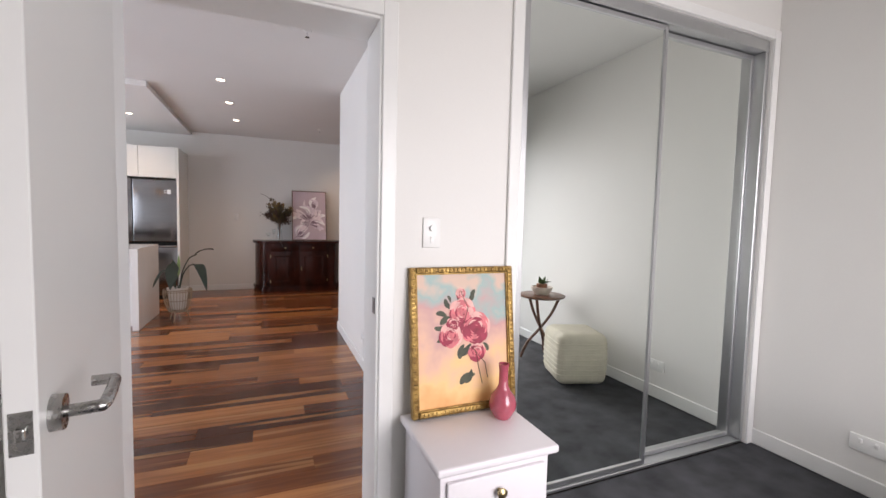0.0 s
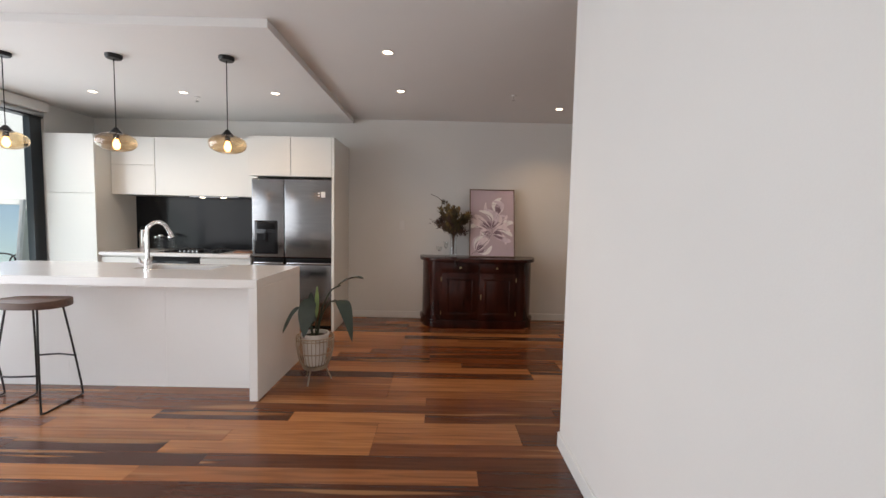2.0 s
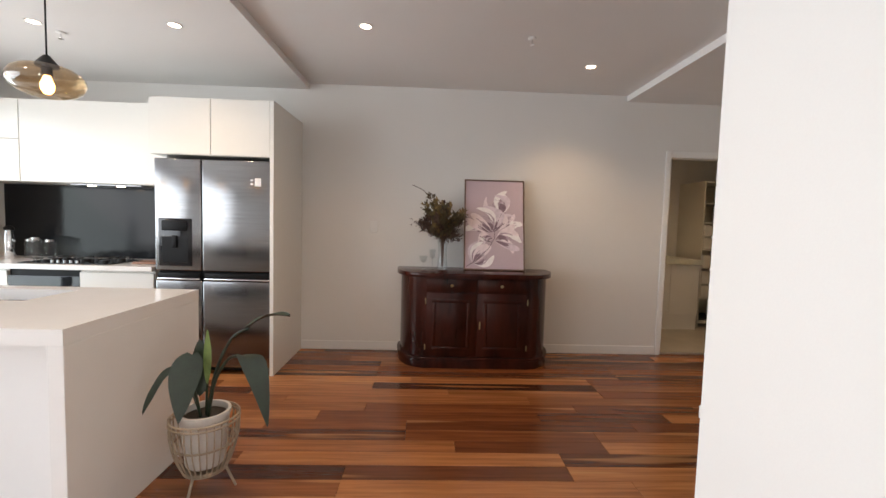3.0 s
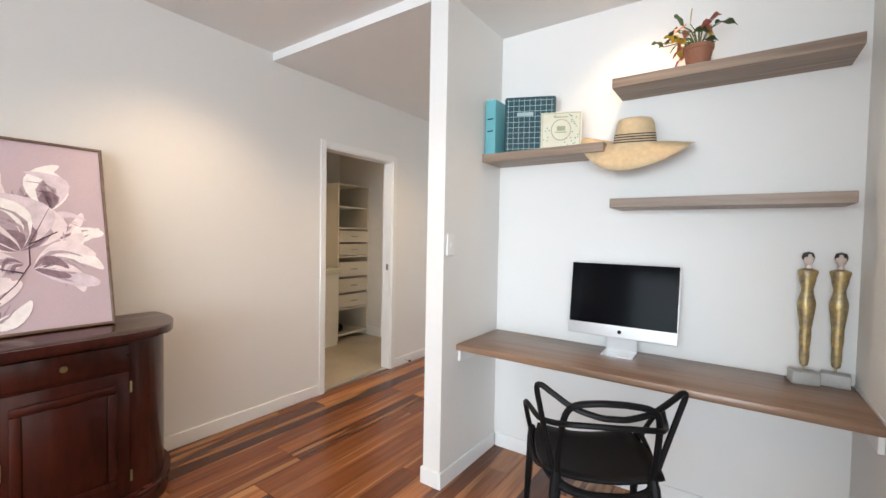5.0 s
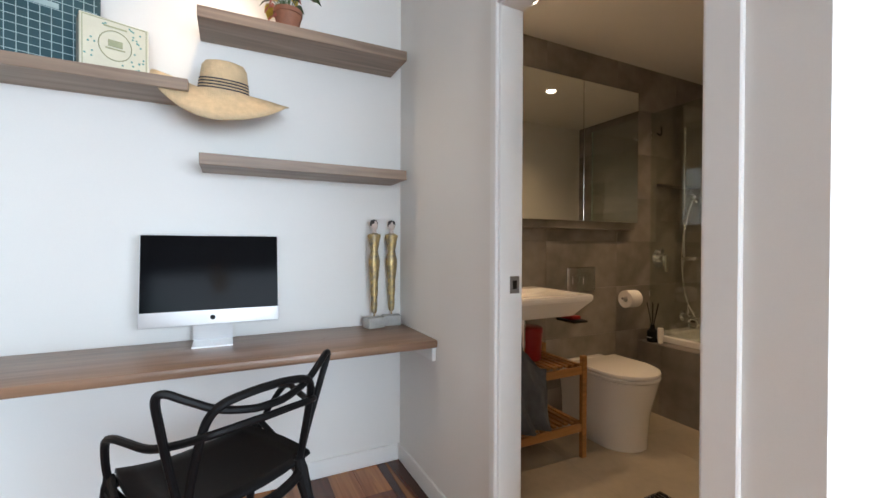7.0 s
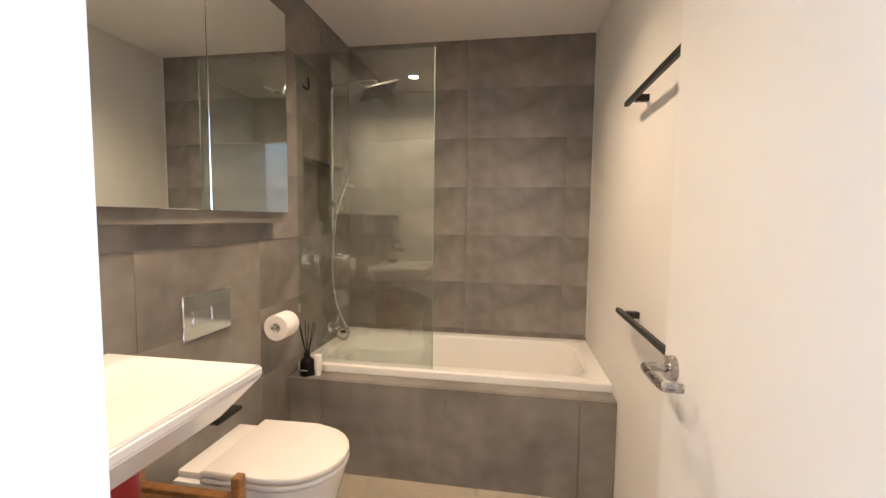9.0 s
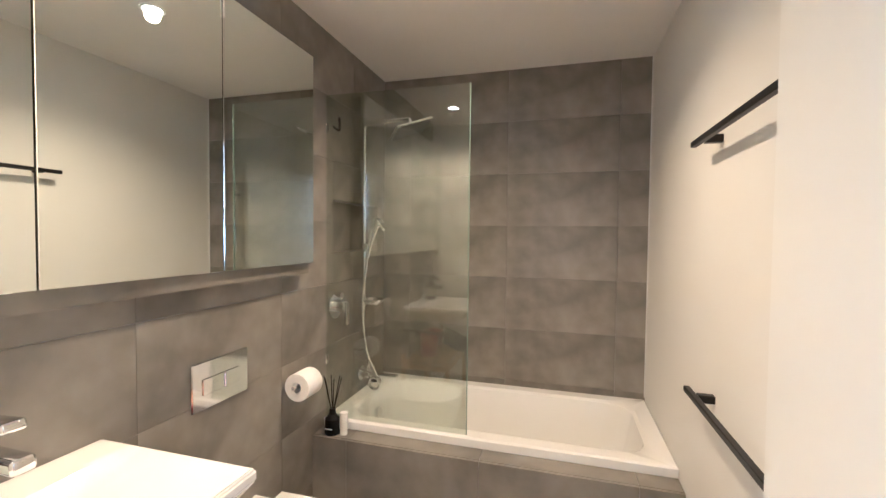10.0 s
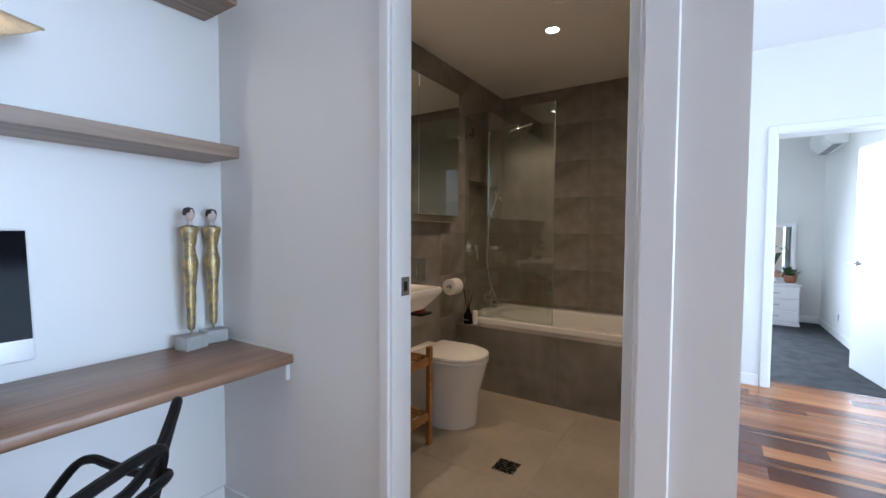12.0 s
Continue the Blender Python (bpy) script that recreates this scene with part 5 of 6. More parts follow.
part("outer_bar", tube(curve(sym([(-0.172, -0.19, 0.485), (-0.20, -0.20, 0.60), (-0.232, -0.222, 0.74), (-0.246, -0.236, 0.812), (-0.232, -0.247, 0.826), (-0.195, -0.262, 0.805), (-0.128, -0.284, 0.767), (-0.05, -0.302, 0.748), (0, -0.305, 0.746)]), 6), 0.0105, 8), BLACKP, ch)
part("upper_bar", tube(curve(sym([(-0.163, -0.20, 0.48), (-0.165, -0.225, 0.58), (-0.158, -0.262, 0.70), (-0.145, -0.282, 0.755), (-0.115, -0.296, 0.782), (-0.05, -0.307, 0.795), (0, -0.309, 0.797)]), 6), 0.0115, 8), BLACKP, ch)
part("arm_bar", tube(curve(sym([(-0.228, 0.13, 0.49), (-0.245, 0.10, 0.56), (-0.262, 0.04, 0.645), (-0.260, -0.01, 0.668), (-0.247, -0.06, 0.667), (-0.225, -0.14, 0.665), (-0.19, -0.22, 0.685), (-0.145, -0.292, 0.712), (-0.05, -0.307, 0.718), (0, -0.309, 0.718)]), 6), 0.0105, 8), BLACKP, ch)

# ---- walk-in robe ----
ROBEM = mat("robe_melamine", (0.70, 0.66, 0.55), 0.4, vary=0.03, scale=3, fine=60, bump=0.005)
tw = thing("drawer_tower", "cream robe tower with open shelves and five drawers", "wardrobe tower", (4.06, 10.345, 0))
for x0, x1 in ((-0.26, -0.242), (0.242, 0.26)):
    part("side", box(x0, x1, -0.57, 0, 0.0, 1.96), ROBEM, tw, soft=False)
part("back", box(-0.241, 0.241, -0.012, 0, 0.02, 1.96), ROBEM, tw, soft=False)
for z in (0.06, 0.38, 1.04, 1.40, 1.66, 1.942):
    part("shelf", box(-0.241, 0.241, -0.568, -0.013, z, z + 0.018), ROBEM, tw, soft=False)
for z0, z1 in ((0.41, 0.57), (0.60, 0.77), (0.80, 0.98), (1.07, 1.21), (1.235, 1.375)):
    d = part("drawer", box(-0.238, 0.238, -0.575, -0.556, z0, z1, 0.002, seg=1), ROBEM, tw, soft=False)
    part("handle", tube([(-0.05, -0.576, (z0 + z1) / 2), (-0.045, -0.595, (z0 + z1) / 2), (0.045, -0.595, (z0 + z1) / 2), (0.05, -0.576, (z0 + z1) / 2)], 0.004, 6), NICKEL, d)
sh = thing("shoe", "dark shoe on the tower's lowest shelf", "shoe", (3.97, 9.95, 0.078), 20)
part("upper", lathe([(0, 0.02), (0.04, 0.02), (0.045, 0.05), (0.03, 0.085), (0, 0.09)], 16, sx=2.4), BLACKP, sh)
part("sole", lathe([(0, 0), (0.045, 0), (0.045, 0.02), (0, 0.02)], 16, sx=2.4), BLACKM, sh)
lc = cab("low_cabinet", "low cream cabinet with a pale top in the robe", 2.95, 3.70, 9.63, 10.34, 0.0, 0.86, [(2.95, 3.32, 0.2, 0.86), (3.32, 3.70, 0.2, 0.86)])
solo("cabinet_top", box(2.93, 3.72, 9.60, 10.345, 0.862, 0.925, 0.004), BOXC, "pale laminate top of the low cabinet", "bench top", soft=False)
solo("threshold_strip", box(2.626, 3.384, YN + 0.01, YN + 0.06, 0.0, 0.012, 0.004), ALU, "metal threshold strip at the robe opening", "threshold", kind="structure", soft=False)

# ---- bathroom ----
XE, XI, YT = 2.523, 0.995, 2.875       # tiled east face, painted west face, tiled back face
TF = 3.672                          # front of the tub surround
tub = thing("bathtub", "white inset bathtub in a tiled surround", "bathtub", (1.759, 3.226, 0.03))
bm = bmesh.new()


def rrect(hx, hy, r, n=6):
    pts = []
    for cx, cy, a0 in ((hx - r, hy - r, 0), (-hx + r, hy - r, 90), (-hx + r, -hy + r, 180), (hx - r, -hy + r, 270)):
        for k in range(n + 1):
            a = radians(a0 + 90 * k / n)
            pts.append((cx + r * math.cos(a), cy + r * math.sin(a)))
    return pts


HX = (XE - XI) / 2 - 0.002
prof = [(HX, 0.349, 0.004, 0.497), (HX, 0.349, 0.004, 0.531), (HX - 0.006, 0.343, 0.01, 0.538), (HX - 0.075, 0.28, 0.12, 0.538), (HX - 0.09, 0.265, 0.12, 0.526), (HX - 0.13, 0.235, 0.12, 0.36), (HX - 0.19, 0.20, 0.11, 0.20), (HX - 0.25, 0.14, 0.1, 0.165)]
loops = [[bm.verts.new((x, y, z)) for x, y in rrect(hx, hy, r)] for hx, hy, r, z in prof]
for a, b in zip(loops, loops[1:]):
    for k in range(len(a)):
        bm.faces.new((a[k], a[(k + 1) % len(a)], b[(k + 1) % len(a)], b[k]))
bm.faces.new(loops[-1])
part("shell", bm, CERAM, tub, "glossy white acrylic shell")
part("overflow", rod((HX - 0.118, 0, 0.43), (HX - 0.135, 0, 0.432), 0.033, seg=24), CHROME, tub, "chrome overflow knob")
part("waste", rod((HX - 0.32, 0, 0.166), (HX - 0.32, 0, 0.17), 0.03, seg=24), CHROME, tub)
sur = thing("tub_surround", "grey concrete-look tiled front of the bathtub", "tub surround", (1.759, TF, 0))
part("core", box(-HX, HX, -0.10, -0.012, 0.0, 0.515), GROUT, sur, soft=False)
for k, (x0, x1) in enumerate(((-HX, -0.609), (-0.609, -0.009), (-0.009, 0.591), (0.591, HX))):
    part("tile", box(x0 + 0.001, x1 - 0.001, -0.0115, 0.0, FB, 0.523, 0.001, seg=1), TILE, sur, soft=False)
    part("tile", box(x0 + 0.001, x1 - 0.001, -0.108, -0.0125, 0.5155, 0.525, 0.001, seg=1), TILE, sur, soft=False)

# Shower screen and fittings on the tiled east wall
ss = thing("shower_screen", "fixed clear glass shower screen on the tub edge", "shower screen", (2.182, 3.552, 0.5685))
g = part("glass", box(-0.352, 0.351, -0.005, 0.005, 0, 1.525, 0.001, seg=1), SCREEN, ss, "clear green-edged glass", soft=False)
g.visible_shadow = False
part("edge", box(-0.3545, -0.3525, -0.005, 0.005, 0, 1.525), plain("glass_edge", (0.25, 0.36, 0.31), 0.2), ss, soft=False)
for z in (0.25, 1.35):
    part("bracket", box(0.335, 0.3525, -0.012, 0.012, z, z + 0.045, 0.002), CHROME, ss)
BRIGHTC = plain("bright_chrome", (0.86, 0.86, 0.85), 0.2, 1.0)
sr = thing("shower_rail", "chrome shower rail with overhead rose and hand shower", "shower", (XE, 3.265, -0.055))
part("riser", rod((-0.055, 0, 1.10), (-0.055, 0, 2.06), 0.010, seg=14), BRIGHTC, sr)
for z in (1.14, 1.96):
    part("bracket", rod((0, 0, z), (-0.055, 0, z), 0.012, seg=14), BRIGHTC, sr)
part("arm", tube(curve([(-0.055, 0, 2.05), (-0.065, 0.002, 2.076), (-0.12, 0.013, 2.084), (-0.335, 0.068, 2.078)], 5), 0.009, 12), BRIGHTC, sr)
hd = part("rose", box(-0.095, 0.095, -0.095, 0.095, -0.006, 0.006, 0.004), BRIGHTC, sr, "square chrome shower rose")
part("underside_plate", box(-0.088, 0.088, -0.088, 0.088, -0.0085, -0.0062, 0.001, seg=1), mat("underside_grey", (0.12, 0.12, 0.12), 0.4), hd, "dark grey plate on the underside of the rose", soft=False)
hd.matrix_local = pose(-0.345, 0.075, 2.025, 8, 20, 36)
part("rose_joint", rod((-0.335, 0.068, 2.078), (-0.345, 0.075, 2.03), 0.011), BRIGHTC, sr)
part("slider", box(-0.085, -0.04, -0.018, 0.018, 1.40, 1.45, 0.006), BRIGHTC, sr)
part("hand_shower", tube([(-0.10, 0.05, 1.38), (-0.135, 0.075, 1.46), (-0.185, 0.11, 1.545)], [0.010, 0.011, 0.014], 12), BRIGHTC, sr)
part("hand_rose", lathe([(0, 0.016), (0.03, 0.014), (0.046, -0.004), (0.043, -0.014), (0, -0.016)], 24), BRIGHTC, sr, "round hand shower head").matrix_local = pose(-0.205, 0.12, 1.55, 0, -50, 30)
part("hose", tube(curve([(-0.10, 0.05, 1.38), (-0.098, 0.07, 1.30), (-0.075, 0.055, 1.16), (-0.068, 0.03, 1.0), (-0.085, 0.02, 0.86), (-0.12, -0.03, 0.725)], 8), 0.0065, 8), BRIGHTC, sr, "flexible chrome hose")
part("hose_return", tube(curve([(-0.055, 0.0, 1.13), (-0.062, 0.02, 1.02), (-0.082, 0.03, 0.90), (-0.075, -0.02, 0.80), (-0.05, -0.06, 0.725)], 8), 0.0065, 8), BRIGHTC, sr, "flexible chrome hose")
part("soap_dish", lathe([(0, 1.125), (0.045, 1.125), (0.062, 1.14), (0.064, 1.15), (0.058, 1.15), (0.042, 1.134), (0, 1.134)], 24, at=(-0.105, 0.0, 0)), BRIGHTC, sr, "small clear soap dish on the rail")
mx = thing("shower_mixer", "round chrome wall mixer with a lever", "mixer", (XE, 3.475, 1.085))
part("plate", rod((0, 0, 0), (-0.008, 0, 0), 0.062, seg=28), BRIGHTC, mx)
part("body", rod((-0.008, 0, 0), (-0.06, 0, 0), 0.028, seg=20), BRIGHTC, mx)
part("lever", box(-0.075, -0.058, -0.014, 0.014, -0.09, 0.02, 0.005), BRIGHTC, mx)
part("diverter", rod((-0.008, 0, 0.05), (-0.04, 0, 0.05), 0.018, seg=16), BRIGHTC, mx)
bs = thing("bath_filler", "chrome wall-mounted bath mixer with a long bar spout", "bath tap", (XE, 3.195, 0.665))
part("spout", box(-0.225, -0.03, -0.013, 0.013, -0.012, 0.006, 0.005, seg=3), BRIGHTC, bs, "slim flat bar spout")
part("plate", rod((0, 0, -0.005), (-0.008, 0, -0.005), 0.04, seg=24), BRIGHTC, bs)
part("body", rod((-0.008, 0, -0.005), (-0.06, 0, -0.005), 0.023, seg=20), BRIGHTC, bs)
part("lever", tube([(-0.045, 0, 0.02), (-0.05, 0.05, 0.022), (-0.055, 0.085, 0.026)], [0.010, 0.008, 0.006], 10), BRIGHTC, bs)
part("drum", tube([(-0.09 + 0.034 * math.cos(k * math.tau / 28), 0.012, -0.052 + 0.034 * math.sin(k * math.tau / 28)) for k in range(28)], 0.007, 8, closed=True), BRIGHTC, bs, "round chrome rim of the mixer")
part("drum_core", rod((-0.09, -0.02, -0.052), (-0.09, 0.008, -0.052), 0.032, seg=24), BRIGHTC, bs)
part("outlet", box(-0.106, -0.074, 0.009, 0.016, -0.044, -0.030, 0.003), BLACKP, bs, "dark outlet slot")
part("hose_outlet", rod((-0.05, -0.06, 0.0), (-0.05, -0.06, 0.03), 0.010, seg=14), BRIGHTC, bs)
hk = thing("robe_hook", "small black wall hook on the tiles", "hook", (XE, 3.49, 1.945))
part("hook", tube(curve([(0, 0, 0.02), (-0.03, 0, 0.0), (-0.035, 0, 0.03), (-0.032, 0, 0.06)], 4), 0.006, 8), BLACKM, hk)

# Mirror cabinet, basin, tap
mcb = thing("mirror_cabinet", "wide three-door mirror cabinet above the basin", "mirror cabinet", (XE, 4.40, 1.322))
part("body", box(-0.060, -0.001, -0.612, 0.825, -0.045, 0.84), TILE, mcb, "dark grey cabinet body", soft=False)
for y0, y1 in ((-0.616, -0.134), (-0.133, 0.343), (0.344, 0.825)):
    part("mirror_door", box(-0.081, -0.063, y0 + 0.0012, y1 - 0.0012, 0.0, 0.850, 0.0015, seg=1), MIRROR, mcb, soft=False)
# the glint at the mirror joint, put in as a thin white rod
part("mirror_glint", rod((-0.086, -0.133, 0.77), (-0.086, -0.133, 0.845), 0.003, seg=6), TRIM, mcb)
ev = thing("exhaust_vent", "round white exhaust vent in the bathroom ceiling", "vent", (1.56, 4.30, BATHC))
part("rim", lathe([(0.09, -0.001), (0.125, -0.001), (0.122, -0.014), (0.10, -0.02), (0.09, -0.014)], 32), TRIM, ev)
part("disc", lathe([(0, -0.016), (0.07, -0.016), (0.078, -0.02), (0.07, -0.026), (0, -0.028)], 32), TRIM, ev)
part("throat", rod((0, 0, -0.0005), (0, 0, -0.015), 0.0885, seg=28), BLACKM, ev)
ba = thing("wash_basin", "white rectangular wall-hung basin with sloping underside", "basin", (XE, 4.83, 0.019))
bm = bmesh.new()
X0, X1, Y0, Y1 = -0.452, -0.001, -0.262, 0.30


def ring(ix, z, back=0.0):
    return [bm.verts.new((x, y, z)) for x, y in ((X0 + ix, Y0 + ix), (X1 - back, Y0 + ix), (X1 - back, Y1 - ix), (X0 + ix, Y1 - ix))]


L = [ring(0.07, 0.80), ring(0.0, 0.885), ring(0.0, 0.908), ring(0.006, 0.912)]
bm.faces.new(L[0][::-1])
for a, b in zip(L, L[1:]):
    for k in range(4):
        bm.faces.new((a[k], a[(k + 1) % 4], b[(k + 1) % 4], b[k]))
bmesh.ops.bevel(bm, geom=[e for e in bm.edges], offset=0.004, segments=2, affect="EDGES")
# a back ledge, then a broad shallow dish that runs almost to the rim
NX, NY = 22, 22
dish = []
for i in range(NX + 1):
    u = i / NX
    row = []
    for j in range(NY + 1):
        v = j / NY
        x, y = X0 + 0.008 + u * (X1 - X0 - 0.009), Y0 + 0.008 + v * (Y1 - Y0 - 0.016)
        su, sv = min(1, u / 0.55) if u < 0.72 else max(0, 1 - (u - 0.72) / 0.045), math.sin(math.pi * v) ** 0.6
        row.append(bm.verts.new((x, y, 0.9125 - 0.03 * su * sv)))
    dish.append(row)
for a, b in zip(dish, dish[1:]):
    for k in range(NY):
        bm.faces.new((a[k], b[k], b[k + 1], a[k + 1]))
part("bowl", bm, CERAM, ba, "glossy white ceramic bowl")
part("waste", rod((-0.20, 0.02, 0.879), (-0.20, 0.02, 0.885), 0.03, seg=20), CHROME, ba)
part("trap", tube(curve([(-0.22, 0, 0.80), (-0.22, 0, 0.62), (-0.20, 0, 0.58), (-0.15, 0, 0.58), (-0.13, 0, 0.64), (-0.001, 0, 0.65)], 5), 0.018, 12), CHROME, ba, "chrome bottle trap")
tb = thing("basin_tap", "chrome single-lever basin mixer", "tap", (XE - 0.055, 4.845, 0.930))
part("body", box(-0.022, 0.022, -0.024, 0.024, 0, 0.15, 0.008, seg=3), CHROME, tb)
part("spout", box(-0.16, 0.0, -0.019, 0.019, 0.10, 0.128, 0.007, seg=3), CHROME, tb)
part("lever", box(-0.15, 0.022, -0.019, 0.019, 0.158, 0.178, 0.006, seg=3), CHROME, tb).matrix_local = pose(0, 0, 0.0, 0, 4, 0)
AMBERB = plain("amber_bottle", (0.035, 0.015, 0.008), 0.12)
so = thing("soap_dispenser", "dark amber pump bottle with a cream label", "soap bottle", (XE - 0.09, 4.95, 0.932))
part("bottle", lathe([(0, 0), (0.034, 0), (0.036, 0.008), (0.036, 0.11), (0.014, 0.13), (0.014, 0.14), (0, 0.14)], 24), AMBERB, so)
part("label", lathe([(0.0364, 0.03), (0.0364, 0.095)], 24), BOXC, so, "cream paper label")
part("pump", tube([(0, 0, 0.14), (0, 0, 0.185), (-0.04, 0, 0.185)], [0.007, 0.006, 0.005], 8), BLACKP, so, "black pump")
# Small dark shelf bracket under the basin with a red cake on it
sd = thing("soap_shelf", "dark wall shelf holding a red soap box", "shelf", (XE, 4.545, 0.765))
part("plate", box(-0.335, -0.20, -0.06, 0.04, 0.0, 0.012, 0.004), BLACKM, sd)
part("arm", box(-0.20, 0.0, -0.03, 0.0, 0.001, 0.011, 0.003), BLACKM, sd)
part("red_box", box(-0.30, -0.215, -0.045, 0.02, 0.0125, 0.032, 0.004), mat("red_plastic", (0.28, 0.012, 0.012), 0.35), sd, "red soap box")

# Toilet, flush plate, paper
to = thing("toilet", "white back-to-wall toilet with a closed lid", "toilet", (XE, 4.20, FB))


def dout(x0, hy, n=12):
    """A D outline: straight at the wall, round in front."""
    pts = [(-0.0015, hy), (-0.0015, -hy)]
    cx = x0 + hy
    for k in range(n + 1):
        a = radians(270 - 180 * k / n)
        pts.append((cx + hy * 1.05 * math.cos(a), hy * math.sin(a)))
    return pts


bm = bmesh.new()
ld = [[bm.verts.new((x, y, z)) for x, y in dout(x0, hy)] for x0, hy, z in ((-0.44, 0.145, 0.0), (-0.44, 0.148, 0.05), (-0.455, 0.155, 0.2), (-0.49, 0.172, 0.33), (-0.505, 0.178, 0.385))]
for a, b in zip(ld, ld[1:]):
    for k in range(len(a)):
        bm.faces.new((a[k], a[(k + 1) % len(a)], b[(k + 1) % len(a)], b[k]))
bm.faces.new(ld[0][::-1]), bm.faces.new(ld[-1])
part("pan", bm, CERAM, to, "white ceramic pan")
part("seat", prism([(x - (0.10 if x > -0.05 else 0), y) for x, y in dout(-0.51, 0.18)], 0.387, 0.405, 0.006), CERAM, to)
part("lid", prism([(x - (0.10 if x > -0.05 else 0), y) for x, y in dout(-0.51, 0.18)], 0.407, 0.43, 0.008), CERAM, to)
part("ledge", box(-0.10, -0.0015, -0.16, 0.16, 0.386, 0.41, 0.006), CERAM, to)
fp2 = thing("flush_plate", "chrome dual-flush plate on the tiled wall", "flush plate", (XE, 4.201, 0.959))
part("plate", box(-0.008, 0.0, -0.118, 0.118, -0.077, 0.077, 0.003, seg=1), CHROME, fp2)
for y0, y1 in ((-0.075, -0.01), (-0.007, 0.08)):
    part("button", box(-0.012, -0.0085, y0, y1, -0.03, 0.022, 0.002, seg=1), CHROME, fp2)
PAPER = mat("tissue_paper", (0.82, 0.80, 0.77), 0.9, vary=0.03, scale=20, fine=200, bump=0.1)
tr = thing("toilet_roll", "white toilet paper roll on a chrome holder", "toilet roll", (XE, 3.842, 0.832))
part("holder", tube([(0, -0.06, 0), (-0.075, -0.06, 0), (-0.075, 0.075, 0)], 0.008, 10), CHROME, tr)
part("roll", lathe([(0.02, -0.05), (0.055, -0.05), (0.056, -0.047), (0.056, 0.047), (0.055, 0.05), (0.02, 0.05), (0.02, -0.05)], 32), PAPER, tr).matrix_local = pose(-0.075, 0.0, -0.006, 90, 0, 0)
rd = thing("reed_diffuser", "black bottle with dark reed sticks", "diffuser", (2.443, 3.628, 0.5255))
part("bottle", lathe([(0, 0), (0.034, 0), (0.036, 0.01), (0.034, 0.07), (0.016, 0.09), (0.014, 0.115), (0, 0.115)], 24), BLACKP, rd)
part("label_bars", box(-0.018, 0.018, 0.0345, 0.0375, 0.03, 0.034), TRIM, rd, soft=False)
for k in range(6):
    a = k * 1.05
    part("reed", rod((0, 0, 0.08), (0.045 * math.cos(a), 0.03 * math.sin(a), 0.26), 0.0022, seg=6), BLACKP, rd)
tbx = thing("lotion_tube", "small white lotion tube standing on the ledge", "tube", (2.388, 3.622, 0.5255))
part("body", lathe([(0.018, 0.02), (0.02, 0.03), (0.019, 0.095), (0.018, 0.10), (0, 0.10)], 18), PAPER, tbx)
part("cap", lathe([(0, 0), (0.017, 0), (0.017, 0.02), (0, 0.02)], 18), TRIM, tbx)

# Rails on the painted wall
for z, lab in ((1.733, "black square towel rail on the painted wall"), (0.960, "lower black towel rail on the painted wall")):
    t = thing("towel_rail", lab, "towel rail", (XI, 4.152, z))
    part("bar", box(0.045, 0.063, -0.32, 0.32, -0.009, 0.009, 0.002, seg=1), BLACKM, t, soft=False)
    for y in (-0.24, 0.24):
        part("post", box(0.0, 0.045, y - 0.012, y + 0.012, -0.012, 0.012, 0.002, seg=1), BLACKM, t, soft=False)

# Slatted rack with towel and red tub
BAMB = wood("bamboo", (0.36, 0.17, 0.05), (0.42, 0.21, 0.065), (0.45, 0.23, 0.07), rough=0.4, along="y", random=False)
rk = thing("slatted_rack", "two-tier bamboo slatted rack beside the toilet", "rack", (2.345, 4.785, FB))
for x, y in ((-0.165, -0.26), (0.155, -0.26), (-0.165, 0.26), (0.155, 0.26)):
    part("leg", box(x - 0.013, x + 0.013, y - 0.016, y + 0.016, 0, 0.535, 0.003, seg=1), BAMB, rk, soft=False)
for z in (0.16, 0.46):
    for x in (-0.165, 0.155):
        part("rail", box(x - 0.009, x + 0.009, -0.243, 0.243, z - 0.02, z + 0.02, 0.002, seg=1), BAMB, rk, soft=False)
    for k in range(13):
        y = -0.235 + 0.039 * k
        part("slat", box(-0.155, 0.145, y - 0.012, y + 0.012, z + 0.021, z + 0.033, 0.002, seg=1), BAMB, rk, soft=False)
    for y in (-0.26, 0.26):
        part("end_rail", box(-0.151, 0.141, y - 0.009, y + 0.009, z - 0.02, z + 0.02, 0.002, seg=1), BAMB, rk, soft=False)
REDP = mat("red_box_plastic", (0.32, 0.01, 0.014), 0.35, vary=0.1, scale=8, fine=60, bump=0.0)
rb = thing("red_tub", "red plastic tub standing on the slatted rack", "tub", (2.375, 4.725, FB + 0.4935))
part("tub", lathe([(0, 0), (0.06, 0), (0.064, 0.01), (0.068, 0.15), (0.07, 0.152), (0.07, 0.16)], 28), REDP, rb)
part("lid", lathe([(0.071, 0.15), (0.071, 0.172), (0.06, 0.178), (0, 0.178)], 28), REDP, rb)
TOWEL = mat("grey_towel", (0.10, 0.11, 0.13), 0.95, vary=0.25, scale=20, fine=260, bump=0.3)
tw2 = thing("grey_towel", "crumpled dark grey towel hanging over the rack", "towel", (2.325, 4.985, FB))
random.seed(2)
bm = bmesh.new()
N, M = 22, 16
vv = []
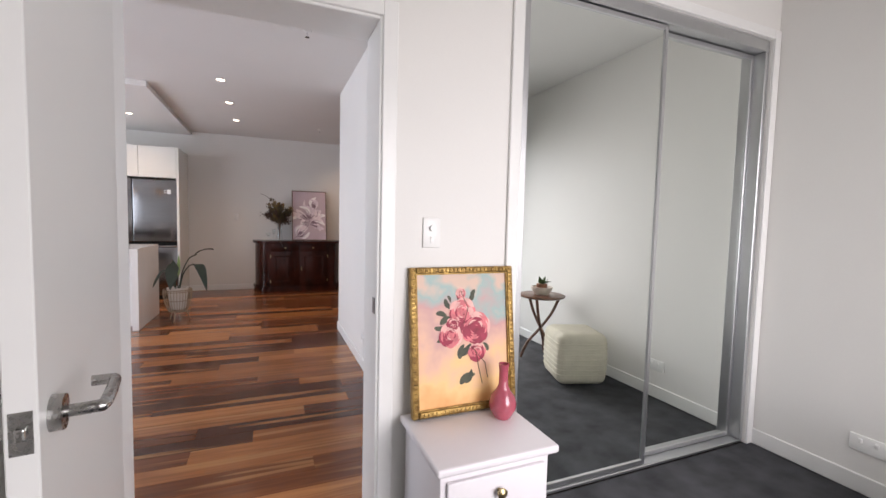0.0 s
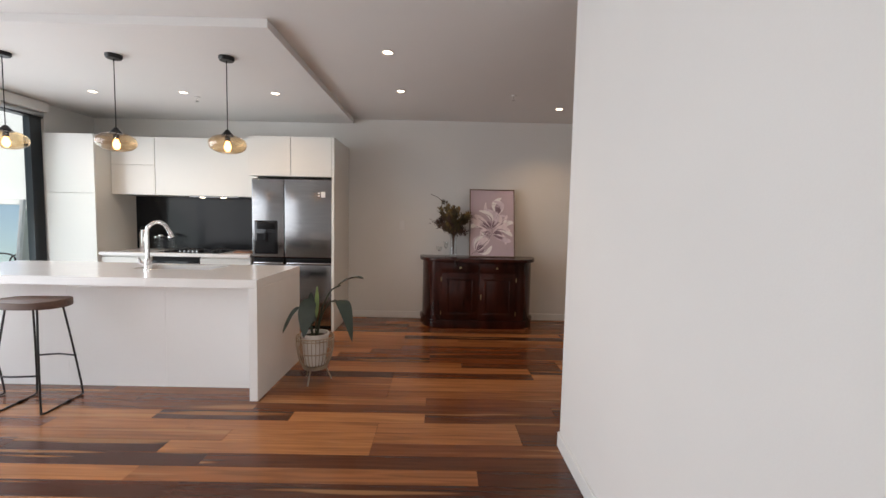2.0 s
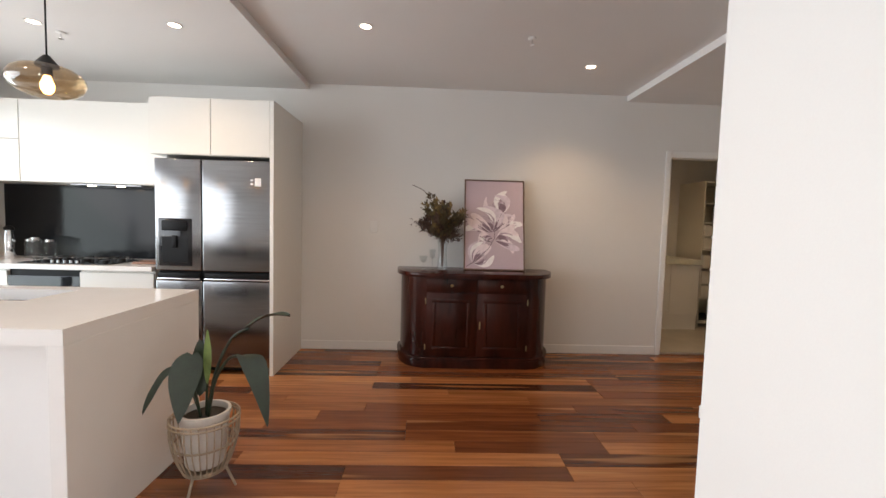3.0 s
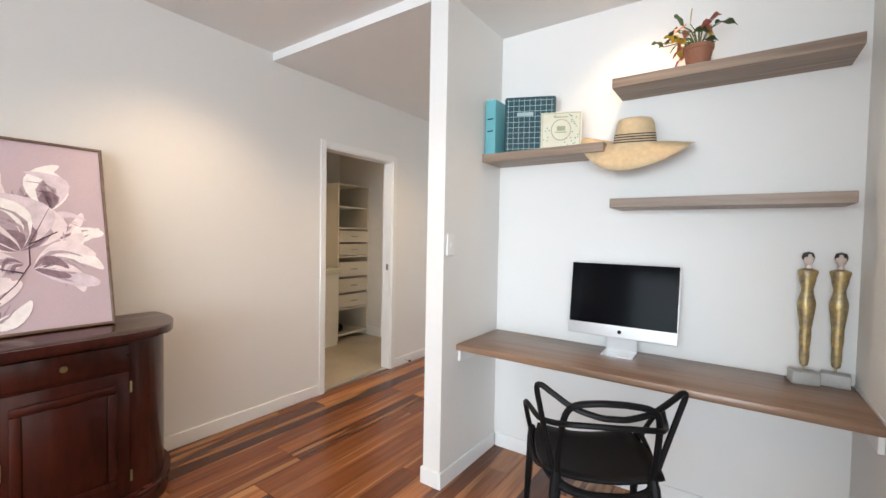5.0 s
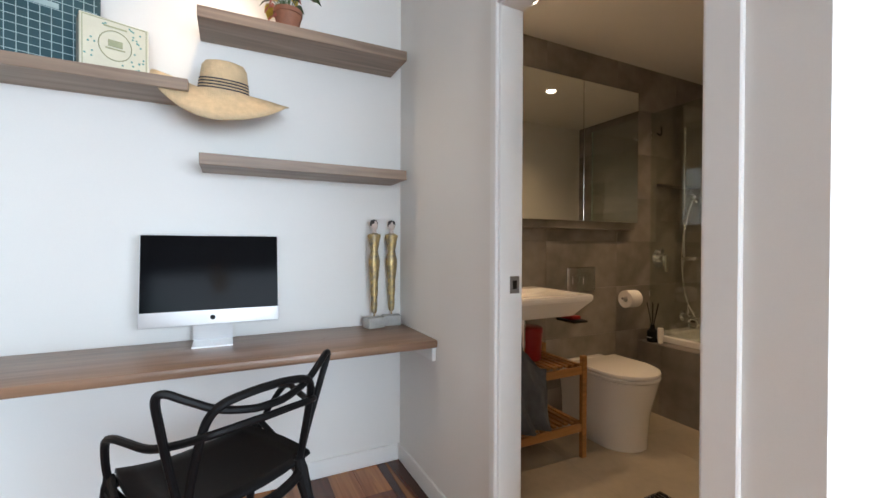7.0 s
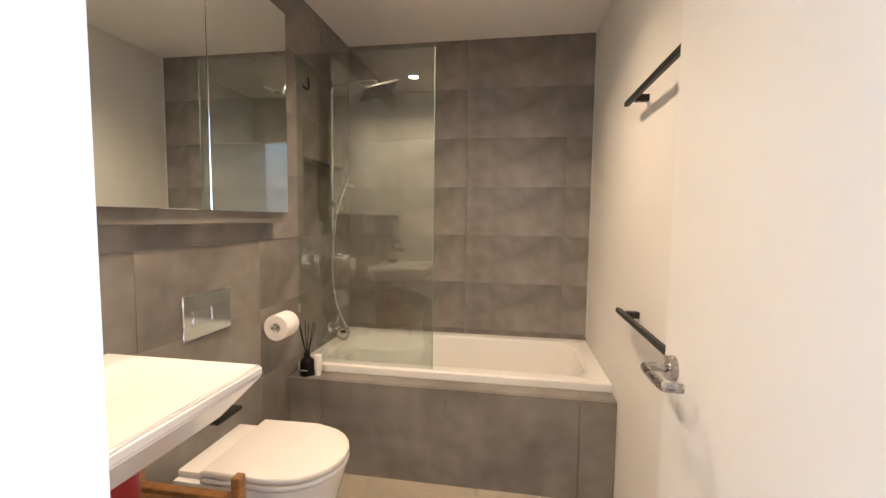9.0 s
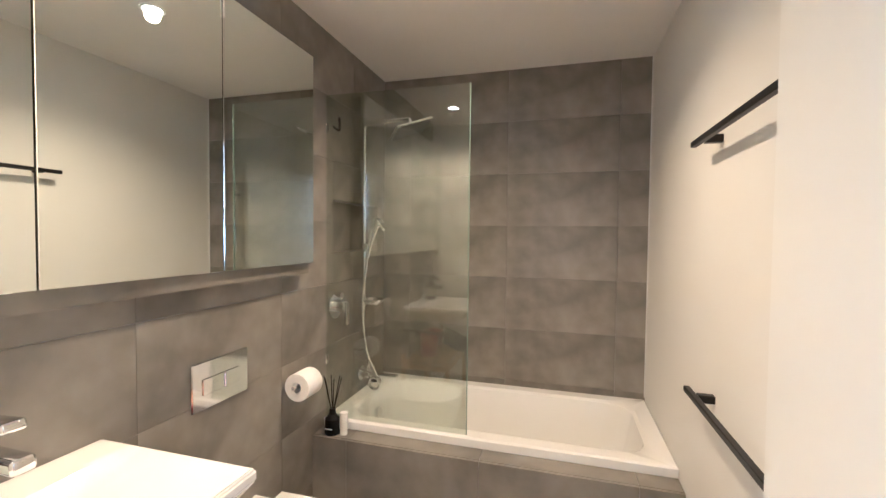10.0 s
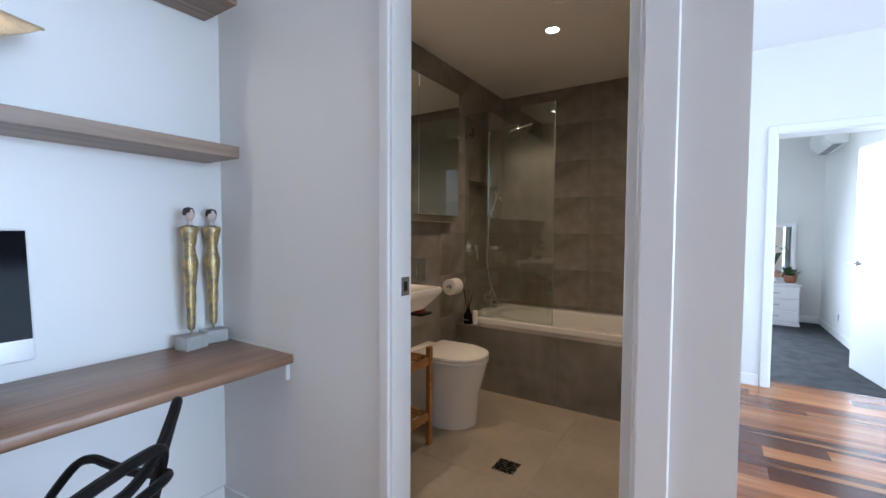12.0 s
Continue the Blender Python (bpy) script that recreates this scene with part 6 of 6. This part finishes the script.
for i in range(N):
    row = []
    s = i / (N - 1)
    for j in range(M):
        u = j / (M - 1) - 0.5
        if s < 0.5:
            p = Vector((0.16 - 0.72 * s, u * 0.30, 0.545 + 0.04 * math.sin(7 * u + 5 * s) + 0.05 * math.sin(math.pi * s * 2)))
        else:
            q = (s - 0.5) * 2
            p = Vector((-0.20 - 0.05 * q + 0.02 * math.sin(14 * u + 3 * q), u * (0.30 - 0.10 * q) - 0.06 * q, 0.545 - 0.30 * q))
        p += noise.noise_vector(p * 9) * 0.018
        row.append(bm.verts.new(p))
    vv.append(row)
for a, b in zip(vv, vv[1:]):
    for j in range(M - 1):
        bm.faces.new((a[j], a[j + 1], b[j + 1], b[j]))
tt = part("cloth", bm, TOWEL, tw2)
sol = tt.modifiers.new("thick", "SOLIDIFY")
sol.thickness = 0.012
dn = thing("floor_drain", "square dark steel floor drain", "drain", (1.738, 4.50, FB + 0.0035))
part("frame", box(-0.055, 0.055, -0.055, 0.055, 0, 0.0015), NICKEL, dn, soft=False)
for k in range(5):
    part("slot", box(-0.045, 0.045, -0.043 + 0.019 * k, -0.033 + 0.019 * k, 0.0015, 0.0025), BLACKP, dn, soft=False)
fan = thing("exhaust_fan", "round white ceiling exhaust fan", "exhaust fan", (1.35, 4.75, BATHC))
part("rim", lathe([(0.09, -0.001), (0.15, -0.001), (0.15, -0.008), (0.13, -0.016), (0.10, -0.012)], 36), TRIM, fan)
part("cover", lathe([(0, -0.02), (0.095, -0.02), (0.1, -0.014), (0.09, -0.008)], 36), TRIM, fan)

# ---- bedroom ----
wr = thing("mirror_wardrobe", "built-in wardrobe with two sliding mirror doors", "wardrobe", (1.91, 2.07, 0))
part("top_track", box(-0.80, 0.80, -0.03, 0.075, 2.24, 2.299, 0.003, seg=1), ALU, wr, "grey aluminium top track", soft=False)
part("bottom_track", box(-0.80, 0.80, -0.03, 0.075, 0.001, 0.018, 0.003, seg=1), ALU, wr, "aluminium floor track", soft=False)
for x0, x1 in ((-0.80, -0.775), (0.772, 0.80)):
    part("side_channel", box(x0, x1, -0.03, 0.075, 0.019, 2.239, 0.003, seg=1), ALU, wr, "aluminium side channel", soft=False)
for x0, x1, y in ((-0.775, 0.035, -0.012), (0.0, 0.772, 0.038)):
    d = part("sliding_door", box(x0 + 0.012, x1 - 0.012, y, y + 0.005, 0.045, 2.215), MIRROR, wr, "full-height mirror panel", soft=False)
    for a in ((x0, x0 + 0.016, 0.02, 2.236), (x1 - 0.022, x1, 0.02, 2.236), (x0 + 0.016, x1 - 0.022, 0.02, 0.046), (x0 + 0.016, x1 - 0.022, 2.212, 2.236)):
        part("stile", box(a[0], a[1], y - 0.008, y + 0.016, a[2], a[3], 0.003, seg=1), ALU, d, "slim aluminium edge", soft=False)
solo("wardrobe_back", box(1.11, 2.71, 2.15, 2.17, 0, 2.3), WALL, "dark space behind the mirror doors closed by board", "panel", kind="structure", soft=False)
for nm, a in (("trim", (1.05, 1.103, 2.016, 2.03, 0, 2.352)), ("trim", (2.717, 2.765, 2.016, 2.03, 0, 2.352)), ("trim", (1.105, 2.715, 2.016, 2.03, 2.302, 2.352))):
    solo(nm, box(*a, 0.003, seg=1), TRIM, "white timber trim round the wardrobe opening", "trim", kind="structure", soft=False)

BSW = mat("bedside_white", (0.80, 0.77, 0.79), 0.35, vary=0.02, scale=3, fine=60, bump=0.01)
bsd = thing("bedside_table", "white painted bedside table with drawers and brass knobs", "bedside table", (0.822, 1.817, 0))
part("top", box(-0.222, 0.222, -0.198, 0.198, 0.484, 0.512, 0.009, seg=3), BSW, bsd)
part("body", box(-0.20, 0.20, -0.165, 0.19, 0.05, 0.4835, 0.004), BSW, bsd, soft=False)
part("plinth", box(-0.205, 0.205, -0.17, 0.19, 0.0, 0.049, 0.004), BSW, bsd, soft=False)
for z0, z1 in ((0.28, 0.452), (0.08, 0.26)):
    d = part("drawer", box(-0.18, 0.18, -0.182, -0.1655, z0, z1, 0.006), BSW, bsd)
    k = part("knob", lathe([(0, 0), (0.007, 0), (0.007, 0.01), (0.016, 0.016), (0.017, 0.024), (0.008, 0.03), (0, 0.031)], 18), BRASS, d, "brass knob")
    k.matrix_local = pose(0.0, -0.182, (z0 + z1) / 2 + 0.03, 90, 0, 0)

# Flower painting in a gilt frame
def cloudy(name, stops, scale=3.2):
    m = bpy.data.materials.new(name)
    m.use_nodes = True
    n, l = m.node_tree.nodes, m.node_tree.links
    b = n["Principled BSDF"]
    co, no, sep, mul, add, rp = n.new("ShaderNodeTexCoord"), n.new("ShaderNodeTexNoise"), n.new("ShaderNodeSeparateXYZ"), n.new("ShaderNodeMath"), n.new("ShaderNodeMath"), n.new("ShaderNodeValToRGB")
    no.inputs["Scale"].default_value, no.inputs["Detail"].default_value = scale * 2.2, 3
    l.new(co.outputs["Object"], no.inputs[0]), l.new(co.outputs["Object"], sep.inputs[0])
    mul.operation, add.operation = "MULTIPLY", "MULTIPLY_ADD"
    mul.inputs[1].default_value = 1.15
    l.new(sep.outputs["Z"], mul.inputs[0])
    add.inputs[1].default_value = 0.75
    l.new(no.outputs[0], add.inputs[0]), l.new(mul.outputs[0], add.inputs[2])
    e = rp.color_ramp.elements
    e[0].position, e[0].color = stops[0][0], (*stops[0][1], 1)
    e[1].position, e[1].color = stops[-1][0], (*stops[-1][1], 1)
    for p, c in stops[1:-1]:
        x = e.new(p)
        x.color = (*c, 1)
    l.new(add.outputs[0], rp.inputs[0]), l.new(rp.outputs[0], b.inputs["Base Color"])
    bp, n2 = n.new("ShaderNodeBump"), n.new("ShaderNodeTexNoise")
    n2.inputs["Scale"].default_value = 90
    l.new(co.outputs["Object"], n2.inputs[0]), l.new(n2.outputs[0], bp.inputs["Height"]), l.new(bp.outputs[0], b.inputs["Normal"])
    bp.inputs["Strength"].default_value = 0.15
    b.inputs["Roughness"].default_value = 0.45
    return m


GILT = mat("gilt_frame", (0.34, 0.22, 0.07), 0.4, 0.8, vary=0.4, scale=40, fine=120, bump=0.15, tint=(0.16, 0.09, 0.03))
CANV = cloudy("oil_ground", [(0.30, (0.72, 0.33, 0.10)), (0.48, (0.82, 0.52, 0.22)), (0.66, (0.72, 0.42, 0.30)), (0.80, (0.55, 0.30, 0.28)), (0.92, (0.30, 0.42, 0.40)), (1.05, (0.62, 0.44, 0.34))])
pa = thing("flower_painting", "oil painting of pink roses in a gilt frame", "painting", (0.866, 1.93, 0.49))
pa.matrix_world = pose(0.848, 1.952, 0.5155, -7, 0, 0)
W, Hh, f = 0.222, 0.565, 0.024
for a in ((-W, -W + f, 0, Hh), (W - f, W, 0, Hh), (-W + f, W - f, 0, f), (-W + f, W - f, Hh - f, Hh)):
    part("frame", box(a[0], a[1], -0.02, 0.012, a[2], a[3], 0.006), GILT, pa, "carved gilt frame")
for a in ((-W + f, -W + f + 0.005, f, Hh - f), (W - f - 0.005, W - f, f, Hh - f), (-W + f, W - f, f, f + 0.005), (-W + f, W - f, Hh - f - 0.005, Hh - f)):
    part("slip", box(a[0], a[1], -0.014, -0.004, a[2], a[3], 0.001, seg=1), GILT, pa, soft=False)
fb = bmesh.new()
for k in range(34):
    z = 0.012 + k * (Hh - 0.024) / 33
    for x in (-W + f / 2, W - f / 2):
        box(x - 0.007, x + 0.007, -0.024, -0.016, z - 0.003, z + 0.003, 0.002, fb, 1)
for k in range(24):
    x = -W + 0.03 + k * (2 * W - 0.06) / 23
    for z in (f / 2, Hh - f / 2):
        box(x - 0.003, x + 0.003, -0.024, -0.016, z - 0.007, z + 0.007, 0.002, fb, 1)
part("carving", fb, GILT, pa, soft=False)
part("canvas", box(-W + f, W - f, -0.005, 0.008, f, Hh - f), CANV, pa, "warm cloudy oil ground", soft=False)
RP, RD, RL, GRN = paint("rose_pink", (0.66, 0.17, 0.19), 0.3, 30), paint("rose_deep", (0.32, 0.028, 0.06), 0.3, 30), paint("rose_light", (0.78, 0.42, 0.38), 0.2, 30), paint("rose_leaf", (0.055, 0.06, 0.035), 0.4, 30)
random.seed(21)
lb = bmesh.new()
for k, (cx, cz, an, ln) in enumerate(((-0.05, 0.40, 125, 0.05), (-0.07, 0.37, 160, 0.05), (-0.08, 0.335, 185, 0.045), (0.02, 0.42, 62, 0.05), (0.03, 0.26, 215, 0.07), (0.045, 0.14, 205, 0.075), (0.03, 0.16, 240, 0.06), (0.0, 0.26, 250, 0.06), (0.085, 0.26, 300, 0.04), (-0.02, 0.425, 100, 0.045), (-0.09, 0.30, 225, 0.035), (-0.055, 0.425, 112, 0.03), (0.04, 0.43, 75, 0.045), (-0.045, 0.365, 200, 0.06))):
    petal(cx, cz, an, ln, ln * 0.2, -0.0056 - 0.00004 * k, lb, 14, 0.12 * (-1) ** k)
for q in ([(0.05, 0.23), (0.06, 0.17), (0.075, 0.10)], [(0.03, 0.25), (0.09, 0.18), (0.10, 0.12)], [(0.0, 0.34), (0.02, 0.40), (-0.01, 0.47)]):
    tube([(x, -0.006, z) for x, z in q], 0.003, 5, lb, flat=0.4)
part("leaves", lb, GRN, pa, "dark green painted leaves", soft=False)
for cx, cz, r, mats in ((-0.045, 0.34, 0.03, (RD, RD)), (-0.005, 0.385, 0.056, (RP, RL)), (-0.055, 0.30, 0.05, (RP, RL)), (0.05, 0.32, 0.064, (RD, RP)), (0.055, 0.225, 0.038, (RP, RD)), (-0.01, 0.46, 0.022, (RL, RP))):
    strokes = {mats[0].name: (mats[0], bmesh.new())}
    for k in range(5):
        petal(cx - r * math.cos(radians(72 * k)), cz - 0.95 * r * math.sin(radians(72 * k)), 72 * k, 1.9 * r, 0.62 * r, -0.0062 - 0.00003 * k, strokes[mats[0].name][1], 18)
    for li in range(6):
        rr = r * (0.98 - li * 0.155)
        n = 8 - li
        for k in range(n):
            a = k * 360 / n + li * 37 + random.uniform(-12, 12)
            up = math.sin(radians(a + 20))
            mt = RL if up > 0.35 and li < 4 and random.random() < 0.6 else RD if (up < -0.3 or li > 3) and random.random() < 0.5 else mats[(li + k) % 2]
            bb = strokes.setdefault(mt.name, (mt, bmesh.new()))[1]
            ln, ta = rr * random.uniform(0.85, 1.15), radians(a + 90)
            q = rr * 0.80
            petal(cx + q * math.cos(radians(a)) - ln * 0.5 * math.cos(ta), cz + 0.95 * (q * math.sin(radians(a)) - ln * 0.5 * math.sin(ta)), a + 90, ln, rr * random.uniform(0.09, 0.17), -0.0066 - 0.0003 * li - 0.00003 * k, bb, 14, -0.16)
    for mt, bb in strokes.values():
        part("rose", bb, mt, pa, soft=False)
RVASE = mat("pink_glaze", (0.42, 0.085, 0.12), 0.12, vary=0.15, scale=14, fine=60, bump=0.0, coat=0.5)
vz = thing("bottle_vase", "glossy dusky-pink ceramic bottle vase", "vase", (0.962, 1.862, 0.512))
part("body", lathe([(0, 0), (0.028, 0), (0.034, 0.006), (0.051, 0.04), (0.053, 0.058), (0.046, 0.085), (0.026, 0.11), (0.018, 0.13), (0.017, 0.18), (0.02, 0.205), (0.0205, 0.21), (0.016, 0.21), (0.013, 0.18), (0, 0.17)], 32), RVASE, vz)

# Pouf, side table and succulent, seen in the mirror doors
POUF = mat("cream_knit", (0.62, 0.58, 0.47), 0.9, vary=0.08, scale=10, fine=160, bump=0.3)
po = thing("pouf", "square cream knitted floor pouf on the carpet", "pouf", (2.45, 0.90, 0), 18)
bm = box(-0.195, 0.195, -0.195, 0.195, 0.005, 0.41, 0.06, seg=4)
bmesh.ops.subdivide_edges(bm, edges=bm.edges[:], cuts=2, use_grid_fill=True)
for v in bm.verts:
    k = 1 + 0.05 * math.sin(math.pi * min(1, max(0, v.co.z / 0.41)))
    v.co.x, v.co.y = v.co.x * k, v.co.y * k
part("cover", bm, POUF, po, "cream knitted cover")
for z in (0.09, 0.13, 0.17, 0.21, 0.25, 0.29, 0.33):
    k = 1 + 0.05 * math.sin(math.pi * z / 0.41)
    part("rib", tube([(x * k, y * k, z + 0.004 * math.sin(9 * x + 7 * y)) for x, y in rrect(0.1955, 0.1955, 0.06, 4)], 0.0045, 6, closed=True), POUF, po)
DKW = wood("table_walnut", (0.12, 0.055, 0.035), (0.16, 0.075, 0.045), (0.18, 0.08, 0.05), random=False, rough=0.3)
sdt = thing("side_table", "round walnut side table with crossed curved legs", "side table", (2.50, 0.36, 0))
part("tabletop", lathe([(0, 0.575), (0.20, 0.575), (0.215, 0.585), (0.215, 0.595), (0.205, 0.60), (0, 0.60)], 40), DKW, sdt)
for k in range(3):
    a = radians(20 + 120 * k)
    c_, s_ = math.cos(a), math.sin(a)
    part("leg", tube(curve([(0.17 * c_, 0.17 * s_, 0.575), (0.10 * c_, 0.10 * s_, 0.42), (-0.01 * c_, -0.01 * s_, 0.27), (-0.12 * c_, -0.12 * s_, 0.14), (-0.18 * c_, -0.18 * s_, 0.0)], 5), 0.014, 8), DKW, sdt)
PINKP = mat("shell_bowl", (0.62, 0.52, 0.44), 0.5, vary=0.08, scale=10, fine=70, bump=0.02)
sc = thing("succulent_bowl", "small succulent in a pale scalloped bowl", "pot plant", (2.49, 0.37, 0.60))
part("bowl", lathe([(0, 0), (0.06, 0), (0.095, 0.05), (0.10, 0.075), (0.092, 0.075), (0.08, 0.05), (0, 0.05)], 20), PINKP, sc, "pale scalloped bowl")
part("pot", lathe([(0.03, 0.05), (0.045, 0.055), (0.05, 0.10), (0, 0.10)], 18), CREAM, sc)
random.seed(31)
for k in range(26):
    a, e = random.uniform(0, math.tau), random.uniform(0.2, 1.2)
    r = random.uniform(0.04, 0.08)
    part("leaf", blade((0.02 * math.cos(a), 0.02 * math.sin(a), 0.10), (r * math.cos(a) * math.cos(e) + 0.01, r * math.sin(a) * math.cos(e), 0.10 + r * math.sin(e)), 0.011, 0.004, 0, 0.004, 4), SHLF, sc)

# Dresser with a mirror, a plant; the split unit on the wall
dr = thing("dresser", "white painted chest of three drawers with a mirror", "dresser", (0.20, YB0 + 0.012, 0))
part("body", box(-0.26, 0.26, 0.0, 0.40, 0.04, 0.52, 0.004), BSW, dr, soft=False)
part("top", box(-0.28, 0.28, 0.0, 0.42, 0.521, 0.55, 0.008), BSW, dr)
part("plinth", box(-0.27, 0.27, 0.0, 0.41, 0, 0.039, 0.004), BSW, dr, soft=False)
for k in range(3):
    d = part("drawer", box(-0.25, 0.25, 0.4005, 0.415, 0.06 + 0.15 * k, 0.195 + 0.15 * k, 0.004), BSW, dr, soft=False)
    part("handle", tube([(-0.05, 0.416, 0.13 + 0.15 * k), (-0.04, 0.435, 0.13 + 0.15 * k), (0.04, 0.435, 0.13 + 0.15 * k), (0.05, 0.416, 0.13 + 0.15 * k)], 0.005, 6), NICKEL, d)
dm = thing("dresser_mirror", "white-framed mirror standing on the dresser", "mirror", (0.20, YB0 + 0.06, 0.551))
for a in ((-0.24, -0.19, 0.0, 0.80), (0.19, 0.24, 0.0, 0.80), (-0.19, 0.19, 0.0, 0.05), (-0.19, 0.19, 0.75, 0.80)):
    part("frame", box(a[0], a[1], 0.0, 0.03, a[2], a[3], 0.004), BSW, dm, soft=False)
part("glass", box(-0.19, 0.19, 0.005, 0.02, 0.05, 0.75), MIRROR, dm, soft=False)
dp = thing("dresser_plant", "small green plant in a terracotta pot", "pot plant", (0.02, YB0 + 0.22, 0.551))
part("pot", lathe([(0, 0), (0.055, 0), (0.075, 0.10), (0.07, 0.10), (0, 0.09)], 20), CREAM, dp)
for k in range(24):
    a, e = random.uniform(0, math.tau), random.uniform(0.2, 1.2)
    r = random.uniform(0.08, 0.15)
    part("leaf", blade((0.02 * math.cos(a), 0.02 * math.sin(a), 0.09), (r * math.cos(a) * math.cos(e), r * math.sin(a) * math.cos(e), 0.09 + r * math.sin(e)), 0.022, 0.012, 0, 0.004, 4), SHLF, dp)
ac = thing("air_conditioner", "white wall-mounted split air conditioner in the bedroom", "air conditioner", (XB0, -0.40, 2.22))
part("body", prism([(0.001, 0.0), (0.13, 0.0), (0.20, 0.06), (0.215, 0.12), (0.21, 0.27), (0.001, 0.28)], -0.42, 0.42, 0.006, m=Matrix(((1, 0, 0, 0), (0, 0, 1, 0), (0, 1, 0, 0), (0, 0, 0, 1)))), TRIM, ac)
part("flap", box(0.05, 0.125, -0.38, 0.38, -0.009, -0.001, 0.002, seg=1), mat("vent_grey", (0.30, 0.31, 0.32), 0.5), ac, "grey air flap")

# ---- pieces of floors and walls ----
random.seed(7)


def piece(name, me, parent, x, y, z):
    ob = new(name, me)
    ob.parent = parent
    ob.location = (x, y, z)
    return ob


# Boards run east-west, 0.13 m wide; lengths come from a small set so that meshes are shared.
BW = 0.13
board_mesh = {}


def board(length):
    if length not in board_mesh:
        b = box(-length / 2 + 0.0006, length / 2 - 0.0006, -BW / 2 + 0.0006, BW / 2 - 0.0006, -0.011, 0.0)
        es = [e for e in b.edges if e.verts[0].co.z > -0.001 and e.verts[1].co.z > -0.001]
        bmesh.ops.bevel(b, geom=es, offset=0.0012, segments=1, affect="EDGES")
        board_mesh[length] = mesh_of("board", b, FLOORW)
    return board_mesh[length]


y = 6.0 - BW * 31 + BW / 2
while y < YN + 0.05:
    x = XW - random.choice((0.0, 0.3, 0.6, 0.9))
    right = 4.44 if y > 7.1 else (2.70 if y > YBATH - 0.03 else XC)
    if y + BW / 2 < YB:
        x, right = -0.32, 0.58
    while x < right:
        ln = random.choice((0.9, 1.2, 1.5, 1.8, 2.1))
        if y + BW / 2 < YB:
            ln = 0.9
        dz = random.uniform(-0.0006, 0.0)
        a0, a1 = max(x, XW - 0.05), min(x + ln, right + 0.02)
        if a1 - a0 > 0.03:
            piece("board", board(round(a1 - a0, 2)), hall_floor, (a0 + a1) / 2, y, dz)
        x += ln
    y += BW

# Bathroom tiles: 0.6 x 0.6 on the floor, 0.6 x 0.30 in straight columns on the walls.
tile_mesh = {}


def tile(sx, sy, sz, material, key):
    k = (round(sx, 4), round(sy, 4), round(sz, 4), key)
    if k not in tile_mesh:
        b = box(-sx / 2, sx / 2, -sy / 2, sy / 2, -sz / 2, sz / 2)
        tile_mesh[k] = mesh_of("tile", b, material)
    return tile_mesh[k]


G = 0.0013
for i in range(3):
    for j in range(5):
        x0, y0 = 0.995 + 0.6 * i, 2.83 + 0.6 * j
        x1, y1 = min(x0 + 0.6, XE), min(y0 + 0.6, YBATH - 0.06)
        if x1 - x0 > 0.02 and y1 - y0 > 0.02 and y1 > 3.45:
            piece("tile", tile(x1 - x0 - G, y1 - y0 - G, 0.008, FTILE, "f"), bath_floor, (x0 + x1) / 2, (y0 + y1) / 2, FB - 0.001)


def tiled(parent, axis, fixed, a0, a1, z1, holes=(), first=0.0):
    """Courses of wall tiles 0.6 x 0.30 in a straight stack, left out or cut at holes (a0, a1, z0, z1)."""
    z, k = 0.0, 0
    while z < z1 - 0.01:
        zt = min(z + 0.30, z1)
        a = a0 - first
        while a < a1 - 0.01:
            lo, hi = max(a, a0), min(a + 0.6, a1)
            spans = [(lo, hi, z, zt)]
            for h in holes:
                out = []
                for s in spans:
                    if s[1] <= h[0] or s[0] >= h[1] or s[3] <= h[2] or s[2] >= h[3]:
                        out.append(s)
                        continue
                    if s[0] < h[0]:
                        out.append((s[0], h[0], s[2], s[3]))
                    if s[1] > h[1]:
                        out.append((h[1], s[1], s[2], s[3]))
                    m0, m1 = max(s[0], h[0]), min(s[1], h[1])
                    if s[2] < h[2]:
                        out.append((m0, m1, s[2], h[2]))
                    if s[3] > h[3]:
                        out.append((m0, m1, h[3], s[3]))
                spans = out
            for s in spans:
                w, hh = s[1] - s[0] - G, s[3] - s[2] - G
                if w > 0.008 and hh > 0.008:
                    c, cz = (s[0] + s[1]) / 2, (s[2] + s[3]) / 2
                    if axis == "x":
                        piece("tile", tile(w, 0.010, hh, TILE, "x"), parent, c, fixed, cz)
                    else:
                        piece("tile", tile(0.010, w, hh, TILE, "y"), parent, fixed, c, cz)
            a += 0.6
        z, k = zt, k + 1


tiled(bpy.data.objects["wall_bathroom_back"], "x", YT - 0.005, XI, XE, BATHC, first=0.445)
tiled(bpy.data.objects["wall_bathroom_east"], "y", XE + 0.005, YT, YBATH - 0.093, BATHC, [(2.985, 3.49, 1.345, 1.615)], first=0.191)
nb = bpy.data.objects["wall_niche_back"]
piece("tile", tile(0.004, 0.505, 0.27, TILE, "n"), nb, 2.607, 3.2375, 1.48)
for zz in (1.347, 1.613):
    piece("tile", tile(0.075, 0.505, 0.004, TILE, "n"), nb, 2.572, 3.2375, zz)
for yy in (2.987, 3.488):
    piece("tile", tile(0.075, 0.004, 0.26, TILE, "n"), nb, 2.572, yy, 1.48)
solo("trim", box(0.996, 1.001, 2.876, 2.885, 0.58, BATHC), TRIM, "white sealant bead at the tile corner", "trim", kind="structure", soft=False)
